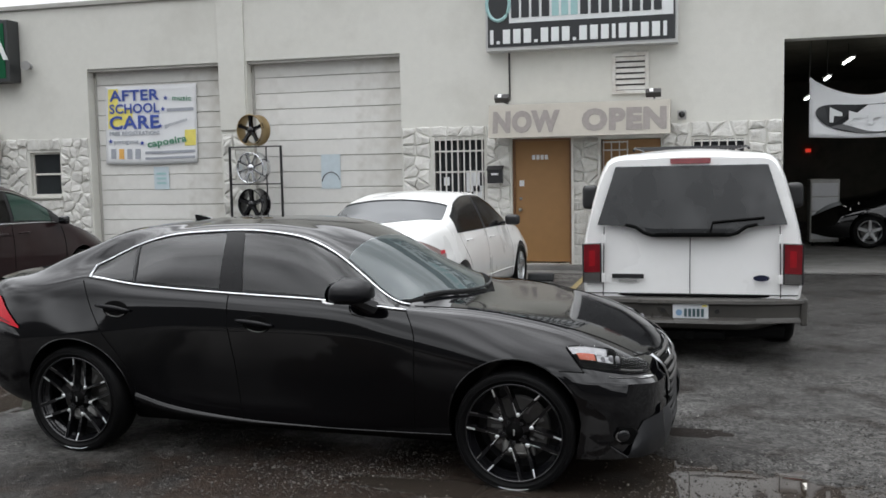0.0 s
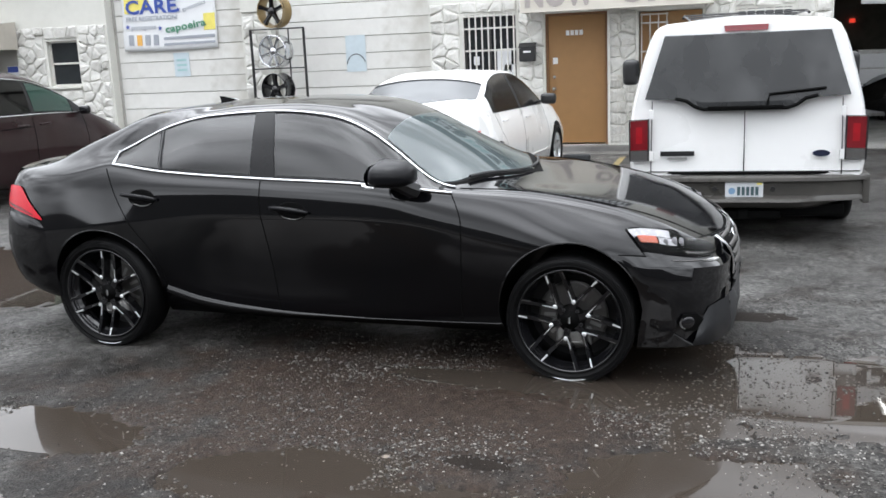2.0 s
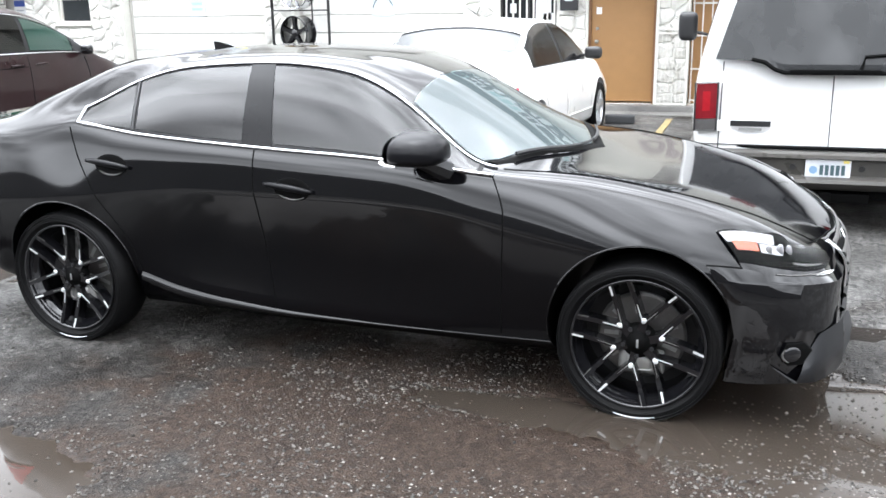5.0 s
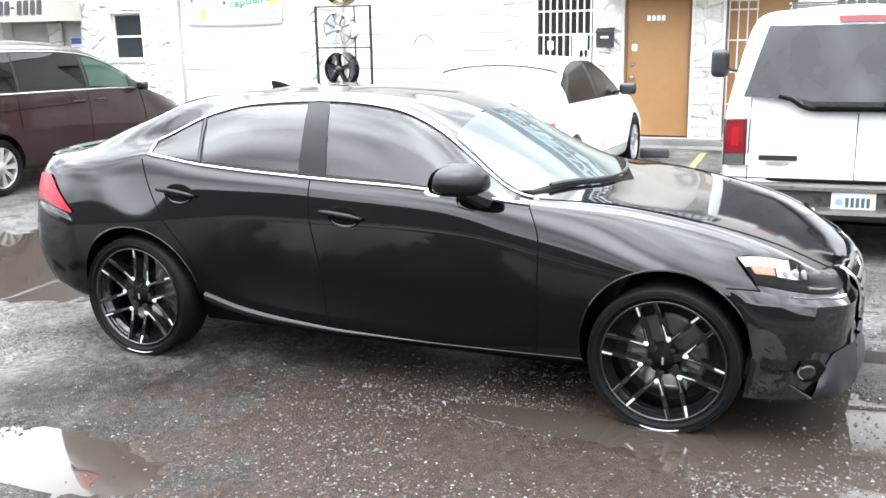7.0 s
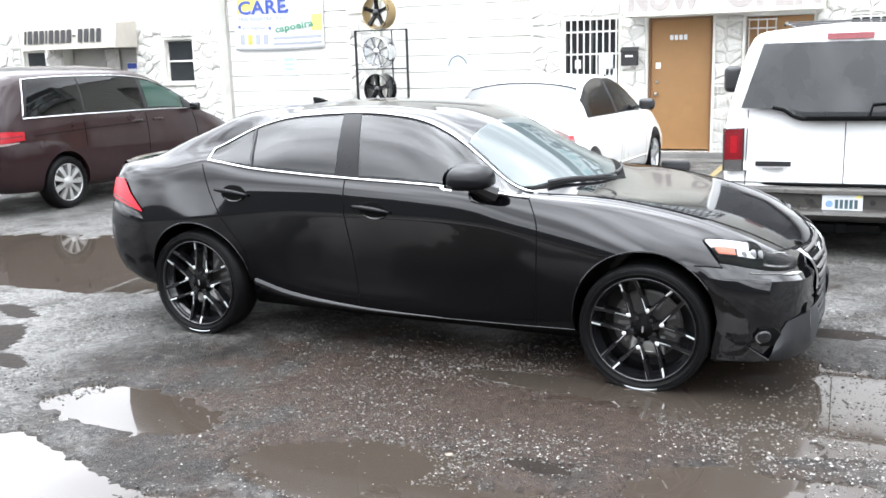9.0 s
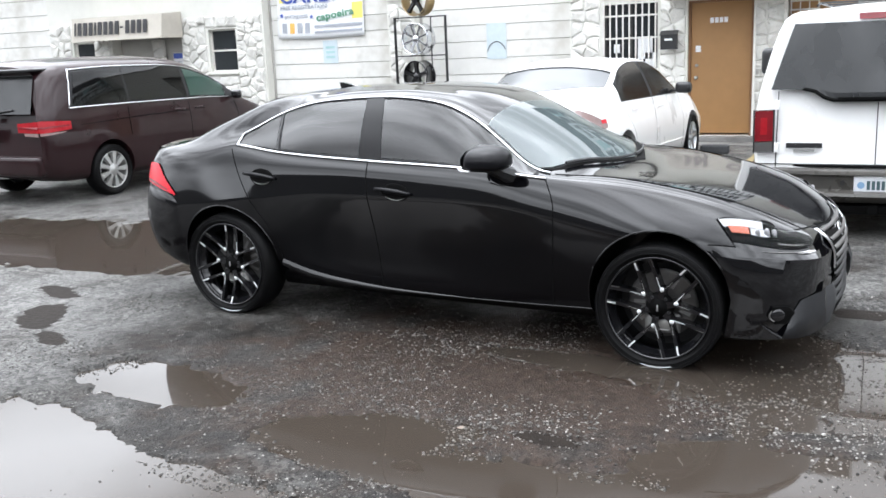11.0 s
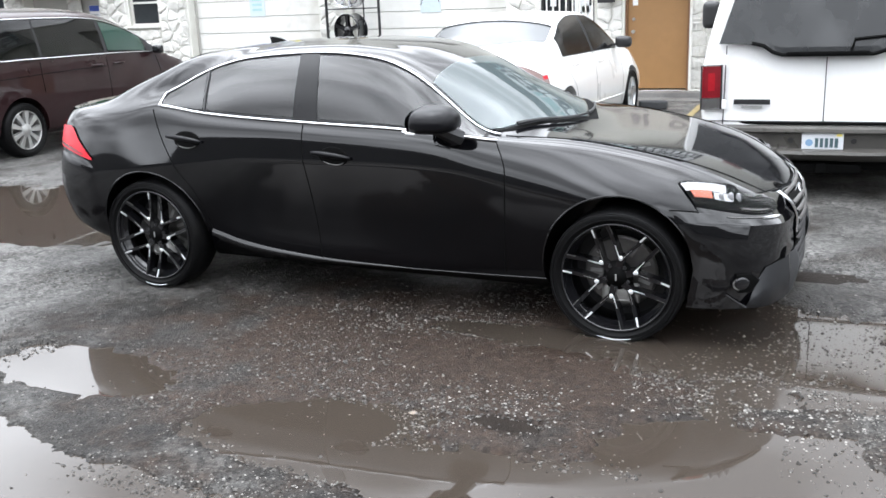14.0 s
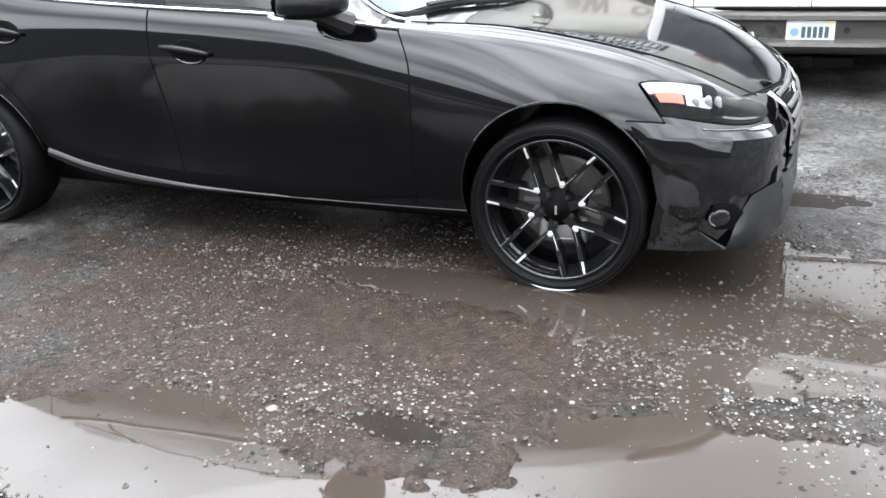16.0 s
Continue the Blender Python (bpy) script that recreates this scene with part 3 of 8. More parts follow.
WATER = -0.0085
wet_mud = mat("wet_mud", (0.013, 0.010, 0.008), 0.65, var=0.4, scale=9, spec=0.08, bump=0.3, bscale=40)
muddy = mat("muddy_water", (0.034, 0.0274, 0.0220), 0.02, var=0.12, scale=2.0, spec=0.39, bump=0.012, bscale=7)
WX, WY = np.meshgrid(np.arange(-9.0, 2.6, 0.05), np.arange(0.8, 7.0, 0.05))
OWN = {}
for name, group in HOLLOWS.items():
    f = np.full(WX.shape, -9.0)
    for cx, cy, a, b, turn in group:
        c, s = math.cos(radians(turn)), math.sin(radians(turn))
        u, v = (WX - cx) * c + (WY - cy) * s, -(WX - cx) * s + (WY - cy) * c
        f = np.maximum(f, 1 - np.sqrt((u / a) ** 2 + (v / b) ** 2))
    OWN[name] = f
best = np.stack(list(OWN.values())).argmax(0)
for k, (name, f) in enumerate(OWN.items()):
    bm = BM()
    grid = {}
    for j, i in zip(*np.nonzero((best == k) & (f > -0.75))):
        quad = []
        for dj, di in ((0, 0), (0, 1), (1, 1), (1, 0)):
            if (j + dj, i + di) not in grid:
                grid[j + dj, i + di] = bm.verts.new((WX[0, 0] + (i + di) * 0.05, WY[0, 0] + (j + dj) * 0.05, WATER + float(settle(WX[0, 0] + (i + di) * 0.05, WY[0, 0] + (j + dj) * 0.05))))
            quad.append(grid[j + dj, i + di])
        bm.faces.new(quad)
    if name in ("pothole", "dip", "pool"):
        structure("mud_hollow", bm, wet_mud, "shallow hollow filled with dark wet mud", "mud")
    else:
        structure("puddle", bm, muddy, "shallow muddy brown rain puddle mirroring the sky", "puddle").data.shade_smooth()


# ---- loose stones ----
def pebble(bm, x, y, z, r, seed):
    q = random.Random(seed)
    vs = []
    for dx, dy, dz in ((1, 0, 0), (-1, 0, 0), (0, 1, 0), (0, -1, 0), (0, 0, 1), (0, 0, -1)):
        k = r * q.uniform(0.6, 1.25)
        vs.append((dx * k, dy * k * 0.8, dz * k * 0.6))
    a = q.uniform(0, 6.3)
    c, s = math.cos(a), math.sin(a)
    vv = [(x + p[0] * c - p[1] * s, y + p[0] * s + p[1] * c, z + p[2]) for p in vs]
    ff = [(0, 2, 4), (2, 1, 4), (1, 3, 4), (3, 0, 4), (2, 0, 5), (1, 2, 5), (3, 1, 5), (0, 3, 5)]
    return vv, ff


chips = mat("limestone_chips", (0.185, 0.177, 0.164), 0.75, var=0.25, scale=60, island=0.5)
dark_chips = mat("dark_gravel", (0.062, 0.058, 0.053), 0.7, spec=0.3, var=0.3, scale=60, island=0.8)
for kind, count, material, lo, hi in (("pale_gravel", 13000, chips, 0.0030, 0.0095), ("dark_gravel", 22000, dark_chips, 0.004, 0.012)):
    px = rng.uniform(-3.6, 2.4, count * 5)
    py = 1.3 + 4.2 * rng.random(count * 5) ** 1.25
    f = depth_field(px, py) + 0.3 * lattice_noise(px, py, 0.3, 9)
    clump = lattice_noise(px, py, 0.55, 11) + 0.6 * lattice_noise(px, py, 0.2, 12)
    chance = np.clip(0.28 + 1.3 * clump, 0.03, 1) * np.where(f > 0.12, np.where(((px > -0.2) & (py > 2.9)) | ((px > 1.0) & (py > 2.2)), 0.42, 0.03), np.where(f > -0.35, 1.0, 0.55))
    if kind == "pale_gravel":
        band = np.exp(-(((px - 0.25) / 0.75) ** 2 + ((py - 2.85) / 0.40) ** 2)) + 0.9 * np.exp(-(((px - 1.35) / 0.45) ** 2 + ((py - 3.04) / 0.13) ** 2)) + 0.35 * np.exp(-(((px - 1.4) / 0.5) ** 2 + ((py - 2.75) / 0.3) ** 2))
        band = band + 0.55 * np.exp(-(np.maximum(bank_gap(px, py), 0) / 0.05) ** 2)
        chance = chance * (0.10 + 1.25 * band)
    pick = np.flatnonzero(rng.random(len(px)) < chance)[:count]
    vs, fs = [], []
    hz = ground_height(px[pick], py[pick])
    for k, (x, y, z) in enumerate(zip(px[pick], py[pick], hz)):
        r = (lo + (hi - lo) * rng.random() ** 2.6) * (1.2 if kind == "pale_gravel" and x > 0.75 and y > 2.7 else 1.0)
        vv, ff = pebble(None, x, y, max(z, WATER - 0.001 + float(settle(x, y))) + r * 0.2, r, k)
        fs += [tuple(i + len(vs) for i in t) for t in ff]
        vs += vv
    gm = bpy.data.meshes.new(kind)
    gm.from_pydata(vs, [], fs)
    gm.materials.append(material)
    tagged(new("gravel", gm), "scattered pale limestone chips" if kind == "pale_gravel" else "loose dark wet gravel", "gravel", "", "stuff")

stone_buff = mat("stone_buff", (0.20, 0.165, 0.135), 0.75, var=0.25, scale=30, bump=0.5, bscale=60)
for k, (x, y, r) in enumerate([(-0.455, 2.665, 0.028), (0.47, 2.80, 0.013), (0.49, 2.81, 0.011), (0.42, 2.90, 0.009), (-0.56, 2.60, 0.009), (-0.70, 2.63, 0.009), (1.04, 3.08, 0.011), (-1.62, 2.45, 0.009), (0.52, 2.42, 0.009)]):
    bm = BM()
    bmesh.ops.create_icosphere(bm, subdivisions=2, radius=r)
    for v in bm.verts:
        v.co *= 1 + 0.35 * noise.noise(v.co * (2.0 / r) + Vector((k * 7, 0, 0))) * 0.8
        v.co.z *= 0.6
    o = finish("stone", bm, stone_buff if k == 0 else chips, smooth=True)
    o.location = (x, y, float(ground_height(np.array(x), np.array(y))) + r * 0.35)
    tagged(o, "buff broken stone lying in wet gravel" if k == 0 else "small pale stone lying in wet gravel", "stone", "loose stones")

# ---- building front ----
WALL, BACK, TOP = 14.5, 14.85, 4.93
OPENINGS = {
    "bay_far": (-20.4, -15.75, 0.0, 3.75), "bay_left": (-9.98, -7.22, 0.0, 3.75), "bay_right": (-6.66, -3.75, 0.0, 3.75),
    "win_entry": (-15.08, -14.47, 1.25, 2.08), "entry": (-13.95, -12.05, 0.06, 2.1), "win_small": (-11.35, -10.67, 1.36, 2.2),
    "win_grille": (-3.17, -2.28, 1.15, 2.26), "door": (-1.80, -0.80, 0.10, 2.22), "gate": (-0.31, 0.66, 0.10, 2.18),
    "win_right": (1.15, 1.98, 1.20, 2.14), "workshop": (2.54, 9.2, 0.02, 3.66),
}


def pierced(bm, x0, x1, z0, z1, y0, y1, holes):
    xs = sorted({x0, x1, *(v for h in holes for v in h[:2])})
    zs = sorted({z0, z1, *(v for h in holes for v in h[2:])})
    solid = lambda i, k: 0 <= i < len(xs) - 1 and 0 <= k < len(zs) - 1 and not any(
        h[0] <= (xs[i] + xs[i + 1]) / 2 <= h[1] and h[2] <= (zs[k] + zs[k + 1]) / 2 <= h[3] for h in holes)
    vert = {}

    def V(i, k, s):
        if (i, k, s) not in vert:
            vert[i, k, s] = bm.verts.new((xs[i], (y0, y1)[s], zs[k]))
        return vert[i, k, s]

    for i in range(len(xs) - 1):
        for k in range(len(zs) - 1):
            if not solid(i, k):
                continue
            for s in (0, 1):
                bm.faces.new((V(i, k, s), V(i + 1, k, s), V(i + 1, k + 1, s), V(i, k + 1, s)))
            for di, dk, a, b in ((-1, 0, (i, k), (i, k + 1)), (1, 0, (i + 1, k), (i + 1, k + 1)), (0, -1, (i, k), (i + 1, k)), (0, 1, (i, k + 1), (i + 1, k + 1))):
                if not solid(i + di, k + dk):
                    bm.faces.new((V(*a, 0), V(*b, 0), V(*b, 1), V(*a, 1)))


bm = BM()
pierced(bm, -24, 12, -0.05, TOP, WALL, BACK, list(OPENINGS.values()))
wall_front = structure("wall_front", bm, wall_paint, "off-white painted masonry shop front with stone veneer", "wall")
# a flat pilaster between the bays and a thin cap on the parapet
bm = BM()
box(bm, -7.20, -6.68, 14.455, 14.499, 2.52, TOP - 0.001, 0.006)
structure("pilaster", bm, wall_paint, "flat painted pilaster between two garage bays", "trim")
bm = BM()
box(bm, -24, 12, 14.44, 14.9, TOP + 0.003, TOP + 0.09, 0.015)
structure("parapet_cap", bm, jamb_paint, "thin grey metal cap along the roof edge", "trim")
bm = BM()
box(bm, -24, 12, 14.86, 40, 4.55, 4.7)
structure("roof", bm, matte_grey, "flat grey roof behind the parapet", "roof")
# closing walls of the building and rooms behind the openings
for name, (a, b, c, d, e, f) in {"wall_side_west": (-24.3, -24, 14.5, 40, -0.05, 4.5), "wall_side_east": (12, 12.3, 14.5, 40, -0.05, 4.5),
                                 "wall_back": (-24, 12, 40, 40.3, -0.05, 4.5), "wall_room_west": (2.0, 2.3, 14.86, 27, 0.0, 4.5),
                                 "wall_room_back": (2.31, 11.9, 27, 27.3, 0.0, 4.5), "wall_rooms": (-23.9, 1.9, 16.2, 16.4, 0.0, 4.5)}.items():
    bm = BM()
    box(bm, a, b, c, d, e, f)
    structure(name, bm, room_dark, "plain dim interior wall", "wall")
bm = BM()
box(bm, 2.31, 11.9, 14.86, 26.99, 3.95, 4.1)
structure("ceiling", bm, room_dark, "dark workshop ceiling", "ceiling")
bm = BM()
box(bm, 2.31, 11.9, 14.2, 26.99, 0.005, 0.035, 0.006)
structure("workshop_floor", bm, concrete, "worn grey concrete workshop floor and apron", "floor")


def bay_door(x0, x1, top, count):
    """Sectional garage door: wide slats with dark joints in a recessed opening."""
    bm = BM()
    box(bm, x0 - 0.02, x1 + 0.02, 14.755, 14.775, 0.0, top)
    door = structure("garage_door", bm, jamb_paint, "closed off-white slatted garage door, dirty along its joints", "garage door")
    h = (top - 0.02) / count
    bm = BM()
    box(bm, -(x1 - x0) / 2 + 0.03, (x1 - x0) / 2 - 0.03, -0.03, 0.0, 0.009, h - 0.002, 0.006, seg=1)
    first = part("slat", bm, slat_paint, door)
    first.location = ((x0 + x1) / 2, 14.752, 0.01)
    for k in range(1, count):
        o = new("slat", first.data)
        o.parent = door
        o.location = ((x0 + x1) / 2, 14.752 - 0.004 * (k % 3 == 1), 0.01 + k * h)
    for side in (x0, x1):
        bm = BM()
        s = 0.05 if side == x0 else -0.05
        box(bm, min(side, side + s), max(side, side + s), 14.70, 14.722, 0.0, top - 0.002, 0.004, seg=1)
        part("track", bm, jamb_paint, door, "grey side rail")
    return door


bay_door(*OPENINGS["bay_left"][:2], 3.75, 13)
bay_door(*OPENINGS["bay_right"][:2], 3.75, 13)
bay_door(*OPENINGS["bay_far"][:2], 3.75, 11)
# dark lintel edges over the bays
for key in ("bay_left", "bay_right"):
    x0, x1, _, z = OPENINGS[key]
    bm = BM()
    box(bm, x0 + 0.004, x1 - 0.004, 14.53, 14.74, z - 0.05, z - 0.004, 0.004)
    structure("lintel", bm, jamb_paint, "weathered grey lintel over a garage door", "trim")


# windows
def window(key, name, rows, cols, frame_mat, label):
    x0, x1, z0, z1 = OPENINGS[key]
    root = tagged(new(name), label, "window", "", "structure")
    bm = BM()
    t = 0.035
    for a, b, c, d in ((x0, x1, z0, z0 + t), (x0, x1, z1 - t, z1), (x0, x0 + t, z0 + t, z1 - t), (x1 - t, x1, z0 + t, z1 - t)):
        box(bm, a + 0.002, b - 0.002, 14.57, 14.64, c + 0.002, d - 0.002, 0.005, seg=1)
    for k in range(1, rows):
        zz = z0 + (z1 - z0) * k / rows
        box(bm, x0 + t, x1 - t, 14.575, 14.635, zz - 0.018, zz + 0.018, 0.004, seg=1)
    for k in range(1, cols):
        xx = x0 + (x1 - x0) * k / cols
        box(bm, xx - 0.012, xx + 0.012, 14.575, 14.63, z0 + t, z1 - t, 0.004, seg=1)
    part("window_frame", bm, frame_mat, root)
    for k in range(rows):
        bm = BM()
        box(bm, x0 + t, x1 - t, 14.60, 14.606, z0 + t + k * (z1 - z0 - t) / rows, z0 + (k + 1) * (z1 - z0 - t) / rows)
        part("pane", bm, window_glass, root)
    bm = BM()
    box(bm, x0 - 0.04, x1 + 0.04, 14.42, 14.56, z0 - 0.05, z0 - 0.004, 0.008)
    part("window_sill", bm, wall_paint, root)
    return root


def grille(key, uprights, rails, proud=14.44):
    x0, x1, z0, z1 = OPENINGS[key]
    root = thing("window_grille", "white painted iron security bars over a window", "security bars", group="security bars")
    for k in range(uprights):
        x = x0 + 0.02 + (x1 - x0 - 0.04) * k / (uprights - 1)
        bm = BM()
        box(bm, x - 0.011, x + 0.011, proud - 0.011, proud + 0.011, z0 - 0.03, z1 + 0.02, 0.003, seg=1)
        part("bar", bm, iron_white, root)
    for q in rails:
        z = z0 + (z1 - z0) * q
        bm = BM()
        box(bm, x0 - 0.02, x1 + 0.02, proud + 0.012, proud + 0.026, z - 0.014, z + 0.014, 0.003, seg=1)
        part("rail", bm, iron_white, root)
    return root


window("win_small", "window_1", 2, 1, iron_white, "small two-pane sash window in a white frame")
window("win_entry", "window_2", 2, 1, iron_white, "small two-pane sash window in a white frame")
window("win_grille", "window_3", 1, 2, frame_dark, "dark barred shop window with papers taped inside")
window("win_right", "window_4", 1, 3, frame_dark, "dark barred window beside the workshop opening")
grille("win_grille", 9, (0.02, 0.48, 0.80, 0.98))
grille("win_right", 7, (0.05, 0.5, 0.97))

# papers in the barred window
for k, (x, z, w, h) in enumerate(((-2.62, 1.34, 0.24, 0.36), (-2.50, 1.18, 0.20, 0.26), (-3.02, 1.45, 0.10, 0.14))):
    bm = BM()
    box(bm, x, x + w, 14.588, 14.592, z, z + h)
    tagged(finish("paper", bm, banner_white), "white sheet of paper taped inside the window", "paper", "window papers")
# faded posters on the garage doors
for x0, x1, z0, z1, arc in ((-8.77, -8.45, 1.45, 1.88, False), (-5.35, -4.98, 1.42, 2.04, True)):
    root = thing("door_poster", "faded blue paper on a garage door" + (" with a black arc" if arc else ""), "poster")
    bm = BM()
    box(bm, x0, x1, 14.706, 14.710, z0, z1)
    part("sheet", bm, paper_blue, root)
    if arc:
        bm = BM()
        tube(bm, [((x0 + x1) / 2 - 0.18 * math.cos(a), 14.703, 1.50 + 0.22 * math.sin(a)) for a in np.linspace(0.25, 2.75, 14)], 0.008, 5)
        part("arc", bm, ink_black, root, "thin black curved line")
    else:
        for k in range(3):
            bm = BM()
            box(bm, x0 + 0.06, x1 - 0.06, 14.700, 14.704, z0 + 0.10 + k * 0.09, z0 + 0.14 + k * 0.09)
            part("print", bm, sign_teal, root)

# ---- doors under the awning ----
door = tagged(new("door_1"), "closed plain ochre-brown wooden entrance door", "door", "", "structure")
bm = BM()
box(bm, -1.76, -0.84, 14.60, 14.645, 0.13, 2.18, 0.004)
part("leaf", bm, door_brown, door)
bm = BM()
for a, b, c, d in ((-1.798, -1.762, 0.10, 2.218), (-0.838, -0.802, 0.10, 2.218), (-1.762, -0.838, 2.183, 2.218)):
    box(bm, a, b, 14.56, 14.70, c, d, 0.004, seg=1)
part("door_frame", bm, gate_brown, door)
bm = BM()
for z in (1.02, 1.21):
    cyl(bm, (-1.67, 14.60, z), (-1.67, 14.575, z), 0.024, n=18)
cyl(bm, (-1.67, 14.575, 1.02), (-1.67, 14.54, 1.02), 0.014, n=12)
bmesh.ops.create_uvsphere(bm, u_segments=16, v_segments=10, radius=0.03, matrix=Matrix.Translation((-1.67, 14.525, 1.02)))
part("door_knob", bm, dull_alloy, door, "brushed steel knob and deadbolt", smooth=True)
bm = BM()
box(bm, -1.69, -1.61, 14.594, 14.599, 1.42, 1.52)
part("sticker", bm, banner_white, door, "small white sticker")
for k in range(4):
    bm = BM()
    box(bm, -1.47 + k * 0.072, -1.415 + k * 0.072, 14.590, 14.599, 1.865, 1.945, 0.006, m=pose(0, 0, 0))
    part("number_bar", bm, banner_white, door, "pale bar in place of a house number")
bm = BM()
box(bm, -1.80, 0.68, 14.30, 14.90, 0.01, 0.098, 0.012)
structure("threshold", bm, concrete, "low worn concrete step under the entrance doors", "step")

gate_door = tagged(new("door_2"), "brown second entrance door behind a rusty barred screen", "door", "", "structure")
bm = BM()
box(bm, -0.30, 0.65, 14.66, 14.70, 0.11, 2.17, 0.003)
part("leaf", bm, door_brown, gate_door)
for k in range(4):
    x = -0.27 + k * 0.13
    bm = BM()
    box(bm, x - 0.009, x + 0.009, 14.585, 14.603, 0.12, 2.15, 0.003, seg=1)
    part("bar", bm, iron_white, gate_door)
for z in (0.16, 0.62, 1.10, 1.56, 2.0, 2.13):
    bm = BM()
    box(bm, -0.29, 0.14, 14.604, 14.616, z - 0.012, z + 0.012, 0.003, seg=1)
    part("rail", bm, iron_white, gate_door)

# half-open white iron screen gate with a mesh, hinged beside the door
gate = thing("security_gate", "white painted iron screen gate standing open beside the door", "gate")
for x in (-0.765, -0.33):
    bm = BM()
    box(bm, x - 0.016, x + 0.016, 14.40, 14.43, 0.10, 2.16, 0.004, seg=1)
    part("stile", bm, iron_white, gate)
for z in (0.115, 1.14, 1.20, 2.14):
    bm = BM()
    box(bm, -0.748, -0.347, 14.403, 14.427, z - 0.014, z + 0.014, 0.004, seg=1)
    part("rail", bm, iron_white, gate)
for k in range(6):
    x = -0.69 + k * 0.057
    bm = BM()
    tube(bm, [(x, 14.415, 0.13), (x, 14.415, 1.125)], 0.005, 5)
    part("bar", bm, iron_white, gate)
for k in range(3):
    bm = BM()
    c = (-0.55, 14.412, 0.36 + 0.26 * k)
    tube(bm, [(c[0] + 0.075 * math.cos(a), c[1], c[2] + 0.10 * math.sin(a)) for a in np.linspace(0, 2 * math.pi, 15)[:-1]], 0.007, 5, closed=True)
    part("scroll", bm, iron_white, gate)

# mailbox
mail = thing("mailbox", "black metal wall mailbox beside the entrance", "mailbox")
bm = BM()
box(bm, -2.19, -1.93, 14.29, 14.40, 1.48, 1.72, 0.012)
part("body", bm, mailbox_black, mail)
bm = BM()
slab(bm, [(-2.20, 14.275, 1.70), (-1.92, 14.275, 1.70), (-1.92, 14.40, 1.765), (-2.20, 14.40, 1.765)], (0, 0, 0.012))
part("lid", bm, mailbox_black, mail)
bm = BM()
box(bm, -2.12, -2.0, 14.284, 14.289, 1.62, 1.65)
part("label_plate", bm, banner_white, mail, "pale label strip")


# ---- awning boxes ----
def awning(name, label, x0, x1, z0, z1, front, slope):
    root = thing(name, label, "awning")
    bm = BM()
    out = [(x0, front, z0), (x1, front, z0), (x1, front + slope, z1), (x0, front + slope, z1)]
    slab(bm, out, (0, 0.02, 0))
    part("fascia", bm, awning_beige, root)
    for x, d in ((x0, 0.02), (x1, -0.02)):
        bm = BM()
        slab(bm, [(x, front + 0.022, z0), (x, WALL - 0.06, z0), (x, WALL - 0.06, z1 + 0.04), (x, front + slope + 0.022, z1)], (d, 0, 0))
        part("cheek", bm, awning_beige, root)
    bm = BM()
    slab(bm, [(x0 + 0.021, front + slope + 0.005, z1 - 0.004), (x1 - 0.021, front + slope + 0.005, z1 - 0.004), (x1 - 0.021, WALL - 0.06, z1 + 0.036), (x0 + 0.021, WALL - 0.06, z1 + 0.036)], (0, 0, -0.015))
    part("top", bm, awning_beige, root)
    bm = BM()
    box(bm, x0 + 0.021, x1 - 0.021, front + 0.021, front + 0.06, z0, z0 + 0.035, 0.004)
    part("rail", bm, jamb_paint, root)
    return root


aw = awning("shop_awning", "beige box awning over the entrance with grey letters", -2.06, 0.82, 2.225, 2.755, 13.80, 0.10)
tilt = math.degrees(math.atan2(0.10, 0.53))
letters("lettering", "NOW", 0.325, letter_grey, aw, pose(-1.985, 13.812, 2.325, -tilt, 0, 0), 0.003, 1.0, 0.028, width=1.09, spacing=1.12)
letters("lettering", "OPEN", 0.325, letter_grey, aw, pose(-0.545, 13.812, 2.325, -tilt, 0, 0), 0.003, 1.0, 0.028, width=1.31, spacing=1.12)
aw2 = awning("side_awning", "beige box awning with a row of dark figures", -14.38, -11.95, 2.08, 2.55, 13.80, 0.08)
q = random.Random(3)
x = -14.28
for k in range(14):
    w = 0.045 if k in (0, 4, 9) else 0.105
    if k == 9:
        w = 0.08
    bm = BM()
    slab(bm, [(x, 13.792, 2.20), (x + w, 13.792, 2.20), (x + w, 13.835, 2.46), (x, 13.835, 2.46)] if k != 9 else [(x, 13.80, 2.31), (x + w, 13.80, 2.31), (x + w, 13.807, 2.35), (x, 13.807, 2.35)], (0, 0.006, 0))
    part("figure_bar", bm, ink_black, aw2, "dark bar in place of a figure")
    x += w + 0.05


# flood lamps on the awning, dome camera, conduit, vent
def flood_lamp(x, z):
    root = thing("flood_lamp", "small dark flood lamp above the awning", "lamp", pose(x, 13.95, z), "flood lamps")
    bm = BM()
    box(bm, -0.12, 0.12, -0.06, 0.06, 0.04, 0.13, 0.012, m=pose(0, 0, 0, -35, 0, 0))
    part("housing", bm, frame_dark, root)
    bm = BM()
    box(bm, -0.06, 0.0, -0.075, -0.062, 0.055, 0.115, 0.003, m=pose(0, 0, 0, -35, 0, 0))
    part("lens", bm, clear_lens, root)
    bm = BM()
    tube(bm, [(0, 0.02, 0.07), (0, 0.30, 0.02), (0, 0.545, 0.02)], 0.014, 6)
    part("arm", bm, frame_dark, root)
    return root


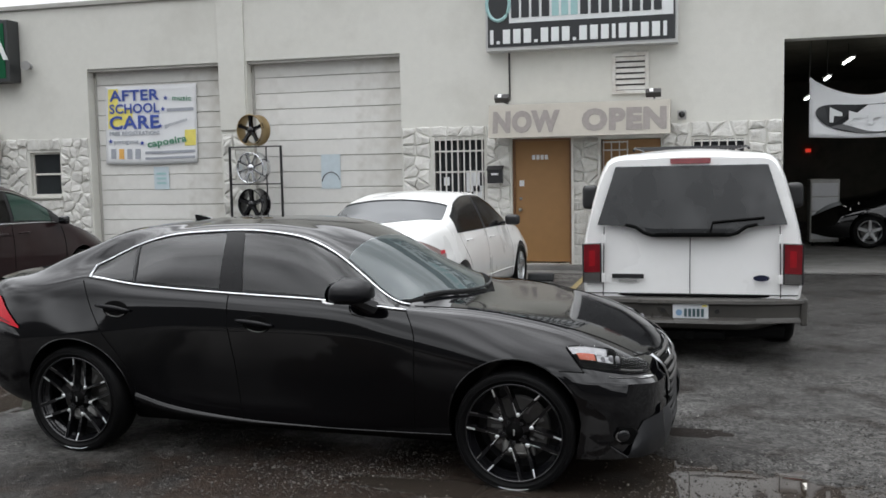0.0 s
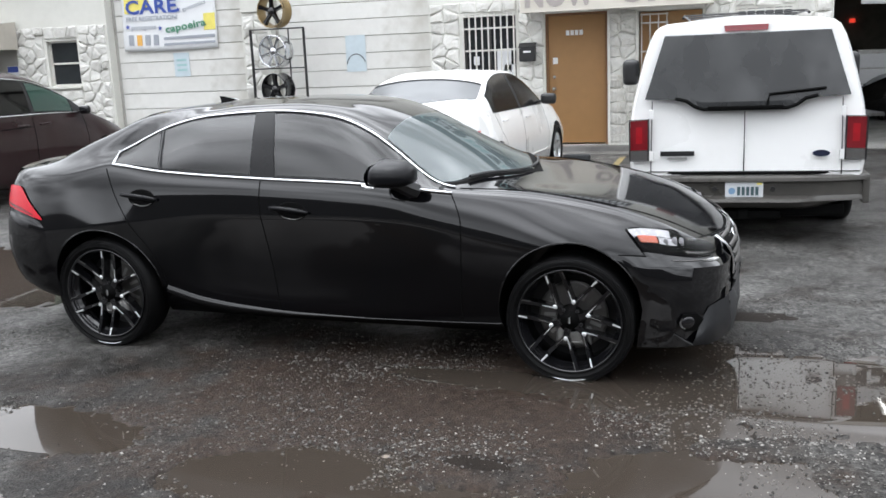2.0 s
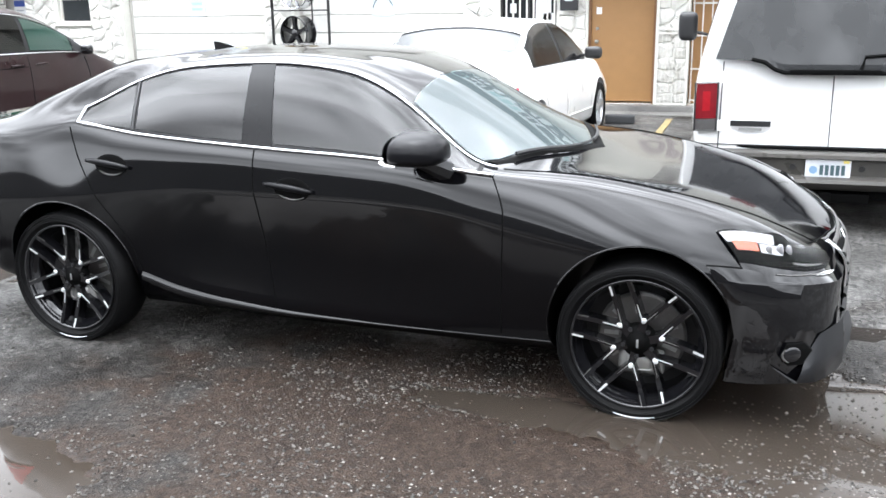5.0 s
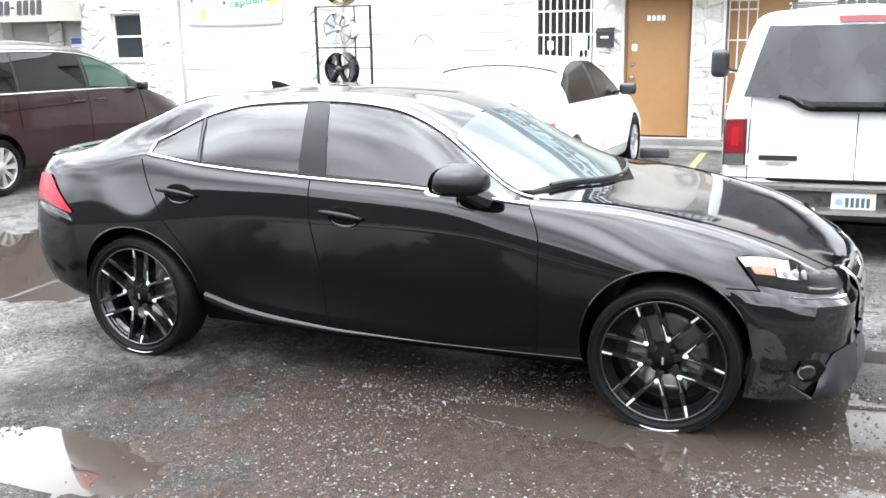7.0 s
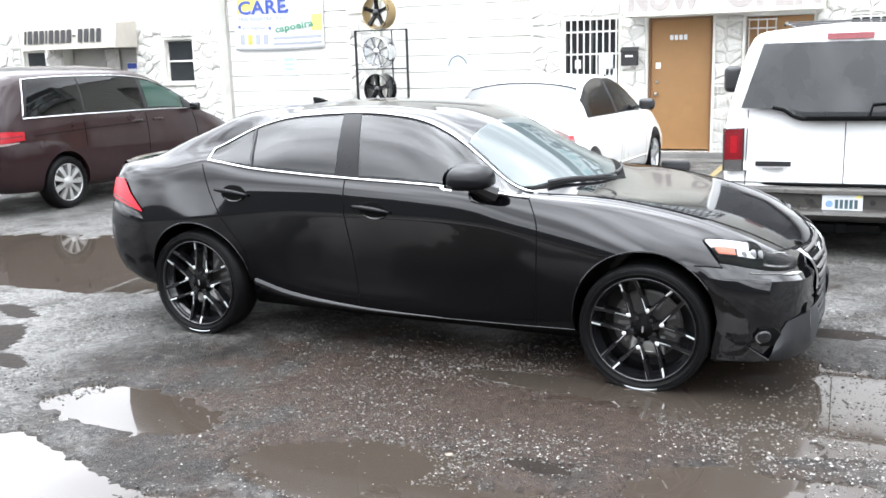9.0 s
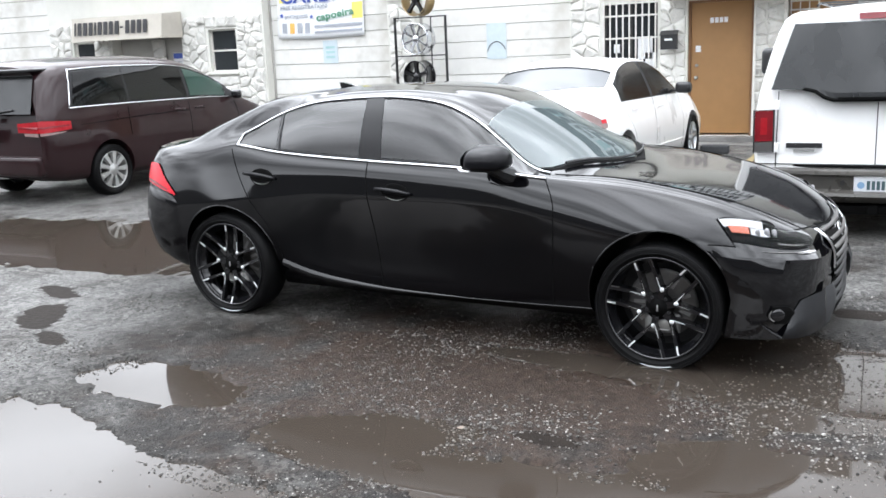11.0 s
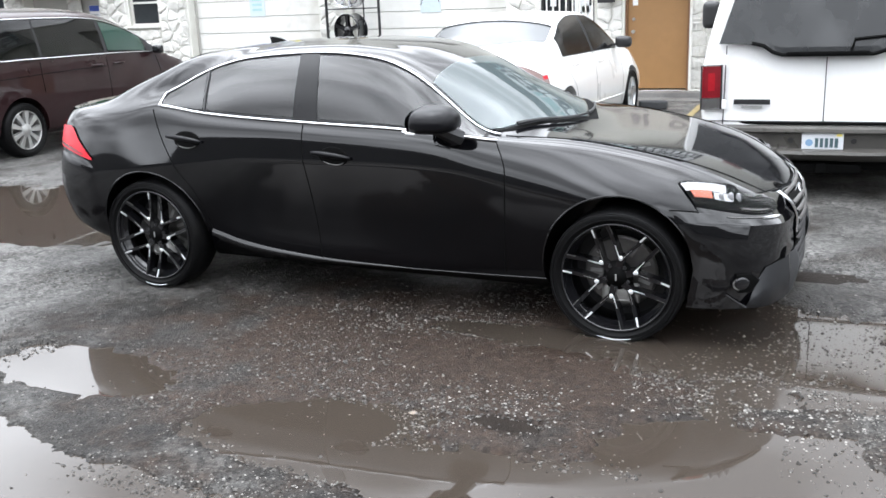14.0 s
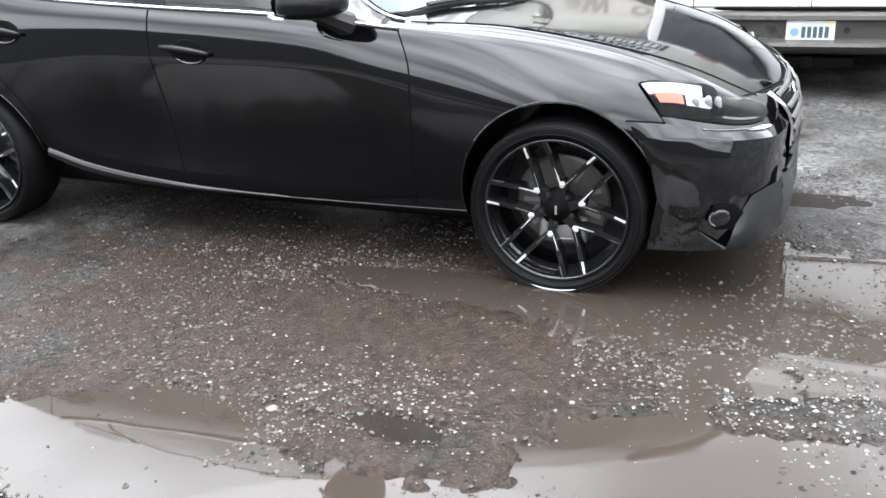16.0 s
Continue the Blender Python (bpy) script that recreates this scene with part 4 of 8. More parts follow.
flood_lamp(-1.86, 2.80)
flood_lamp(0.56, 2.80)
bm = BM()
tube(bm, [(-1.82, 14.48, 2.86), (-1.82, 14.48, 3.72)], 0.016, 8)
tagged(finish("conduit", bm, frame_dark), "thin dark electrical conduit on the wall", "conduit")
dome = thing("security_camera", "small dark dome security camera on the wall", "camera", pose(0.99, 14.5, 2.54))
bm = BM()
box(bm, -0.07, 0.07, -0.03, -0.002, -0.07, 0.07, 0.01)
part("base", bm, dull_alloy, dome)
bm = BM()
bmesh.ops.create_uvsphere(bm, u_segments=20, v_segments=12, radius=0.055, matrix=Matrix.Translation((0, -0.05, 0)))
part("globe", bm, black_gloss, dome, smooth=True)
vent = thing("wall_vent", "white louvred wall vent", "vent", pose(0, 0, 0))
bm = BM()
for a, b, c, d in ((-0.12, 0.47, 2.90, 2.96), (-0.12, 0.47, 3.51, 3.57), (-0.12, -0.06, 2.96, 3.51), (0.41, 0.47, 2.96, 3.51)):
    box(bm, a, b, 14.45, 14.499, c, d, 0.006, seg=1)
part("frame", bm, iron_white, vent)
bm = BM()
box(bm, -0.06, 0.41, 14.488, 14.499, 2.96, 3.51)
part("backing", bm, frame_dark, vent)
for k in range(6):
    bm = BM()
    z = 3.0 + k * 0.092
    slab(bm, [(-0.058, 14.452, z - 0.03), (0.408, 14.452, z - 0.03), (0.408, 14.486, z + 0.035), (-0.058, 14.486, z + 0.035)], (0, 0.004, 0.006))
    part("slat", bm, iron_white, vent)

# ---- large signs ----
big = thing("shop_sign", "black and white shop sign board with bold bars", "sign")
bm = BM()
box(bm, -2.16, 0.93, 14.20, 14.495, 3.66, 5.35, 0.01)
part("cabinet", bm, sign_metal, big)
bm = BM()
box(bm, -2.12, 0.89, 14.185, 14.199, 3.72, 5.30)
part("panel", bm, sign_black, big)
bm = BM()
box(bm, -1.76, 0.86, 14.175, 14.184, 4.10, 4.70, 0.004)
part("white_field", bm, sign_white, big)
x = -1.72
for k in range(15):
    w = 0.125 if k not in (4, 5, 6, 11) else 0.11
    bm = BM()
    box(bm, x, x + w, 14.165, 14.174, 4.18, 4.52, 0.01)
    part("name_bar", bm, sign_teal if k in (4, 5, 6) else sign_black, big, "bold bar in place of a shop name")
    x += w + 0.042
x = -2.08
for k in range(19):
    w = (0.07 if k in (0, 1, 5, 9, 13, 18) else 0.15) * (0.82)
    bm = BM()
    box(bm, x, x + w, 14.165, 14.184, 3.77 if k not in (1, 5, 9) else 3.77, 4.00 if k not in (1, 5, 9) else 3.82, 0.008)
    part("figure_bar", bm, sign_white, big, "white bar in place of a figure")
    x += w + 0.05
bm = BM()
tube(bm, [(-1.94 + 0.19 * math.cos(a), 14.175, 4.42 + 0.27 * math.sin(a)) for a in np.linspace(0, 2 * math.pi, 24)[:-1]], 0.03, 6, closed=True)
part("emblem", bm, sign_teal, big, "pale oval emblem ring")

green = thing("green_sign", "green sign board with white letters and a dark edge", "sign")
bm = BM()
box(bm, -15.6, -11.42, 14.15, 14.47, 3.55, 4.72, 0.012)
part("cabinet", bm, sign_black, green)
bm = BM()
box(bm, -15.52, -11.50, 14.138, 14.149, 3.62, 4.65)
part("panel", bm, sign_green, green)
letters("lettering", "CAPOEIRA", 0.50, sign_white, green, pose(-14.62, 14.13, 3.98, 0, 0, 0), 0.004, 0.98, 0.016)
bm = BM()
slab(bm, [(-12.75 + 0.20 * math.cos(a), 14.134, 4.25 + 0.30 * math.sin(a)) for a in np.linspace(0, 2 * math.pi, 20)[:-1]], (0, 0.003, 0))
part("emblem", bm, plate_orange, green, "orange shape behind the letters")
bell = thing("wall_lamp", "small round metal lamp on the wall beside the sign", "lamp", pose(-11.22, 14.5, 3.86))
bm = BM()
cyl(bm, (0, -0.002, 0), (0, -0.03, 0), 0.05, n=16)
tube(bm, [(0, -0.03, 0), (-0.02, -0.12, 0.03)], 0.015, 6)
part("bracket", bm, sign_metal, bell)
bm = BM()
cyl(bm, (-0.02, -0.10, 0.03), (0.06, -0.22, 0.0), 0.05, 0.085, n=18)
part("shade", bm, sign_metal, bell)

# ---- banner on the garage door ----
ban = thing("banner", "white vinyl banner with blue print, hung on a garage door", "banner")
bx0, bx1, bz0, bz1 = -9.72, -7.79, 1.95, 3.42


def banner_at(u, v):
    return Vector((bx0 + (bx1 - bx0) * u - 0.05 * (1 - v) * (1 - u) - 0.03 * (1 - v) * u, 14.69 - 0.006 * math.sin(5 * u + 2 * v) * (1 - v * 0.6) - 0.02 * (1 - v), bz0 + (bz1 - bz0) * v - 0.02 * math.sin(3.1 * u) * (1 - v)))


bm = BM()
sheet(bm, [[banner_at(a / 24, b / 16) for a in range(25)] for b in range(17)])
cloth = part("cloth", bm, banner_white, ban, smooth=True)
mod = cloth.modifiers.new("thick", "SOLIDIFY")
mod.thickness, mod.offset = 0.004, 1


def on_banner(name, words, u, v, height, material, lean=0.0, stretch=1.0, bold=0.0, width=None):
    p = banner_at(u, v)
    return letters(name, words, height, material, ban, pose(p.x, p.y - 0.017, p.z, 0, 0, 0) @ pose(0, 0, 0, 0, -lean, 0), 0.001, stretch, bold, width=width, spacing=1.06)


def banner_bar(u0, u1, v0, v1, material, name="print_bar", lift=0.010):
    bm = BM()
    a, b, c, d = (banner_at(u0, v0), banner_at(u1, v0), banner_at(u1, v1), banner_at(u0, v1))
    slab(bm, [p + Vector((0, -lift, 0)) for p in (a, b, c, d)], (0, 0.003, 0))
    part(name, bm, material, ban)


banner_bar(0.03, 0.14, 0.46, 0.97, ink_yellow, "yellow_patch", 0.007)
banner_bar(0.10, 0.30, 0.50, 0.72, ink_yellow, "yellow_patch", 0.006)
banner_bar(0.87, 0.99, 0.22, 0.42, ink_yellow, "yellow_patch", 0.007)
on_banner("lettering", "AFTER", 0.05, 0.815, 0.205, ink_blue, 0, 1.0, 0.007, 1.07)
on_banner("lettering", "SCHOOL", 0.05, 0.655, 0.18, ink_blue, 0, 0.86, 0.006, 1.07)
on_banner("lettering", "CARE", 0.05, 0.455, 0.25, ink_blue, 0, 1.08, 0.009, 1.07)
on_banner("lettering", "FREE REGISTRATION!", 0.05, 0.37, 0.075, ink_grey, 0, 1.0, 0.003, 1.07)
on_banner("lettering", "capoeira", 0.47, 0.215, 0.13, ink_green, 7, 1.2, 0.006, 0.84)
on_banner("lettering", "music", 0.74, 0.80, 0.10, ink_green, -3, 1.2, 0.003)
on_banner("lettering", "portuguese", 0.10, 0.265, 0.085, ink_grey, 0, 1.0, 0.002, 0.52)
on_banner("lettering", "gymnastics", 0.66, 0.46, 0.075, ink_grey, 14, 1.05, 0.001)
for u0, u1, v0, v1, m_ in ((0.68, 0.97, 0.66, 0.70, ink_grey), (0.44, 0.98, 0.13, 0.165, ink_grey), (0.44, 0.98, 0.06, 0.09, ink_grey)):
    banner_bar(u0, u1, v0, v1, m_)
for k in range(4):
    banner_bar(0.06 + 0.09 * k, 0.115 + 0.09 * k, 0.07, 0.20, plate_orange if k == 1 else ink_grey, "small_picture")
for u, v in ((0.41, 0.26), (0.67, 0.82), (0.64, 0.68), (0.61, 0.47), (0.06, 0.285)):
    bm = BM()
    p = banner_at(u, v) + Vector((0, -0.02, 0.02))
    slab(bm, [p + Vector(((0.05 if k % 2 == 0 else 0.022) * math.sin(k * math.pi / 5), 0, (0.05 if k % 2 == 0 else 0.022) * math.cos(k * math.pi / 5))) for k in range(10)], (0, 0.003, 0))
    part("star", bm, ink_blue, ban)

# ---- workshop behind the wide opening ----
for x, y, z in ((4.0, 18.0, 3.62), (3.35, 18.3, 2.98), (3.45, 16.6, 3.2)):
    root = thing("tube_lamp", "lit fluorescent tube hanging in the dark workshop", "lamp", pose(x, y, z), "workshop tubes")
    bm = BM()
    L = 0.62 if y < 17 else 1.15
    cyl(bm, (0, -L / 2, 0), (0, L / 2, 0), 0.02, n=10)
    part("tube", bm, tube_light, root)
    bm = BM()
    box(bm, -0.05, 0.05, -L / 2, L / 2, 0.024, 0.05, 0.005)
    part("tray", bm, dull_alloy, root)
    bm = BM()
    tube(bm, [(0, 0, 0.05), (0, 0, 3.95 - z)], 0.006, 5)
    part("cord", bm, frame_dark, root)
flag = thing("hanging_banner", "white banner with a dark oval hanging in the workshop opening", "banner")


def flag_at(u, v):
    return Vector((3.0 + 1.9 * u, 15.15 + 0.06 * math.sin(6 * u + 1), 2.14 + 0.98 * v - 0.30 * v * math.sin(math.pi * min(1, u * 1.1)) ** 0.8 - 0.03 * math.sin(3 * u)))


bm = BM()
sheet(bm, [[flag_at(a / 24, b / 10) for a in range(25)] for b in range(11)])
o = part("cloth", bm, banner_white, flag, smooth=True)
mod = o.modifiers.new("thick", "SOLIDIFY")
mod.thickness, mod.offset = 0.004, 1
bm = BM()
bm.faces.new([bm.verts.new(flag_at(0.50 + 0.45 * math.cos(a), 0.44 + 0.34 * math.sin(a)) + Vector((0, -0.02, 0))) for a in np.linspace(0, 2 * math.pi, 40)[:-1]])
part("oval", bm, sign_black, flag, "dark oval emblem")
for k in range(5):
    bm = BM()
    u = 0.16 + 0.15 * k
    slab(bm, [flag_at(u + du, 0.45 + dv) + Vector((0, -0.04, 0)) for du, dv in ((0, -0.14), (0.03, -0.14), (0.035, 0.0), (0.10, 0.02), (0.10, 0.10), (0.0, 0.16))], (0, 0.003, 0))
    part("emblem_bar", bm, sign_white, flag, "pale bar in place of a name")
for k, x in enumerate((3.02, 4.88)):
    bm = BM()
    tube(bm, [flag_at(0 if k == 0 else 1, 1), (x, 15.15, 3.94)], 0.006, 5)
    part("cord", bm, frame_dark, flag)
lamp = thing("exit_light", "small red light glowing on the workshop back wall", "lamp", pose(4.35, 26.98, 2.05))
bm = BM()
box(bm, -0.07, 0.07, -0.05, -0.003, -0.05, 0.05, 0.01)
part("lens", bm, red_light, lamp)
cab = thing("tool_cabinet", "pale grey tool cabinet standing in the dim workshop", "cabinet", pose(3.75, 19.2, 0.036))
bm = BM()
box(bm, -0.28, 0.28, -0.25, 0.25, 0.08, 1.35, 0.015)
part("body", bm, dull_alloy, cab)
for k in range(4):
    bm = BM()
    box(bm, -0.25, 0.25, -0.275, -0.252, 0.14 + 0.29 * k, 0.40 + 0.29 * k, 0.006)
    part("drawer", bm, silver_alloy, cab)
for sx in (-0.22, 0.22):
    for sy in (-0.2, 0.2):
        bm = BM()
        cyl(bm, (sx - 0.015, sy, 0.04), (sx + 0.015, sy, 0.04), 0.04, n=12)
        part("caster", bm, rubber, cab)

# ---- lot details ----
bm = BM()
box(bm, -0.20, 0.20, -0.07, 0.07, 0.0, 0.13, 0.03)
o = finish("wheel_stop", bm, wheel_stop_dark)
o.matrix_world = pose(-1.08, 12.92, 0.002, 0, 0, 3)
tagged(o, "low dark wheel stop on the lot", "wheel stop")
bm = BM()
slab(bm, [(-0.54, 11.2, 0.014), (-0.45, 11.2, 0.014), (-0.42, 13.5, 0.014), (-0.51, 13.5, 0.014)], (0, 0, -0.008))
structure("parking_line", bm, yellow_line, "worn yellow painted parking line", "road marking")
bm = BM()
slab(bm, [(-2.4, 13.9, 0.016), (1.0, 13.9, 0.016), (1.0, 14.49, 0.016), (-2.4, 14.49, 0.016)], (0, 0, -0.012))
structure("pavement", bm, concrete, "worn concrete strip before the entrance", "pavement")
# far side of the lot, behind the walker: unseen wall added to darken reflections
bm = BM()
box(bm, -45, 45, -11.3, -11, -0.05, 4.2)
structure("unseen_backdrop", bm, matte_grey, "unseen plain grey backdrop added behind the camera for reflections", "wall")

# ---- vehicles ----


class Shell:
    """A car's skin: sections across the car, each through eight guide points, lofted along x (forward)."""

    def __init__(self, x0, x1, guides, warp=None, crease=None):
        self.x0, self.x1, self.guides, self.warp, self.crease = x0, x1, guides, warp, crease

    def at(self, x, v, side=-1):
        g = self.guides(x)
        k = min(max(int(v), 0), 6)
        t = v - k
        p = lambda j: np.array(g[j] if 0 <= j <= 7 else ((-g[1][0], g[1][1]) if j < 0 else (-g[6][0], g[6][1])), float)
        a, b, c, d = p(k - 1), p(k), p(k + 1), p(k + 2)
        m1, m2 = (c - a) * 0.5, (d - b) * 0.5
        if self.crease and k in (2, 3):
            s = self.crease(x)
            if k == 2:
                m2 = m2 * (1 - s) + (c - b) * s
            else:
                m1 = m1 * (1 - s) + (c - b) * s
        seg = np.linalg.norm(c - b)
        for m in (m1, m2):
            size = np.linalg.norm(m)
            if size > seg * 0.9 and size > 0:
                m *= seg * 0.9 / size
        q = (2 * t**3 - 3 * t**2 + 1) * b + (t**3 - 2 * t**2 + t) * m1 + (3 * t**2 - 2 * t**3) * c + (t**3 - t**2) * m2
        out = Vector((x, side * max(q[0], 0.0), q[1]))
        return self.warp(out) if self.warp else out

    def lift(self, x, v, off, side=-1):
        """A point on the skin, raised by off."""
        e = 0.01
        a = self.at(min(x + e, self.x1), v, side) - self.at(max(x - e, self.x0), v, side)
        b = self.at(x, min(v + 0.03, 7), side) - self.at(x, max(v - 0.03, 0), side)
        n = a.cross(b)
        n = n.normalized() if n.length > 1e-9 else Vector((0, side, 0))
        p = self.at(x, v, side)
        if n.dot(p - Vector((x, 0, 0.55))) < 0:
            n = -n
        return p + n * off

    def v_of(self, x, z, lo=1.0, hi=7.0):
        for _ in range(26):
            mid = (lo + hi) / 2
            lo, hi = (mid, hi) if self.at(x, mid).z < z else (lo, mid)
        return (lo + hi) / 2

    def solid(self, stations, fine=6):
        vs = sorted({*(k / fine for k in range(7 * fine + 1)), *((2.95, 3.05) if self.crease else ())})
        bm = BM()
        rings = []
        for x in stations:
            right = [bm.verts.new(self.at(x, v, -1)) for v in vs]
            left = [bm.verts.new(self.at(x, v, 1)) for v in vs[1:-1]]
            rings.append(right + left[::-1])
        for a, b in zip(rings, rings[1:]):
            n = len(a)
            for k in range(n):
                bm.faces.new((a[k], a[(k + 1) % n], b[(k + 1) % n], b[k]))
        bm.faces.new(rings[0])
        bm.faces.new(rings[-1][::-1])
        bmesh.ops.remove_doubles(bm, verts=bm.verts, dist=1e-5)
        return bm

    def patch(self, bm, xs, v_lo, v_hi, off, side=-1, n=10):
        rows = []
        for x in xs:
            a, b = v_lo(x) if callable(v_lo) else v_lo, v_hi(x) if callable(v_hi) else v_hi
            rows.append([self.lift(x, a + (b - a) * k / n, off, side) for k in range(n + 1)])
        sheet(bm, rows)

    def line(self, bm, pairs, r, off=0.0, side=-1, n=6, closed=False):
        """A rod lying on the skin through (x, z) places seen from the side."""
        pts = [self.lift(x, self.v_of(x, z), off, side) for x, z in pairs]
        tube(bm, pts, r, n, closed)


def blend_xz(pairs, per=8):
    """Points of a smooth line through (x, z) pairs, in their order."""
    p = [np.array(q, float) for q in pairs]
    out = []
    for k in range(len(p) - 1):
        a, b, c, d = p[max(k - 1, 0)], p[k], p[k + 1], p[min(k + 2, len(p) - 1)]
        for j in range(per):
            t = j / per
            out.append(0.5 * ((2 * b) + (c - a) * t + (2 * a - 5 * b + 4 * c - d) * t * t + (3 * b - 3 * c + d - a) * t**3))
    out.append(p[-1])
    return [(float(q[0]), float(q[1])) for q in out]


def arches(ob, places, radius, inner):
    """Cuts the wheel houses out of a body."""
    for x, z in places:
        for side in (-1, 1):
            bm = BM()
            cyl(bm, (x, side * inner, z), (x, side * 1.3, z), radius, n=56)
            cutter = finish("cutter", bm, dark_trim)
            cutter.matrix_world = ob.parent.matrix_world
            mod = ob.modifiers.new("arch", "BOOLEAN")
            mod.operation, mod.solver, mod.object = "DIFFERENCE", "EXACT", cutter
            bpy.context.view_layer.update()
            baked(ob)
            bpy.data.objects.remove(cutter)
    return ob


def wheel(parent, x, side, y, r_tyre, r_rim, width, style, steer=0.0, turn=0.0, z=None):
    """Tyre and rim round the axle, outer face at y (away from the car's middle)."""
    root = new("wheel")
    root.parent = parent
    root.matrix_local = pose(x, side * y, r_tyre if z is None else z, 0, 0, (0 if side < 0 else 180) + steer)
    # in the wheel's own frame the outer face looks to -y
    bm = BM()
    w = width
    prof = [(r_rim * 0.985, 0.012), (r_rim + 0.012, 0.002), (r_rim + (r_tyre - r_rim) * 0.45, -0.010), (r_tyre - 0.022, -0.002), (r_tyre - 0.006, 0.018), (r_tyre, 0.045), (r_tyre + 0.001, w / 2), (r_tyre, w - 0.045), (r_tyre - 0.022, w), (r_rim * 0.985, w - 0.01)]
    lathe(bm, prof, 72)
    tyre = part("tyre", bm, rubber, root, smooth=True)
    for rr in (0.30, 0.62, 0.80):
        bm = BM()
        ring = r_rim + (r_tyre - r_rim) * rr
        lathe(bm, [(ring - 0.003, -0.004), (ring - 0.001, -0.0105), (ring + 0.001, -0.0105), (ring + 0.003, -0.004)], 64)
        part("sidewall_ridge", bm, rubber, tyre, smooth=True)
    for k in range(3):
        bm = BM()
        s = w * (0.28 + 0.22 * k)
        lathe(bm, [(r_tyre + 0.0005, s - 0.006), (r_tyre - 0.006, s - 0.003), (r_tyre - 0.006, s + 0.003), (r_tyre + 0.0005, s + 0.006)], 48)
        part("groove", bm, dark_trim, tyre)
    dark = style in ("twin", "black")
    rim_m = black_gloss if dark else (dull_alloy if style == "cover" else silver_alloy)
    bm = BM()
    lathe(bm, [(r_rim * 0.995, 0.006), (r_rim * 0.985, -0.002), (r_rim * 0.955, 0.002), (r_rim * 0.945, 0.02), (r_rim * 0.90, 0.06), (r_rim * 0.88, w - 0.03)], 72)
    rim = part("rim", bm, rim_m, root, smooth=True)
    bm = BM()
    lathe(bm, [(0.001, w * 0.55), (r_rim * 0.62, w * 0.55), (r_rim * 0.66, w * 0.58), (r_rim * 0.66, w * 0.64)], 40)
    part("brake_disc", bm, brake_steel, root)
    bm = BM()
    lathe(bm, [(0.001, w * 0.9), (r_rim * 0.9, w * 0.9)], 40)
    part("backing", bm, dark_trim, root)

    def spoke(bm, a0, a1, r0, r1, w0, w1, y0, y1, thick):
        rows = []
        for k in range(7):
            t = k / 6
            a = a0 + (a1 - a0) * t**1.1
            r = r0 + (r1 - r0) * t
            c = Vector((r * math.cos(a), y0 + (y1 - y0) * t**1.5, r * math.sin(a)))
            s = Vector((-math.sin(a), 0, math.cos(a))) * (w0 + (w1 - w0) * t) / 2
            d = Vector((0, thick, 0))
            rows.append([c - s + d, c - s * 0.8, c + s * 0.8, c + s + d, c - s + d])
        sheet(bm, rows)

    if style == "twin":
        ray = lambda a, r, y: Vector((r_rim * r * math.cos(a), y, r_rim * r * math.sin(a)))
        swing = radians(19)
        for k in range(6):
            c = radians(17 + turn) + 2 * math.pi * k / 6
            # six forks: a short arm from the hub parts into two long spokes
            bm = BM()
            spoke(bm, c, c, r_rim * 0.16, r_rim * 0.42, 0.046, 0.034, 0.036, 0.030, 0.05)
            part("fork_arm", bm, black_gloss, rim)
            for sgn in (-1, 1):
                bm = BM()
                root_p, tip_p = ray(c + sgn * 0.05, 0.34, 0.030), ray(c + sgn * (swing + 0.05), 0.975, 0.001)
                run = (tip_p - root_p).normalized()
                across = Vector((-run.z, 0, run.x)).normalized()
                edge = lambda t, w, y: root_p.lerp(tip_p, t) + across * (w * r_rim) + Vector((0, y + 0.008 * math.sin(math.pi * t), 0))
                sheet(bm, [[edge(t, -wd, 0.055), edge(t, -wd * 0.78, 0), edge(t, wd * 0.78, 0), edge(t, wd, 0.055), edge(t, -wd, 0.055)] for t, wd in ((k / 6, 0.040 + 0.006 * k / 6) for k in range(7))])
                sp = part("spoke", bm, black_gloss, rim)
                # tips alike; silver or steel colours in which one catches the light
                wide = 0.016 if sgn < 0 else 0.006
                shift = 0.012 if sgn < 0 else -0.03
                bm = BM()
                slab(bm, [edge(0.72, shift - wide, -0.001), edge(0.965, shift - wide, -0.001), edge(0.965, shift + wide, -0.001), edge(0.72, shift + wide, -0.001)], (0, 0.006, 0))
                part("milled_edge", bm, milled_silver if sgn < 0 else brake_steel, sp, "milled spoke tip coloured bright as if facing the light" if sgn < 0 else "milled spoke tip coloured dull as if turned from the light")
                bm = BM()
                thin = 0.011 if sgn > 0 else 0.005
                slab(bm, [edge(0.03, -thin, -0.001), edge(0.40, -thin * 0.4, -0.001), edge(0.40, thin * 0.4, -0.001), edge(0.03, thin, -0.001)], (0, 0.006, 0))
                part("milled_edge", bm, milled_silver if sgn > 0 else dull_alloy, sp, "bright milled spoke root")
            bm = BM()
            bmesh.ops.create_uvsphere(bm, u_segments=12, v_segments=8, radius=0.0105, matrix=Matrix.Translation(ray(c, 0.365, 0.024)) @ Matrix.Rotation(-c, 4, "Y") @ Matrix.Diagonal((1.25, 0.5, 1.0, 1)))
            part("spoke_stud", bm, milled_silver, rim, "bright stud where the spokes fork", smooth=True)
        for k in range(5):
            bm = BM()
            q = ray(radians(turn + 50 + 72 * k), 0.22, 0.040)
            cyl(bm, q, q + Vector((0, -0.012, 0)), 0.010, 0.008, n=8)
            part("lug_nut", bm, dark_trim, rim)
        bm = BM()
        lathe(bm, [(0.001, 0.022), (r_rim * 0.10, 0.023), (r_rim * 0.115, 0.032), (r_rim * 0.24, 0.040), (r_rim * 0.27, 0.075)], 40)
        cap = part("hub_cap", bm, handle_cup, rim, smooth=True)
        bm = BM()
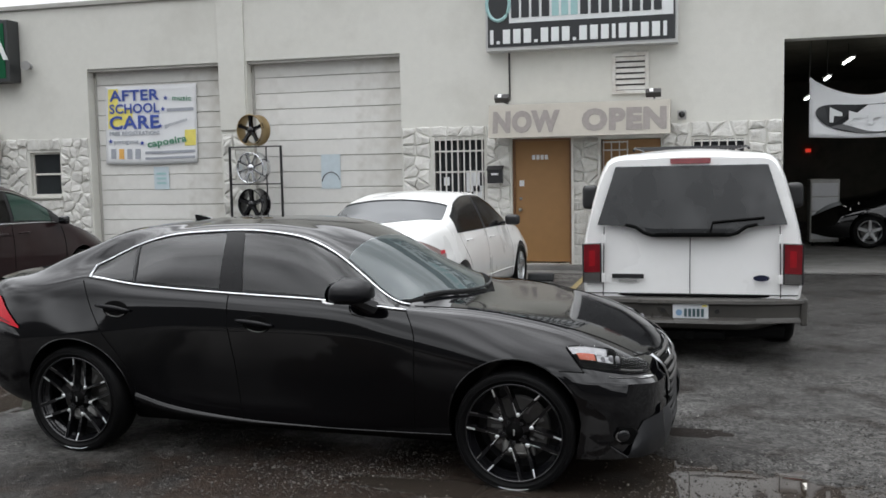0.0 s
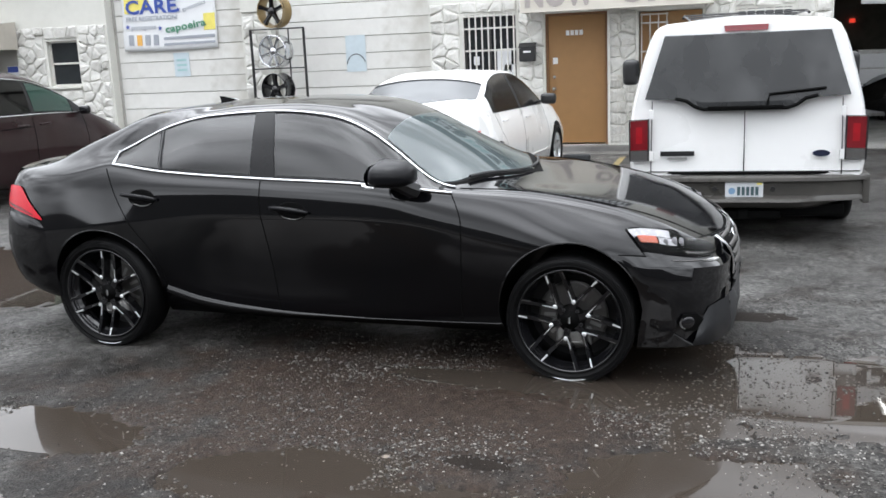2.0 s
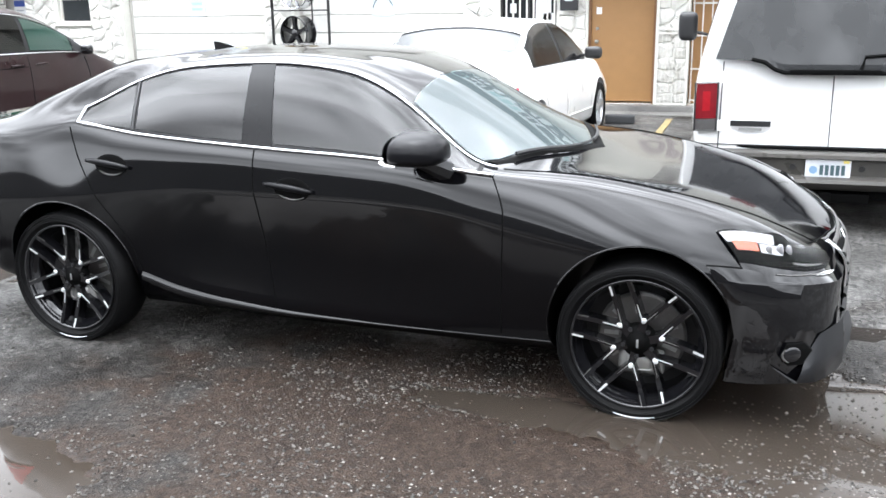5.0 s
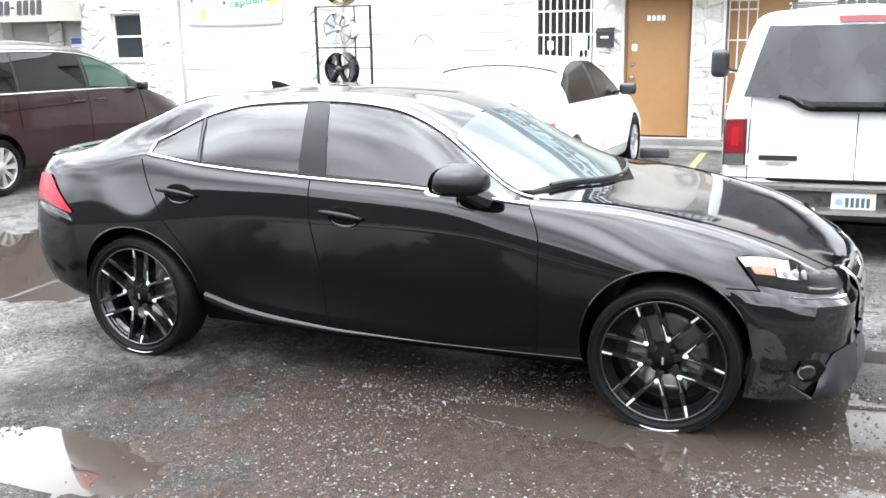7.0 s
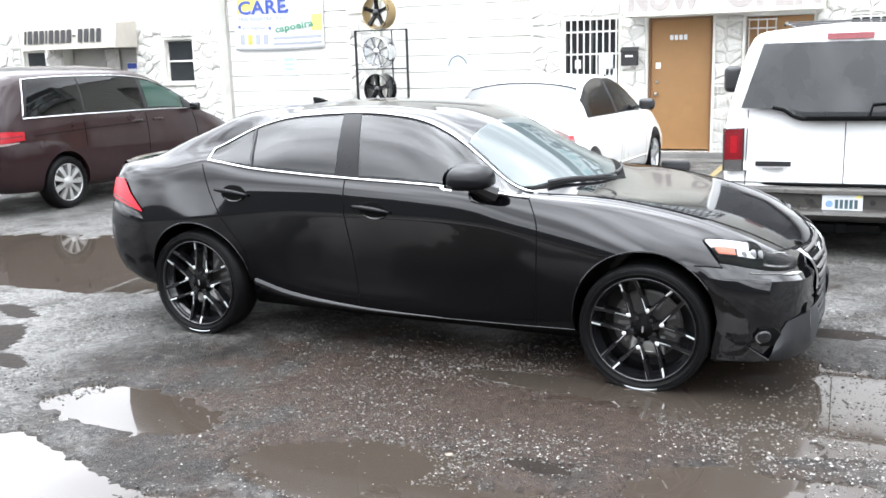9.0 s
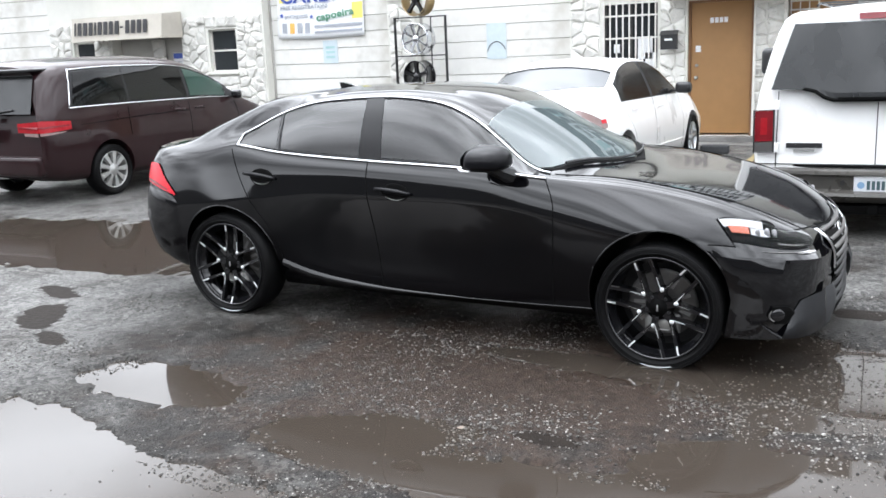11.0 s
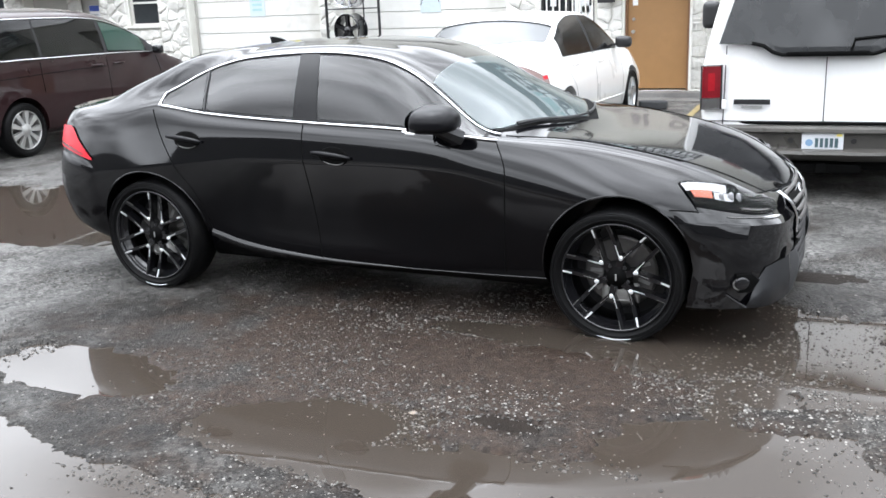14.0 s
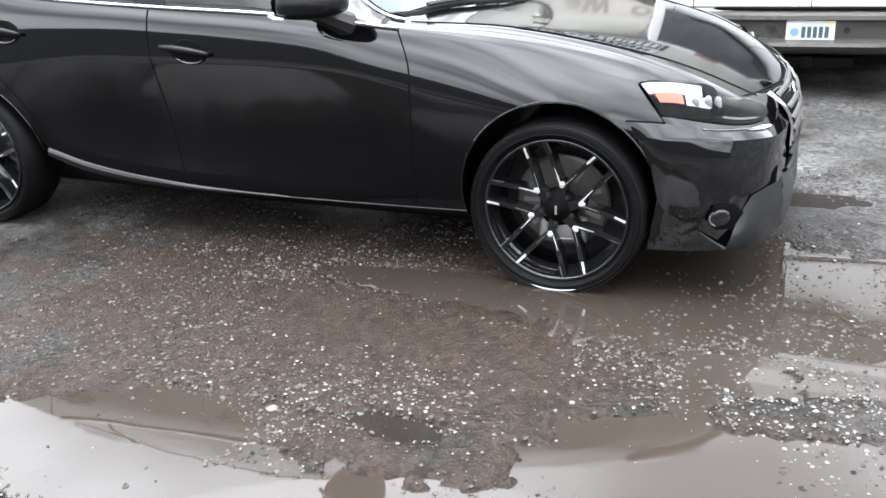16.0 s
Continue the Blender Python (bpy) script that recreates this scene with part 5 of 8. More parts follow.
        box(bm, -0.004, 0.004, 0.018, 0.0215, -0.017, 0.017, 0.001, seg=1)
        part("cap_mark", bm, dull_alloy, cap, "small pale mark on the cap")
        # caliper and carrier behind the spokes, a scuff on the sidewall and a stepped inner lip
        bm = BM()
        box(bm, -0.085, 0.105, w * 0.30, w * 0.50, -0.150, -0.045, 0.022, seg=2)
        box(bm, -0.05, 0.06, w * 0.26, w * 0.31, -0.128, -0.066, 0.016, seg=2)
        part("caliper", bm, dull_alloy, root, "grey cast brake caliper", smooth=True)
        bm = BM()
        lathe(bm, [(r_rim * 0.935, 0.022), (r_rim * 0.915, 0.030), (r_rim * 0.905, 0.045), (r_rim * 0.855, 0.052), (r_rim * 0.85, 0.075)], 72)
        part("inner_lip", bm, black_gloss, rim, smooth=True)
        for k in range(18):
            a = 2 * math.pi * k / 18
            bm = BM()
            slab(bm, [Vector((r_rim * rr * math.cos(a + da), w * 0.548, r_rim * rr * math.sin(a + da))) for rr, da in ((0.34, -0.10), (0.56, -0.06), (0.56, 0.06), (0.34, 0.10))], (0, 0.003, 0))
            part("disc_slot", bm, dull_alloy if k % 2 else brake_steel, root)
        bm = BM()
        ring = r_rim + (r_tyre - r_rim) * 0.55
        tube(bm, [(ring * math.cos(a), -0.0115, ring * math.sin(a)) for a in np.linspace(radians(-106), radians(-74), 15)], lambda t: 0.0008 + 0.0020 * math.sin(math.pi * t) ** 0.5, 5)
        part("scuff", bm, plate_white, tyre, "pale scuff on the sidewall")
    elif style == "cover":
        for k in range(9):
            bm = BM()
            a = 2 * math.pi * k / 9
            spoke(bm, a, a, r_rim * 0.25, r_rim * 0.95, 0.040, 0.082, 0.0, 0.006, 0.04)
            part("spoke", bm, dull_alloy, rim)
        bm = BM()
        lathe(bm, [(0.001, -0.006), (r_rim * 0.30, 0.0), (r_rim * 0.36, 0.012)], 32)
        part("hub_cap", bm, dull_alloy, rim, smooth=True)
    else:
        for k in range(5):
            bm = BM()
            a = 2 * math.pi * k / 5 + 0.3
            spoke(bm, a, a, r_rim * 0.15, r_rim * 0.95, 0.085, 0.060, 0.012, 0.004, 0.05)
            part("spoke", bm, rim_m, rim)
        bm = BM()
        lathe(bm, [(0.001, 0.0), (r_rim * 0.20, 0.008), (r_rim * 0.24, 0.03)], 32)
        part("hub_cap", bm, rim_m, rim, smooth=True)
    return root


def dense(x0, x1, step, *extra):
    return sorted({round(float(v), 4) for v in np.linspace(x0, x1, int((x1 - x0) / step) + 1)} | set(extra))


def plate_part(parent, m, label):
    """Number plate with bars in place of its figures."""
    bm = BM()
    box(bm, -0.152, 0.152, -0.004, 0.0, -0.076, 0.076, 0.002, m=m, seg=1)
    p = part("number_plate", bm, plate_white, parent, label)
    for k in range(5):
        bm = BM()
        box(bm, -0.055 + k * 0.036, -0.030 + k * 0.036, -0.0075, -0.0045, -0.036, 0.036, m=m)
        part("figure_bar", bm, plate_ink, p, "dark bar in place of a figure")
    bm = BM()
    slab(bm, [m @ Vector((-0.098 + 0.028 * math.cos(a), -0.0075, 0.028 * math.sin(a))) for a in np.linspace(0, 2 * math.pi, 14)[:-1]], m.to_3x3() @ Vector((0, 0.002, 0)))
    part("emblem", bm, plate_blue, p, "round blue emblem")
    bm = BM()
    box(bm, 0.10, 0.14, -0.0075, -0.0045, 0.052, 0.070, m=m)
    part("sticker", bm, ink_yellow, p, "yellow sticker")
    return p


def curve_set(**k):
    return {name: spl(*pairs) for name, pairs in k.items()}


# -- black sedan --
LX = curve_set(
    bottom=((-2.36, 0.33), (-2.0, 0.24), (-1.0, 0.19), (1.0, 0.17), (1.9, 0.16), (2.205, 0.20)),
    sill=((-2.36, 0.42), (-1.95, 0.34), (-1.50, 0.40), (-1.12, 0.40), (-0.85, 0.325), (-0.56, 0.275), (-0.16, 0.250), (0.5, 0.248), (1.05, 0.255), (1.7, 0.24), (2.205, 0.26)),
    mid_z=((-2.36, 0.58), (-2.15, 0.66), (-1.9, 0.70), (-1.6, 0.735), (-1.3, 0.77), (-1.0, 0.80), (-0.7, 0.828), (0.1, 0.832), (0.5, 0.815), (0.8, 0.76), (1.05, 0.715), (1.4, 0.665), (1.75, 0.60), (2.05, 0.50), (2.205, 0.42)),
    belt=((-2.36, 0.82), (-2.29, 0.935), (-2.05, 1.0), (-1.62, 1.046), (-1.50, 1.074), (-1.39, 1.110), (-1.0, 1.060), (-0.31, 1.018), (0.25, 0.995), (0.74, 0.955), (1.1, 0.925), (1.5, 0.862), (1.82, 0.776), (2.02, 0.668), (2.13, 0.585), (2.205, 0.50)),
    rail=((-2.36, 0.93), (-2.30, 1.045), (-2.05, 1.080), (-1.85, 1.102), (-1.62, 1.140), (-1.50, 1.157), (-1.40, 1.160), (-1.32, 1.178), (-1.20, 1.245), (-1.04, 1.318), (-0.79, 1.370), (-0.355, 1.390), (0.0, 1.358), (0.26, 1.262), (0.43, 1.150), (0.74, 0.975), (1.1, 0.955), (1.5, 0.890), (1.82, 0.800), (2.02, 0.696), (2.13, 0.622), (2.205, 0.52)),
    top=((-2.36, 0.96), (-2.31, 1.062), (-2.16, 1.090), (-2.0, 1.112), (-1.9, 1.142), (-1.7, 1.230), (-1.5, 1.318), (-1.3, 1.388), (-1.05, 1.426), (-0.7, 1.447), (-0.35, 1.447), (0.0, 1.416), (0.30, 1.322), (0.65, 1.145), (1.05, 0.968), (1.5, 0.902), (1.82, 0.822), (2.02, 0.732), (2.12, 0.676), (2.18, 0.61), (2.205, 0.55)),
    w_mid=((-2.36, 0.58), (-2.33, 0.68), (-2.26, 0.772), (-2.15, 0.832), (-1.9, 0.898), (-1.45, 0.928), (-1.0, 0.902), (-0.4, 0.890), (0.5, 0.890), (1.0, 0.897), (1.4, 0.912), (1.8, 0.885), (1.98, 0.835), (2.10, 0.755), (2.17, 0.655), (2.205, 0.54)),
    w_belt=((-2.36, 0.54), (-2.31, 0.64), (-2.2, 0.735), (-2.05, 0.790), (-1.62, 0.846), (-1.50, 0.841), (-1.39, 0.832), (-1.0, 0.845), (-0.3, 0.850), (0.3, 0.848), (0.74, 0.835), (1.1, 0.815), (1.5, 0.778), (1.82, 0.748), (2.02, 0.66), (2.13, 0.56), (2.205, 0.44)),
    w_pillar=((-2.36, 0.25), (-2.28, 0.32), (-2.05, 0.52), (-1.85, 0.62), (-1.5, 0.645), (-1.2, 0.605), (-1.0, 0.49), (-0.79, 0.335), (0.0, 0.33), (0.26, 0.349), (0.43, 0.374), (0.74, 0.425), (1.1, 0.396), (1.5, 0.38), (1.82, 0.352), (2.02, 0.303), (2.13, 0.253), (2.205, 0.198)),
    pillar=((-2.36, 0.953), (-2.30, 1.058), (-2.05, 1.090), (-1.9, 1.122), (-1.8, 1.160), (-1.66, 1.214), (-1.46, 1.283), (-1.23, 1.372), (-1.0, 1.408), (-0.79, 1.420), (-0.7, 1.430)),
    w_rail=((-2.36, 0.45), (-2.28, 0.58), (-2.05, 0.69), (-1.62, 0.752), (-1.50, 0.762), (-1.42, 0.768), (-1.32, 0.752), (-1.20, 0.700), (-1.04, 0.640), (-0.79, 0.605), (-0.3, 0.592), (0.0, 0.60), (0.26, 0.635), (0.43, 0.68), (0.74, 0.772), (1.1, 0.72), (1.5, 0.69), (1.82, 0.64), (2.02, 0.55), (2.13, 0.46), (2.205, 0.36)),
)


def eased(curve, lo=-2.36, hi=2.205, reach=0.085):
    """The curve with its small kinks rolled out."""
    cache = {}

    def f(x):
        x = round(min(max(x, lo), hi), 4)
        if x not in cache:
            h = min(reach, x - lo, hi - x)
            cache[x] = sum(w * curve(x + h * d) for d, w in ((-1, 0.5), (-0.67, 1), (-0.33, 1), (0, 1), (0.33, 1), (0.67, 1), (1, 0.5))) / 6
        return cache[x]

    return f


LX = {k: eased(c) for k, c in LX.items()}


def lx_guides(x):
    f = {k: c(x) for k, c in LX.items()}
    return [(0, f["bottom"]), (f["w_mid"] - 0.20, f["bottom"]), (f["w_mid"] - 0.060, f["sill"]), (f["w_mid"], f["mid_z"]), (f["w_belt"], f["belt"]),
            (f["w_rail"], f["rail"]), (f["w_pillar"], f["pillar"] if x < -0.72 else f["rail"] + (f["top"] - f["rail"]) * 0.80), (0, f["top"])]


HOLLOW_SIDE = spl((-1.12, 0.0), (-0.95, 0.018), (-0.6, 0.030), (0.0, 0.030), (0.35, 0.024), (0.6, 0.012), (0.82, 0.003), (0.92, 0.0))

TUCK_TOP = spl((1.8, 0.752), (1.89, 0.735), (1.953, 0.688), (2.03, 0.662), (2.205, 0.640))


def lx_side(p):
    """Doors drawn in between the shoulder and the sill."""
    a = HOLLOW_SIDE(p.x)
    if a > 0:
        lo, hi = LX["sill"](p.x), LX["mid_z"](p.x)
        t = (p.z - lo) / (hi - lo)
        if 0 < t < 1:
            p = Vector((p.x, p.y - math.copysign(a * math.sin(math.pi * t ** 0.72) ** 1.15, p.y), p.z))
    if p.x > 1.80:
        # behind the bumper the shell draws back
        ease = lambda t: max(0.0, min(1.0, t)) ** 2 * (3 - 2 * max(0.0, min(1.0, t)))
        k = ease((p.x - 1.80) / 0.12) * ease((TUCK_TOP(p.x) - p.z) / 0.03)
        p = Vector((p.x - (p.x - 1.80) * 0.26 * k, p.y * (1 - 0.085 * k), p.z))
    return p


CAR_M = pose(-1.183, 4.702, 0, 0, 0, -2.35)
sedan = thing("black_sedan", "glossy black four-door sedan on black alloy wheels, on wet asphalt", "car", CAR_M)
lx = Shell(-2.36, 2.205, lx_guides, lx_side, crease=spl((-2.36, 0.1), (-1.9, 0.5), (-1.0, 0.85), (0.4, 0.85), (0.85, 0.35), (1.8, 0.2), (2.205, 0.0)))
body = part("body", lx.solid(dense(-2.36, 2.205, 0.05, -2.352, -2.34, -2.325, -2.30, 2.2, 2.192, 2.18, 2.165, 2.14)), film_muted_paint, sedan, smooth=True)
arches(body, ((1.40, 0.335), (-1.45, 0.35)), 0.376, 0.52)
body.data.shade_smooth()
body.data.set_sharp_from_angle(angle=0.75)
for x, hub_z in ((1.40, 0.335), (-1.45, 0.35)):
    for side in (-1, 1):
        wheel(sedan, x, side, 0.905, 0.338, 0.278, 0.235, "twin", turn=0 if x > 0 else 33, z=0.303 if x > 0 else 0.333)
        # raised lip of the wheel arch
        bm = BM()
        pts = []
        for a in np.linspace(radians(-12), radians(192), 40):
            xx, zz = x + 0.381 * math.cos(a), hub_z + 0.381 * math.sin(a)
            if zz > lx.guides(xx)[2][1] - 0.02:
                pts.append(lx.lift(xx, lx.v_of(xx, zz, 1.5, 4.5), 0.002, side))
        tube(bm, pts, 0.0035, 6)
        part("wheel_arch", bm, black_paint, sedan)

# glass
for side in (-1, 1):
    for name, low_a, low_b, top_a, top_b in (("rear_quarter_glass", -1.325, -1.030, -1.305, -1.095), ("rear_door_glass", -1.000, -0.400, -1.068, -0.472), ("front_door_glass", -0.260, 0.70, -0.350, 0.70)):
        bm = BM()
        rows = []
        for k in range(25):
            row = []
            for j in range(11):
                u = j / 10
                a, b = low_a + (top_a - low_a) * u, low_b + (top_b - low_b) * u
                row.append(lx.lift(a + (b - a) * k / 24, 4.10 + 0.83 * u, 0.004, side))
            rows.append(row)
        sheet(bm, rows)
        part(name, bm, tinted_glass, sedan, "dark tinted side glass", smooth=True)
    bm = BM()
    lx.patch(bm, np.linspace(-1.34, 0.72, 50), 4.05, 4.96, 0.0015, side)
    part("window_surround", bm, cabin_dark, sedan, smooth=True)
    bm = BM()
    xs = np.linspace(-1.335, 0.775, 64)
    lower = [lx.lift(x, 4.03, 0.006, side) for x in xs]
    upper = [lx.lift(x, 4.99, 0.006, side) for x in xs[::-1]]
    lower = [upper[-1].copy()] + lower
    tube(bm, lower, lambda t: 0.0075 + 0.004 * max(0.0, 1 - t / 0.12), 8)
    part("window_trim", bm, chrome, sedan, "bright chrome window trim", smooth=True)
    bm = BM()
    tube(bm, upper, 0.0072, 8)
    part("window_trim", bm, chrome, sedan, "bright chrome window trim", smooth=True)
    for x in (-1.080,):
        bm = BM()
        tube(bm, [lx.lift(x + 0.063 * (1 - k / 8), 4.08 + 0.86 * k / 8, 0.005, side) for k in range(9)], 0.007, 6)
        part("window_divider", bm, dark_trim, sedan)
    bm = BM()
    sheet(bm, [[lx.lift(a + (0.155 - 0.03 * j / 8) * k / 5, 4.05 + 0.91 * j / 8, 0.005, side) for j in range(9) for a in (-0.418 - 0.06 * j / 8,)] for k in range(6)])
    part("door_pillar", bm, tint_dark, sedan, smooth=True)
    # door joints
    for pairs in ([(-1.385, 1.09), (-1.345, 1.0), (-1.296, 0.905), (-1.193, 0.738), (-1.10, 0.60), (-1.05, 0.47), (-1.03, 0.38)],
                  [(-0.350, 1.02), (-0.352, 0.93), (-0.345, 0.82), (-0.325, 0.60), (-0.31, 0.40), (-0.30, 0.26)],
                  [(0.775, 0.945), (0.815, 0.86), (0.832, 0.78), (0.825, 0.60), (0.815, 0.42), (0.81, 0.265)]):
        bm = BM()
        lx.line(bm, blend_xz(pairs), 0.0032, 0.0, side, 5)
        part("panel_gap", bm, handle_cup, sedan)
    bm = BM()
    lx.line(bm, blend_xz([(-1.04, 0.372), (-0.8, 0.305), (-0.55, 0.27), (-0.16, 0.247), (0.3, 0.243), (0.7, 0.247), (1.03, 0.255)]), lambda t: 0.004 + 0.006 * max(0.0, 1 - t / 0.75) ** 1.2, 0.002, side, 10)
    part("sill_edge", bm, black_paint, sedan, "sharp sill edge catching the light")
    line = spl((-1.04, 0.372), (-0.8, 0.305), (-0.55, 0.27), (-0.16, 0.247), (0.3, 0.243), (0.7, 0.247), (1.03, 0.255))
    bm = BM()
    rows = []
    for x in np.linspace(-1.035, 0.6, 34):
        k = max(0.12, min(1.0, (0.45 - x) / 1.2))
        p = lx.lift(x, lx.v_of(x, line(x) + 0.018 * k), 0.002, side)
        e = p + Vector((0, side * 0.012 * k, -0.040 * k))
        rows.append([p, p + (e - p) * 0.5 + Vector((0, side * 0.002, 0.002)), e, e + Vector((0, -side * 0.03, -0.012))])
    sheet(bm, rows)
    part("side_skirt", bm, black_paint, sedan, "sill skirt flaring towards the rear wheel", smooth=True)
    # handles: a near-black patch for the cup's shade, a grey line for its glint, and a bar across the middle
    for hx, hz in ((-1.137, 0.922), (-0.160, 0.857)):
        bm = BM()
        rim_at = lambda a, h, k=1.0: lx.lift(hx + 0.012 + 0.092 * k * math.cos(a), lx.v_of(hx + 0.012 + 0.092 * k * math.cos(a), hz - 0.002 - 0.05 * 0.09 * k * math.cos(a) + 0.052 * k * math.sin(a), 2, 4), h, side)
        turns = np.linspace(0, 2 * math.pi, 29)[:-1]
        rings = [[bm.verts.new(rim_at(a, h, k)) for a in turns] for k, h in ((1.0, 0.0015), (0.93, 0.0035), (0.80, 0.0025), (0.4, 0.0015))]
        for ra, rb in zip(rings, rings[1:]):
            for k in range(28):
                bm.faces.new((ra[k], ra[(k + 1) % 28], rb[(k + 1) % 28], rb[k]))
        bm.faces.new(rings[-1])
        cup = part("handle_cup", bm, handle_cup, sedan, "near-black patch painted for the shaded hollow behind the handle", smooth=True)
        bm = BM()
        tube(bm, [rim_at(a, 0.004, 0.86) for a in np.linspace(radians(215), radians(325), 16)], lambda t: 0.001 + 0.0035 * math.sin(math.pi * t), 6)
        part("cup_lip", bm, brake_steel, cup, "grey strip painted for the glint on the lower lip", smooth=True)
        bm = BM()
        pts = [lx.lift(hx + s, lx.v_of(hx + s, hz + 0.006 - 0.11 * s - 0.25 * s * s, 2, 4), 0.010 + 0.016 * (1 - (s / 0.128) ** 2), side) for s in np.linspace(-0.125, 0.118, 15)]
        tube(bm, pts, lambda t: 0.006 + 0.0095 * math.sin(math.pi * min(max(t, 0.03), 0.97)) ** 0.5, 10)
        part("door_handle", bm, mirror_shell, sedan, smooth=True)
    # door mirror
    back = Vector((-0.16, -0.03, -0.06)) if side > 0 else Vector((0.0, 0.0, 0.0))
    bm = BM()
    bmesh.ops.create_uvsphere(bm, u_segments=28, v_segments=18, radius=1.0)
    for v in bm.verts:
        x, y, z = (math.copysign(abs(q) ** (0.72 if k else 0.80), q) for k, q in enumerate(v.co))
        out = 1 - 0.14 * max(0.0, y * side)
        low = 0.052 if z < 0 else 0.088
        v.co = Vector((x * 0.152, y * 0.132, z * low * out - 0.008 * max(0.0, y * side)))
        if v.co.x < -0.02:
            v.co.x = -0.02 - (abs(v.co.x) - 0.02) * 0.45
    bmesh.ops.transform(bm, matrix=Matrix.Translation(back) @ pose(0.478, side * 0.985, 1.062, 0, 0, side * 8), verts=bm.verts)
    mir = part("door_mirror", bm, mirror_shell, sedan, smooth=True)
    bm = BM()
    tube(bm, [Vector(p) + back for p in ((0.49, side * 0.950, 1.03), (0.535, side * 0.89, 0.995), (0.565, side * 0.83, 0.965))], lambda t: 0.036 + 0.012 * t, 8)
    part("mirror_arm", bm, dark_trim, mir)
    bm = BM()
    tube(bm, [Vector(p) + back for p in ((0.372, side * 1.070, 1.028), (0.40, side * 1.100, 1.024), (0.45, side * 1.112, 1.022))], lambda t: 0.011 - 0.006 * t, 6)
    part("turn_lamp", bm, clear_lens, mir, "pale indicator strip")
    bm = BM()
    bmesh.ops.create_circle(bm, cap_ends=True, radius=1, segments=24, matrix=Matrix.Translation(back) @ pose(0.397, side * 0.975, 1.065, 0, 90, side * 8) @ Matrix.Diagonal((0.06, 0.105, 1, 1)))
    part("mirror_glass", bm, chrome, mir)

    # front end: bumper, lamp and nose panel lie between lines that run from the wheel arch round to the middle
    def on_body(x, z):
        p = lx.lift(x, lx.v_of(x, z, 1.5, 5), 0.004, -1)
        return (p.x, p.y, z)

    FRONT = {
        "under": [(1.735, -0.84, 0.160), (1.80, -0.83, 0.158), (1.93, -0.78, 0.155), (2.03, -0.70, 0.155), (2.09, -0.58, 0.155), (2.13, -0.33, 0.155), (2.14, 0, 0.155)],
        "foot": [(1.742, -0.885, 0.185), (1.80, -0.878, 0.182), (1.93, -0.845, 0.180), (2.06, -0.765, 0.180), (2.145, -0.62, 0.182), (2.185, -0.35, 0.185), (2.195, 0, 0.185)],
        "side": [(1.772, -0.893, 0.38), (1.82, -0.886, 0.38), (1.94, -0.85, 0.385), (2.06, -0.77, 0.39), (2.14, -0.635, 0.40), (2.175, -0.36, 0.40), (2.185, 0, 0.40)],
        "waist": [(1.745, -0.896, 0.50), (1.81, -0.888, 0.505), (1.94, -0.845, 0.51), (2.06, -0.76, 0.505), (2.14, -0.62, 0.50), (2.172, -0.35, 0.48), (2.185, 0, 0.47)],
        "crease": [on_body(1.70, 0.590), (1.80, -0.889, 0.588), (1.94, -0.838, 0.585), (2.06, -0.745, 0.575), (2.145, -0.60, 0.56), (2.175, -0.34, 0.545), (2.19, 0, 0.53)],
        "brow": [on_body(1.685, 0.604), (1.80, -0.884, 0.602), (1.93, -0.833, 0.599), (2.045, -0.742, 0.589), (2.13, -0.585, 0.576), (2.165, -0.335, 0.565), (2.185, 0, 0.55)],
        "ledge": [on_body(1.652, 0.656), on_body(1.784, 0.648), (1.915, -0.829, 0.618), (2.033, -0.740, 0.601), (2.117, -0.589, 0.583), (2.145, -0.345, 0.60), (2.165, 0, 0.60)],
        "bonnet": [on_body(1.652, 0.660), on_body(1.673, 0.776), on_body(1.887, 0.755), (1.955, -0.668, 0.707), (2.03, -0.54, 0.688), (2.085, -0.33, 0.675), (2.135, 0, 0.665)],
    }

    def front_line(key, u):
        p = [np.array(q) for q in FRONT[key]]
        k = min(int(u), 5)
        t = u - k
        a, b, c, d = p[max(k - 1, 0)], p[k], p[k + 1], (p[k + 2] if k < 5 else p[4] * (1, -1, 1))
        q = 0.5 * ((2 * b) + (c - a) * t + (2 * a - 5 * b + 4 * c - d) * t * t + (3 * b - 3 * c + d - a) * t**3)
        return Vector((q[0], -side * q[1], q[2]))

    def nose_at(u, w, off=0.0):
        """Between the ledge under the lamp and the bonnet's edge."""
        p = front_line("ledge", u).lerp(front_line("bonnet", u), w)
        a = front_line("ledge", min(u + 0.05, 6)) - front_line("ledge", max(u - 0.05, 0.0))
        n = a.cross(front_line("bonnet", u) - front_line("ledge", u)).normalized()
        if n.dot(p - Vector((1.4, 0, 0.45))) < 0:
            n = -n
        return p + n * (off + 0.014 * math.sin(math.pi * w))

    us = np.linspace(0, 6, 73)
    bm = BM()
    sheet(bm, [[front_line(key, u) for key in ("under", "foot", "side", "waist", "crease", "brow", "ledge")] for u in us])
    bumper = part("front_bumper", bm, black_paint, sedan, "glossy black front bumper with a crisp upper crease", smooth=True)
    bumper.data.set_sharp_from_angle(angle=0.55)
    bm = BM()
    sheet(bm, [[nose_at(u, w / 8) for w in range(9)] for u in np.linspace(1.0, 6, 60)])
    part("nose_panel", bm, black_paint, sedan, smooth=True)
    for key, u0, u1, name in (("ledge", 0.0, 1.0, "panel_gap"), ("bonnet", 1.9, 6.0, "bonnet_gap")):
        bm = BM()
        tube(bm, [front_line(key, u) + Vector((0.0, side * 0.001, 0.001)) for u in np.linspace(u0, u1, 30)], 0.0035, 5)
        part(name, bm, handle_cup, sedan)
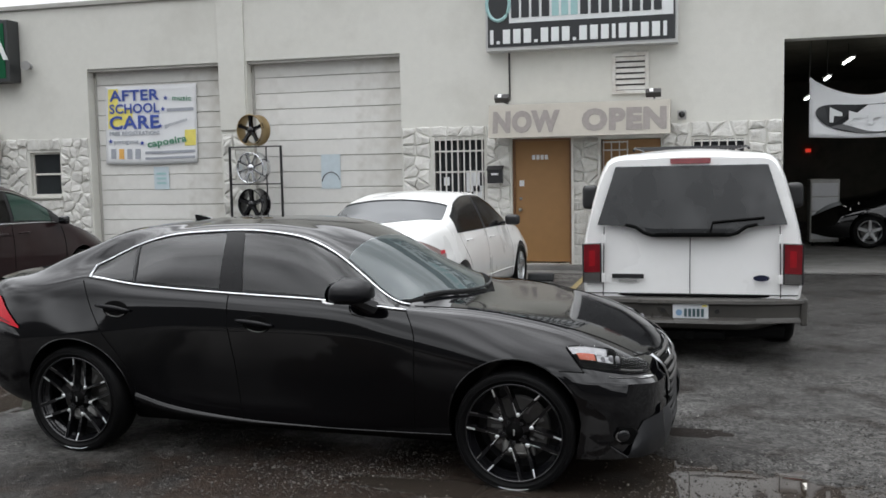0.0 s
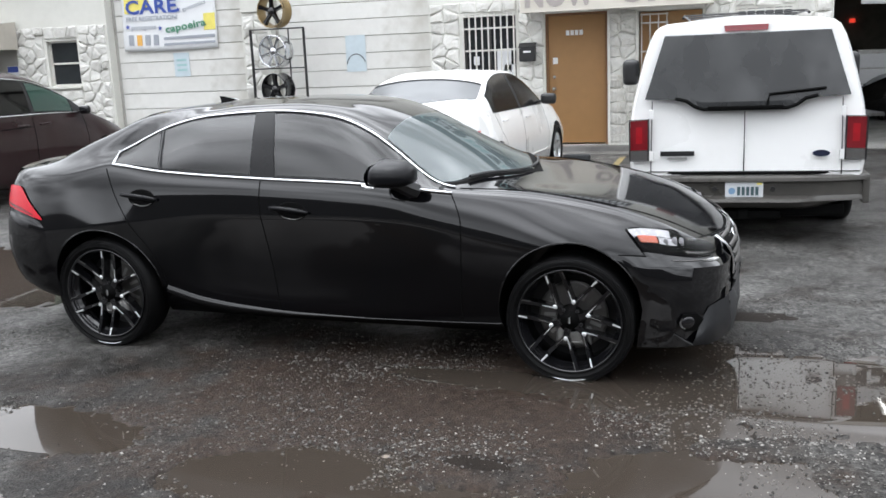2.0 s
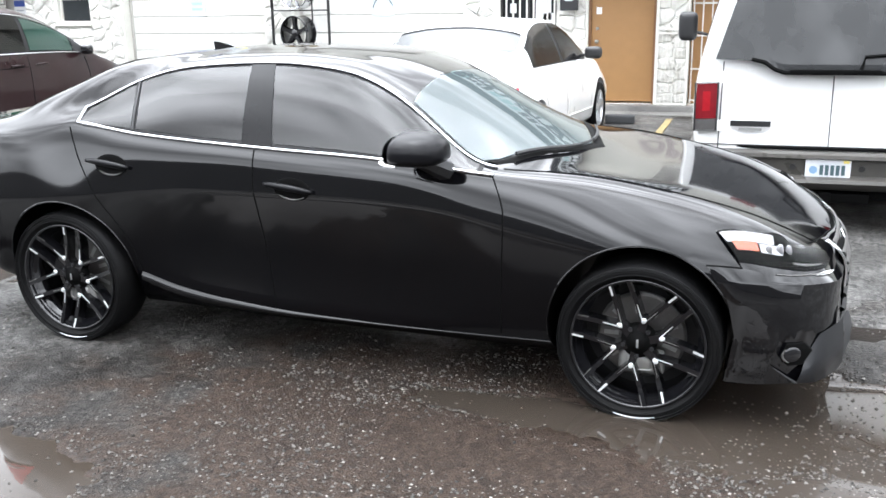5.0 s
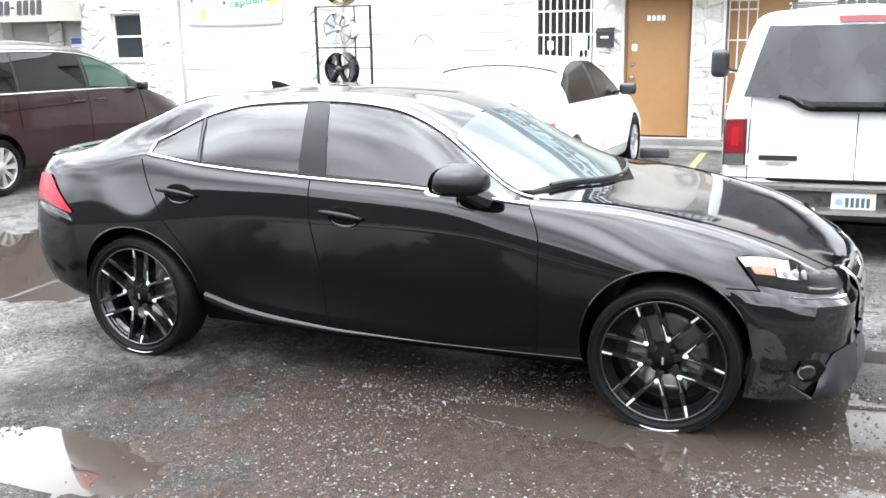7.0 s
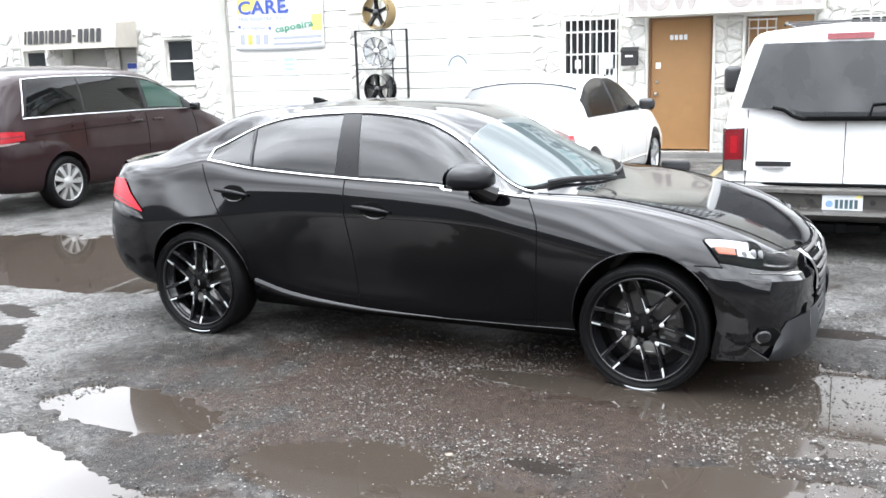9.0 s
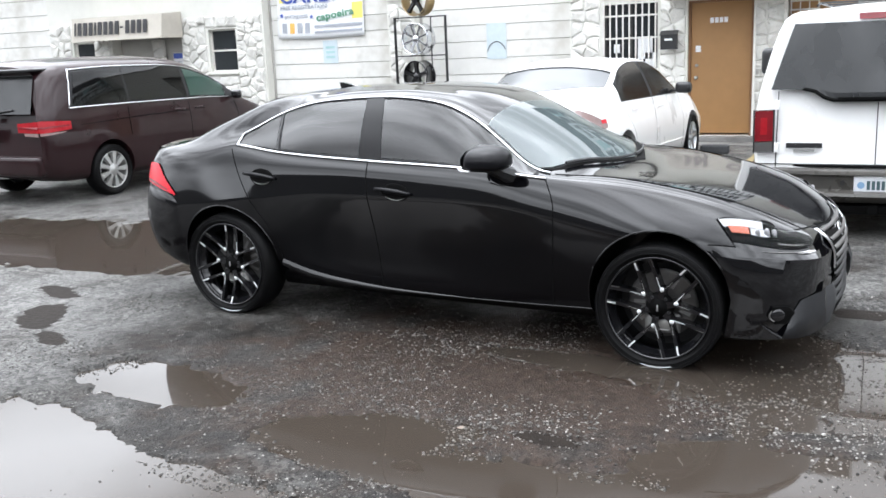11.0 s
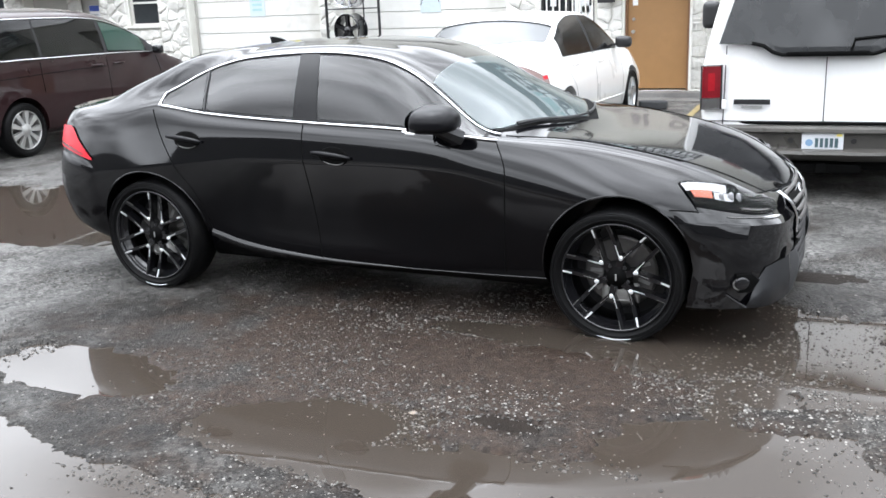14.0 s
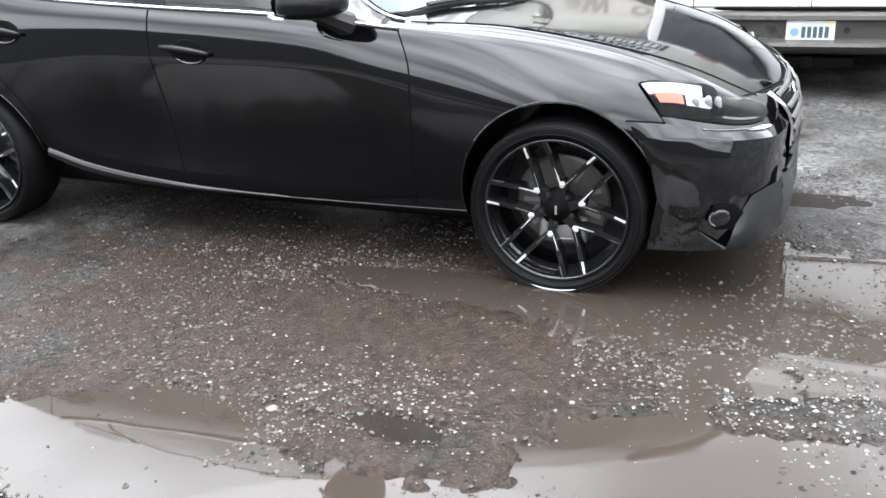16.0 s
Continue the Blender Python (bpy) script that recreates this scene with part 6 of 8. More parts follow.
    # head lamp: dark housing, bright reflector bowl with amber corner, projectors, clear lens, running light below
    foot = spl((1.0, 0.14), (2.0, 0.16), (3.0, 0.14), (3.75, 0.20), (4.15, 0.34))
    brow = spl((1.0, 0.98), (2.0, 0.975), (2.6, 0.96), (3.0, 0.93), (3.75, 0.88), (4.15, 0.60))

    def lamp_patch(u0, u1, w0, w1, off, n=14):
        bm = BM()
        sheet(bm, [[nose_at(u, foot(u) + (brow(u) - foot(u)) * (w0 + (w1 - w0) * w / 12), off) for w in range(13)] for u in np.linspace(u0, u1, n)])
        return bm

    lamp = part("head_lamp", lamp_patch(1.0, 4.15, 0, 1, 0.0042, 60), handle_cup, sedan, "slanted head lamp unit", smooth=True)
    part("reflector", lamp_patch(1.03, 1.92, 0.62, 0.94, 0.005), lamp_grey, lamp, "bright reflector strip along the upper edge", smooth=True)
    part("reflector", lamp_patch(1.62, 2.12, 0.34, 0.60, 0.005), lamp_grey, lamp, "bright reflector bowl", smooth=True)
    part("indicator", lamp_patch(1.14, 1.58, 0.36, 0.64, 0.0065, 6), amber_lens, lamp, "amber indicator", smooth=True)
    part("shroud", lamp_patch(1.60, 2.46, 0.02, 0.32, 0.0062, 10), handle_cup, lamp, smooth=True)
    for u, w, r in ((1.78, 0.42, 0.021), (2.04, 0.47, 0.023), (2.34, 0.52, 0.022)):
        bm = BM()
        c = nose_at(u, foot(u) + (brow(u) - foot(u)) * w, 0.005)
        bmesh.ops.create_uvsphere(bm, u_segments=16, v_segments=10, radius=r, matrix=Matrix.Translation(c) @ Matrix.Diagonal((0.62, 0.30, 1.25, 1)))
        part("projector", bm, lamp_grey, lamp, smooth=True)
    bm = BM()
    sheet(bm, [[nose_at(u, foot(u) + (brow(u) - foot(u)) * w, 0.006) for w in (0.16, 0.22)] for u in np.linspace(2.45, 3.6, 12)])
    part("bezel", bm, brake_steel, lamp)
    part("lens", lamp_patch(1.0, 4.15, 0, 1, 0.011, 60), lamp_glass, lamp, smooth=True)
    bm = BM()
    tube(bm, [nose_at(u, 0.02 + 0.02 * (u - 2.0), 0.004) for u in np.linspace(1.95, 3.7, 16)], lambda t: 0.002 + 0.0015 * t, 6)
    strip = part("running_light", bm, brake_steel, sedan, "thin running light under the head lamp", smooth=True)
    bm = BM()
    sheet(bm, [[nose_at(u, 0.015 + h * w, 0.006) for w in (0, 0.5, 1)] for u, h in ((3.2, 0.03), (3.5, 0.07), (3.75, 0.09), (3.95, 0.06), (4.08, 0.02))])
    part("running_light_tip", bm, clear_lens, strip, "bright hooked tip", smooth=True)
    # fog lamp in a dark pocket, angular blade and the fin that turns round to the front
    flip = lambda x, y, z: Vector((x, -side * y, z))
    bm = BM()
    slab(bm, [flip(1.945, -0.856, 0.300), flip(1.965, -0.853, 0.352), flip(2.03, -0.808, 0.352), flip(2.062, -0.790, 0.318), flip(2.030, -0.806, 0.262), flip(1.975, -0.842, 0.262)], (0, -side * 0.02, 0))
    pocket = part("fog_pocket", bm, handle_cup, bumper, "dark fog lamp pocket")
    bm = BM()
    bmesh.ops.create_uvsphere(bm, u_segments=18, v_segments=12, radius=0.036, matrix=Matrix.Translation(flip(1.990, -0.846, 0.312)) @ pose(0, 0, 0, 0, 0, -side * 28) @ Matrix.Diagonal((1.0, 0.22, 0.85, 1)))
    fog = part("fog_lamp", bm, black_gloss, bumper, "round fog lamp", smooth=True)
    bm = BM()
    tube(bm, [flip(1.988 - 0.034 * math.cos(a), -0.852 - 0.014 * math.cos(a), 0.312 - 0.031 * math.sin(a)) for a in np.linspace(-0.9, 1.3, 12)], lambda t: 0.001 + 0.0035 * math.sin(math.pi * t), 5)
    part("fog_ring", bm, brake_steel, fog, "bright edge of the fog lamp")
    bm = BM()
    up = [(2.036, -0.795, 0.268), (2.050, -0.782, 0.312), (2.085, -0.752, 0.374), (2.122, -0.695, 0.386), (2.162, -0.615, 0.392), (2.174, -0.588, 0.408)]
    low = [(2.010, -0.850, 0.196), (2.045, -0.826, 0.192), (2.080, -0.800, 0.190), (2.120, -0.745, 0.192), (2.165, -0.655, 0.200), (2.186, -0.600, 0.214)]
    sheet(bm, [[flip(*a), flip(*a).lerp(flip(*b), 0.5) + Vector((0.004, side * 0.004, 0)), flip(*b), flip(b[0] - 0.02, b[1] + 0.03, b[2] - 0.012)] for a, b in zip(up, low)])
    blade = part("bumper_blade", bm, blade_grey, bumper, "dark grey angular bumper blade", smooth=True)
    bm = BM()
    sheet(bm, [[flip(*a), flip(*b), flip(*c)] for a, b, c in (((2.176, -0.584, 0.410), (2.196, -0.50, 0.408), (2.194, -0.42, 0.400)), ((2.184, -0.586, 0.35), (2.216, -0.50, 0.345), (2.215, -0.40, 0.345)), ((2.186, -0.590, 0.27), (2.214, -0.50, 0.275), (2.214, -0.40, 0.280)), ((2.184, -0.590, 0.208), (2.196, -0.50, 0.205), (2.196, -0.40, 0.205)))])
    part("blade_fin", bm, fin_grey, blade, "paler fin facing forward", smooth=True)
    bm = BM()
    tube(bm, [flip(1.924, -0.868, 0.258), flip(1.97, -0.862, 0.226), flip(2.012, -0.850, 0.198)], lambda t: 0.002 + 0.004 * t, 6)
    part("blade_edge", bm, blade_grey, blade)
    # tail lamp
    tx = np.linspace(-2.27, -1.86, 18)
    tlo = spl((-2.27, 0.858), (-2.18, 0.842), (-2.06, 0.820), (-1.96, 0.798), (-1.86, 0.778))
    thi = spl((-2.27, 0.950), (-2.20, 0.972), (-2.09, 0.975), (-1.98, 0.884), (-1.86, 0.788))
    bm = BM()
    lx.patch(bm, tx, lambda x: lx.v_of(x, tlo(x), 2, 5), lambda x: lx.v_of(x, thi(x), 2, 5), 0.008, side, 6)
    tl = part("tail_lamp", bm, red_lens, sedan, "red tail lamp", smooth=True)
    bm = BM()
    lx.patch(bm, np.linspace(-2.25, -1.94, 12), lambda x: lx.v_of(x, tlo(x) + 0.010, 2, 5), lambda x: lx.v_of(x, tlo(x) + 0.10 * (thi(x) - tlo(x)) + 0.014, 2, 5), 0.010, side, 2)
    part("light_guide", bm, suv_lens, tl, "darker lower band", smooth=True)
    bm = BM()
    lx.patch(bm, np.linspace(-2.34, -2.27, 5), lambda x: lx.v_of(x, 0.44, 2, 5), lambda x: lx.v_of(x, 0.52, 2, 5), 0.006, side, 4)
    part("reflector", bm, red_lens, sedan, "small red rear reflector", smooth=True)
for side in (-1, 1):
    brim = spl((-2.357, 0.80), (-2.2, 0.795), (-2.0, 0.772), (-1.90, 0.752), (-1.84, 0.70))
    bm = BM()
    rows = []
    for x in np.linspace(-2.352, -1.845, 26):
        top, foot_z = brim(x), LX["sill"](x) - 0.02
        h = min(1.0, (-1.844 - x) / 0.06)
        rows.append([lx.lift(x, lx.v_of(x, top + 0.020, 1.3, 5), 0.0, side), lx.lift(x, lx.v_of(x, top + 0.004, 1.3, 5), 0.004 * h, side)]
                    + [lx.lift(x, lx.v_of(x, top + (foot_z - top) * t, 1.3, 5), 0.006 * h, side) for t in (0.03, 0.1, 0.25, 0.45, 0.65, 0.85, 1.0)]
                    + [lx.lift(x, lx.v_of(x, foot_z - 0.015, 1.1, 5), 0.0, side)])
    sheet(bm, rows)
    part("rear_bumper", bm, film_muted_paint, sedan, "black rear bumper with a ledge under the tail lamp", smooth=True).data.set_sharp_from_angle(angle=0.6)
bm = BM()
rows = []
for y in np.linspace(-0.64, 0.64, 31):
    k = (abs(y) / 0.64) ** 3
    x, z = -2.30 + 0.10 * k, 1.072 - 0.018 * k
    rows.append([Vector((x + 0.17, y, z - 0.004 + 0.012)), Vector((x + 0.06, y, z + 0.012)), Vector((x, y, z + 0.018)), Vector((x - 0.012, y, z + 0.010)), Vector((x + 0.004, y, z - 0.05))])
sheet(bm, rows)
part("boot_lip", bm, black_paint, sedan, "raised lip along the boot lid", smooth=True)

# windscreen and rear screen: under the glass a pale sheet painted for mirrored sky, a dark one for the unlit cabin
for name, a, b, edge in (("windscreen", 0.325, 1.0, 1), ("rear_window", -1.70, -1.09, -1)):
    bm_l, bm = BM(), BM()
    for side in (-1, 1):
        rows = []
        for k in range(15):
            t = k / 14
            row = []
            for j in range(13):
                v = 5.12 + 1.88 * j / 12 if edge > 0 else 6.22 + 0.78 * j / 12
                u = (j / 12) ** 0.7
                x0, x1 = ((0.315 + 0.03 * (1 - u)), 0.70 + 0.32 * u) if edge > 0 else (-1.76 - 0.14 * u, -1.24 - 0.04 * u)
                row.append((x0 + (x1 - x0) * t, v))
            rows.append(row)
        sheet(bm, [[lx.lift(x, v, 0.005, side) for x, v in row] for row in rows])
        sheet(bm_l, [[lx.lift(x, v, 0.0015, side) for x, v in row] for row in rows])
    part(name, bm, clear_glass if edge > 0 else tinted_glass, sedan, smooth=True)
    part(name + "_lining", bm_l, pale_lining if edge > 0 else cabin_dark, sedan, smooth=True)
# dark cowl at the foot of the windscreen
bm = BM()
for side in (-1, 1):
    sheet(bm, [[lx.lift(0.70 + 0.32 * (j / 12) ** 0.7 + 0.010 + 0.055 * k / 3, 5.12 + 1.88 * j / 12, 0.007 if 0 < k < 3 else 0.001, side) for j in range(13)] for k in range(4)])
part("cowl", bm, handle_cup, sedan, smooth=True)
# shark fin, wipers, bonnet creases
bm = BM()
slab(bm, [(-1.07, 0.014, 1.415), (-0.93, 0.014, 1.430), (-0.98, 0.008, 1.446), (-1.05, 0.004, 1.462), (-1.075, 0.004, 1.462)], (0, -0.026, 0))
part("antenna_fin", bm, black_gloss, sedan)
for y0, y1 in ((-0.62, 0.02), (-0.02, 0.36)):
    bm = BM()
    pts = []
    for k in range(11):
        t = k / 10
        y = y0 + (y1 - y0) * t
        x = 1.0 - 0.26 * (abs(y) / 0.7) ** 2 + 0.02
        v = 7 - abs(y) / 0.74 * 1.9
        pts.append(lx.lift(x, max(5.05, v), 0.022, -1 if y < 0 else 1))
    tube(bm, pts, lambda t: 0.010 - 0.004 * t, 6)
    part("wiper", bm, dark_trim, sedan)
for side in (-1, 1):
    bm = BM()
    tube(bm, [lx.lift(x, 5.02 + 0.10 * (x - 0.8), 0.0, side) for x in np.linspace(0.80, 2.12, 30)], 0.0032, 5)
    part("bonnet_gap", bm, handle_cup, sedan)
# hourglass grille: dark back, slats and two chrome edges that narrow downwards
grille_x = spl((0.18, 2.205), (0.40, 2.198), (0.50, 2.200), (0.57, 2.192), (0.62, 2.168), (0.672, 2.112))
grille_w = spl((0.18, 0.42), (0.30, 0.37), (0.42, 0.28), (0.50, 0.285), (0.58, 0.335), (0.672, 0.395))
bow = lambda y, z: grille_x(z) - 0.20 * y * y
bm = BM()
sheet(bm, [[Vector((bow(y, z) + 0.004, y, z)) for y in np.linspace(-grille_w(z), grille_w(z), 15)] for z in np.linspace(0.20, 0.665, 16)])
grille_p = part("grille", bm, handle_cup, sedan, "dark hourglass grille", smooth=True)
for k in range(9):
    bm = BM()
    z = 0.245 + 0.05 * k
    half = grille_w(z) - 0.012
    sheet(bm, [[Vector((bow(y, z) + dx, y, z + dz)) for y in np.linspace(-half, half, 11)] for dx, dz in ((0.002, 0.016), (0.016, 0.008), (0.018, 0.0), (0.003, -0.010))])
    part("grille_bar", bm, brake_steel if k > 4 else dark_trim, grille_p, smooth=True)
for side in (-1, 1):
    bm = BM()
    rows = []
    for k in range(16):
        z = 0.44 + 0.228 * k / 15
        wide = 0.006 + 0.030 * (k / 15) ** 2.2
        y = grille_w(z)
        rows.append([Vector((bow(y - d * wide, z) + h, side * (y + 0.012 - d * wide), z + 0.25 * d * wide)) for d, h in ((0, 0.002), (0.3, 0.011), (0.75, 0.011), (1.0, 0.002))])
    sheet(bm, rows)
    part("grille_frame", bm, chrome, grille_p, "chrome grille edge", smooth=True)
bm = BM()
bmesh.ops.create_uvsphere(bm, u_segments=20, v_segments=10, radius=0.055, matrix=Matrix.Translation((2.185, 0, 0.60)) @ pose(0, 0, 0, 0, -25, 0) @ Matrix.Diagonal((0.18, 1.25, 0.8, 1)))
part("emblem", bm, chrome, grille_p, "chrome oval emblem", smooth=True)


def simple_guides(C, inset=0.12, sill_in=0.03):
    def g(x):
        f = {k: c(x) for k, c in C.items()}
        return [(0, f["bottom"]), (f["w_mid"] - inset, f["bottom"]), (f["w_mid"] - sill_in, f["sill"]), (f["w_mid"], f["mid_z"]), (f["w_belt"], f["belt"]),
                (f["w_rail"], f["rail"]), (f["w_rail"] * 0.6, f["rail"] + (f["top"] - f["rail"]) * 0.75), (0, f["top"])]
    return g


def handle(car, sh, x, z, side, material):
    bm = BM()
    tube(bm, [sh.lift(x + s, sh.v_of(x + s, z, 2.5, 4.2), 0.008 + 0.018 * (1 - (s / 0.1) ** 2), side) for s in np.linspace(-0.1, 0.1, 9)], 0.011, 7)
    part("door_handle", bm, material, car, smooth=True)


def gap(car, sh, pairs, side, r=0.004):
    bm = BM()
    sh.line(bm, blend_xz(pairs), r, 0.0, side, 5)
    part("panel_gap", bm, handle_cup, car)


def mirror(car, x, y, z, side, size, material):
    bm = BM()
    box(bm, x - size[0] / 2, x + size[0] / 2, side * y - size[1] / 2, side * y + size[1] / 2, z - size[2] / 2, z + size[2] / 2, min(size) * 0.47, seg=5)
    m = part("door_mirror", bm, material, car, smooth=True)
    bm = BM()
    tube(bm, [(x, side * (y - size[1] / 2 + 0.02), z - size[2] * 0.2), (x + 0.03, side * (y - size[1] / 2 - 0.12), z - size[2] * 0.3)], 0.018, 6)
    part("mirror_arm", bm, dark_trim, m)
    return m


# -- white sedan, nose to the wall --
SD = curve_set(
    bottom=((-2.42, 0.36), (-2.0, 0.25), (0, 0.20), (2.0, 0.20), (2.40, 0.26)),
    sill=((-2.42, 0.46), (-1.9, 0.34), (0, 0.27), (2.0, 0.27), (2.40, 0.34)),
    mid_z=((-2.42, 0.66), (-1.4, 0.70), (0, 0.62), (1.4, 0.62), (2.40, 0.48)),
    belt=((-2.42, 0.90), (-2.35, 0.99), (-2.0, 1.045), (-1.6, 1.03), (-1.35, 0.995), (0.0, 0.965), (0.85, 0.955), (1.4, 0.91), (2.0, 0.80), (2.40, 0.60)),
    rail=((-2.42, 0.93), (-2.35, 1.03), (-2.0, 1.10), (-1.55, 1.13), (-1.34, 1.205), (-1.05, 1.34), (-0.5, 1.415), (0.0, 1.40), (0.35, 1.31), (0.9, 1.03), (1.4, 0.955), (2.0, 0.83), (2.40, 0.62)),
    top=((-2.42, 0.96), (-2.35, 1.06), (-2.2, 1.105), (-1.88, 1.13), (-1.5, 1.275), (-1.05, 1.425), (-0.5, 1.475), (0.0, 1.46), (0.4, 1.40), (1.15, 1.06), (1.6, 0.98), (2.1, 0.86), (2.40, 0.66)),
    w_mid=((-2.42, 0.66), (-2.36, 0.76), (-2.2, 0.84), (-1.8, 0.885), (-1.4, 0.898), (0, 0.895), (1.4, 0.898), (1.9, 0.86), (2.2, 0.76), (2.40, 0.5)),
    w_belt=((-2.42, 0.60), (-2.35, 0.68), (-2.1, 0.76), (-1.6, 0.80), (-1.2, 0.82), (0.0, 0.835), (0.9, 0.81), (1.5, 0.79), (2.1, 0.66), (2.40, 0.42)),
    w_rail=((-2.42, 0.50), (-2.35, 0.57), (-2.0, 0.67), (-1.55, 0.72), (-1.28, 0.70), (-1.0, 0.65), (-0.5, 0.61), (0.0, 0.61), (0.35, 0.66), (0.9, 0.77), (1.5, 0.69), (2.1, 0.56), (2.40, 0.34)),
)
ws = thing("white_sedan", "white four-door sedan with dark windows parked nose to the wall", "car", pose(-2.19, 10.62, 0, 0, 0, 86.4))
sd = Shell(-2.42, 2.40, simple_guides(SD))
b = part("body", sd.solid(dense(-2.42, 2.40, 0.07, -2.405, -2.38, -2.36, 2.38, 2.35), 5), white_paint, ws, smooth=True)
arches(b, ((1.39, 0.34), (-1.39, 0.34)), 0.365, 0.52)
b.data.shade_smooth()
b.data.set_sharp_from_angle(angle=0.75)
for x in (1.39, -1.39):
    for side in (-1, 1):
        wheel(ws, x, side, 0.89, 0.325, 0.225, 0.21, "five")
for side in (-1, 1):
    bm = BM()
    sd.patch(bm, np.linspace(-1.36, 0.84, 42), 4.05, 4.99, 0.002, side)
    part("window_surround", bm, cabin_dark, ws, smooth=True)
    for a, c in ((-1.34, -0.32), (-0.24, 0.82)):
        bm = BM()
        sd.patch(bm, np.linspace(a, c, 22), 4.08, 4.96, 0.005, side)
        part("side_glass", bm, tint_dark, ws, smooth=True)
    for pairs in ([(-1.28, 1.06), (-1.27, 0.85), (-1.08, 0.62), (-1.0, 0.32)], [(-0.28, 1.04), (-0.28, 0.7), (-0.26, 0.30)], [(0.86, 0.98), (0.90, 0.8), (0.90, 0.30)]):
        gap(ws, sd, pairs, side, 0.0018)
    bm = BM()
    sd.line(bm, [(x, 0.40 - 0.02 * x) for x in np.linspace(-0.95, 0.95, 14)], 0.012, 0.002, side)
    part("side_moulding", bm, white_paint, ws)
    handle(ws, sd, -1.02, 0.90, side, white_paint)
    handle(ws, sd, -0.06, 0.87, side, white_paint)
    mirror(ws, 0.66, 0.955, 1.045, side, (0.13, 0.20, 0.14), dark_trim)
    bm = BM()
    sd.patch(bm, np.linspace(-2.37, -1.93, 14), lambda x: sd.v_of(x, 0.735 + 0.10 * (x + 2.37), 2, 4.4), lambda x: sd.v_of(x, 1.000 - 0.40 * (x + 2.37), 2, 4.6), 0.007, side, 6)
    tl = part("tail_lamp", bm, grey_lens, ws, "pale clear tail lamp with a red edge", smooth=True)
    bm = BM()
    sd.patch(bm, np.linspace(-2.06, -1.945, 5), lambda x: sd.v_of(x, 0.828, 2, 4.4), lambda x: sd.v_of(x, 0.868, 2, 4.4), 0.010, side, 3)
    part("reflector", bm, red_lens, tl, smooth=True)
bm, bl = BM(), BM()
for side in (-1, 1):
    rows = []
    for k in range(11):
        row = []
        for j in range(11):
            u = (j / 10) ** 0.7
            x0, x1 = -1.50 - 0.33 * u, -1.21 - 0.02 * u
            row.append((x0 + (x1 - x0) * k / 10, 5.22 + 1.78 * j / 10))
        rows.append(row)
    sheet(bm, [[sd.lift(x, v, 0.006, side) for x, v in row] for row in rows])
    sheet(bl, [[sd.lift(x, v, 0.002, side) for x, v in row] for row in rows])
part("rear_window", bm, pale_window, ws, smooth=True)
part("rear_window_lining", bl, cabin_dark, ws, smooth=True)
bm = BM()
tube(bm, [sd.lift(-1.205 - 0.02 * (1 - abs(k) / 10) ** 0.7, 7 - 1.78 * abs(k) / 10, 0.006, -1 if k < 0 else 1) for k in range(-10, 11)], 0.014, 6)
part("window_edge", bm, dark_trim, ws)
bm = BM()
for side in (-1, 1):
    sheet(bm, [[sd.lift(0.45 + (0.45 + 0.2 * (j / 8) ** 0.7) * k / 8, 5.15 + 1.85 * j / 8, 0.004, side) for j in range(9)] for k in range(9)])
part("windscreen", bm, window_glass, ws, smooth=True)

# -- maroon minivan --
VN = curve_set(
    bottom=((-2.50, 0.34), (-2.2, 0.27), (0, 0.22), (2.2, 0.22), (2.60, 0.30)),
    sill=((-2.50, 0.44), (-2.2, 0.36), (0, 0.30), (2.2, 0.30), (2.60, 0.40)),
    mid_z=((-2.50, 0.70), (0, 0.72), (1.5, 0.68), (2.60, 0.52)),
    belt=((-2.50, 1.10), (-2.0, 1.105), (0, 1.085), (1.0, 1.07), (1.5, 0.97), (1.9, 0.86), (2.3, 0.74), (2.60, 0.58)),
    rail=((-2.50, 1.52), (-2.3, 1.565), (-2.0, 1.60), (-1.3, 1.625), (-0.5, 1.615), (0.1, 1.57), (0.55, 1.445), (0.95, 1.25), (1.25, 1.085), (1.5, 1.01), (1.9, 0.90), (2.3, 0.78), (2.60, 0.60)),
    top=((-2.50, 1.66), (-2.3, 1.70), (-1.5, 1.74), (-0.5, 1.745), (0.1, 1.71), (0.6, 1.58), (1.2, 1.28), (1.6, 1.07), (2.0, 0.97), (2.3, 0.86), (2.60, 0.64)),
    w_mid=((-2.50, 0.86), (-2.45, 0.90), (-2.3, 0.945), (-1.5, 0.968), (0, 0.97), (1.5, 0.965), (2.0, 0.92), (2.35, 0.80), (2.60, 0.5)),
    w_belt=((-2.50, 0.82), (-2.45, 0.86), (-2.3, 0.91), (-1.5, 0.935), (0, 0.94), (1.0, 0.92), (1.6, 0.86), (2.1, 0.74), (2.60, 0.42)),
    w_rail=((-2.50, 0.66), (-2.4, 0.71), (-2.2, 0.755), (-1.3, 0.785), (-0.5, 0.785), (0.1, 0.775), (0.55, 0.79), (0.95, 0.83), (1.25, 0.865), (1.6, 0.76), (2.1, 0.62), (2.60, 0.34)),
)


def van_lean(p):
    k = max(0.0, min(1.0, (-2.0 - p.x) / 0.5))
    return Vector((p.x + k * (0.24 * max(0, p.z - 1.05) / 0.6 + 0.10 * max(0, 0.62 - p.z)), p.y, p.z))


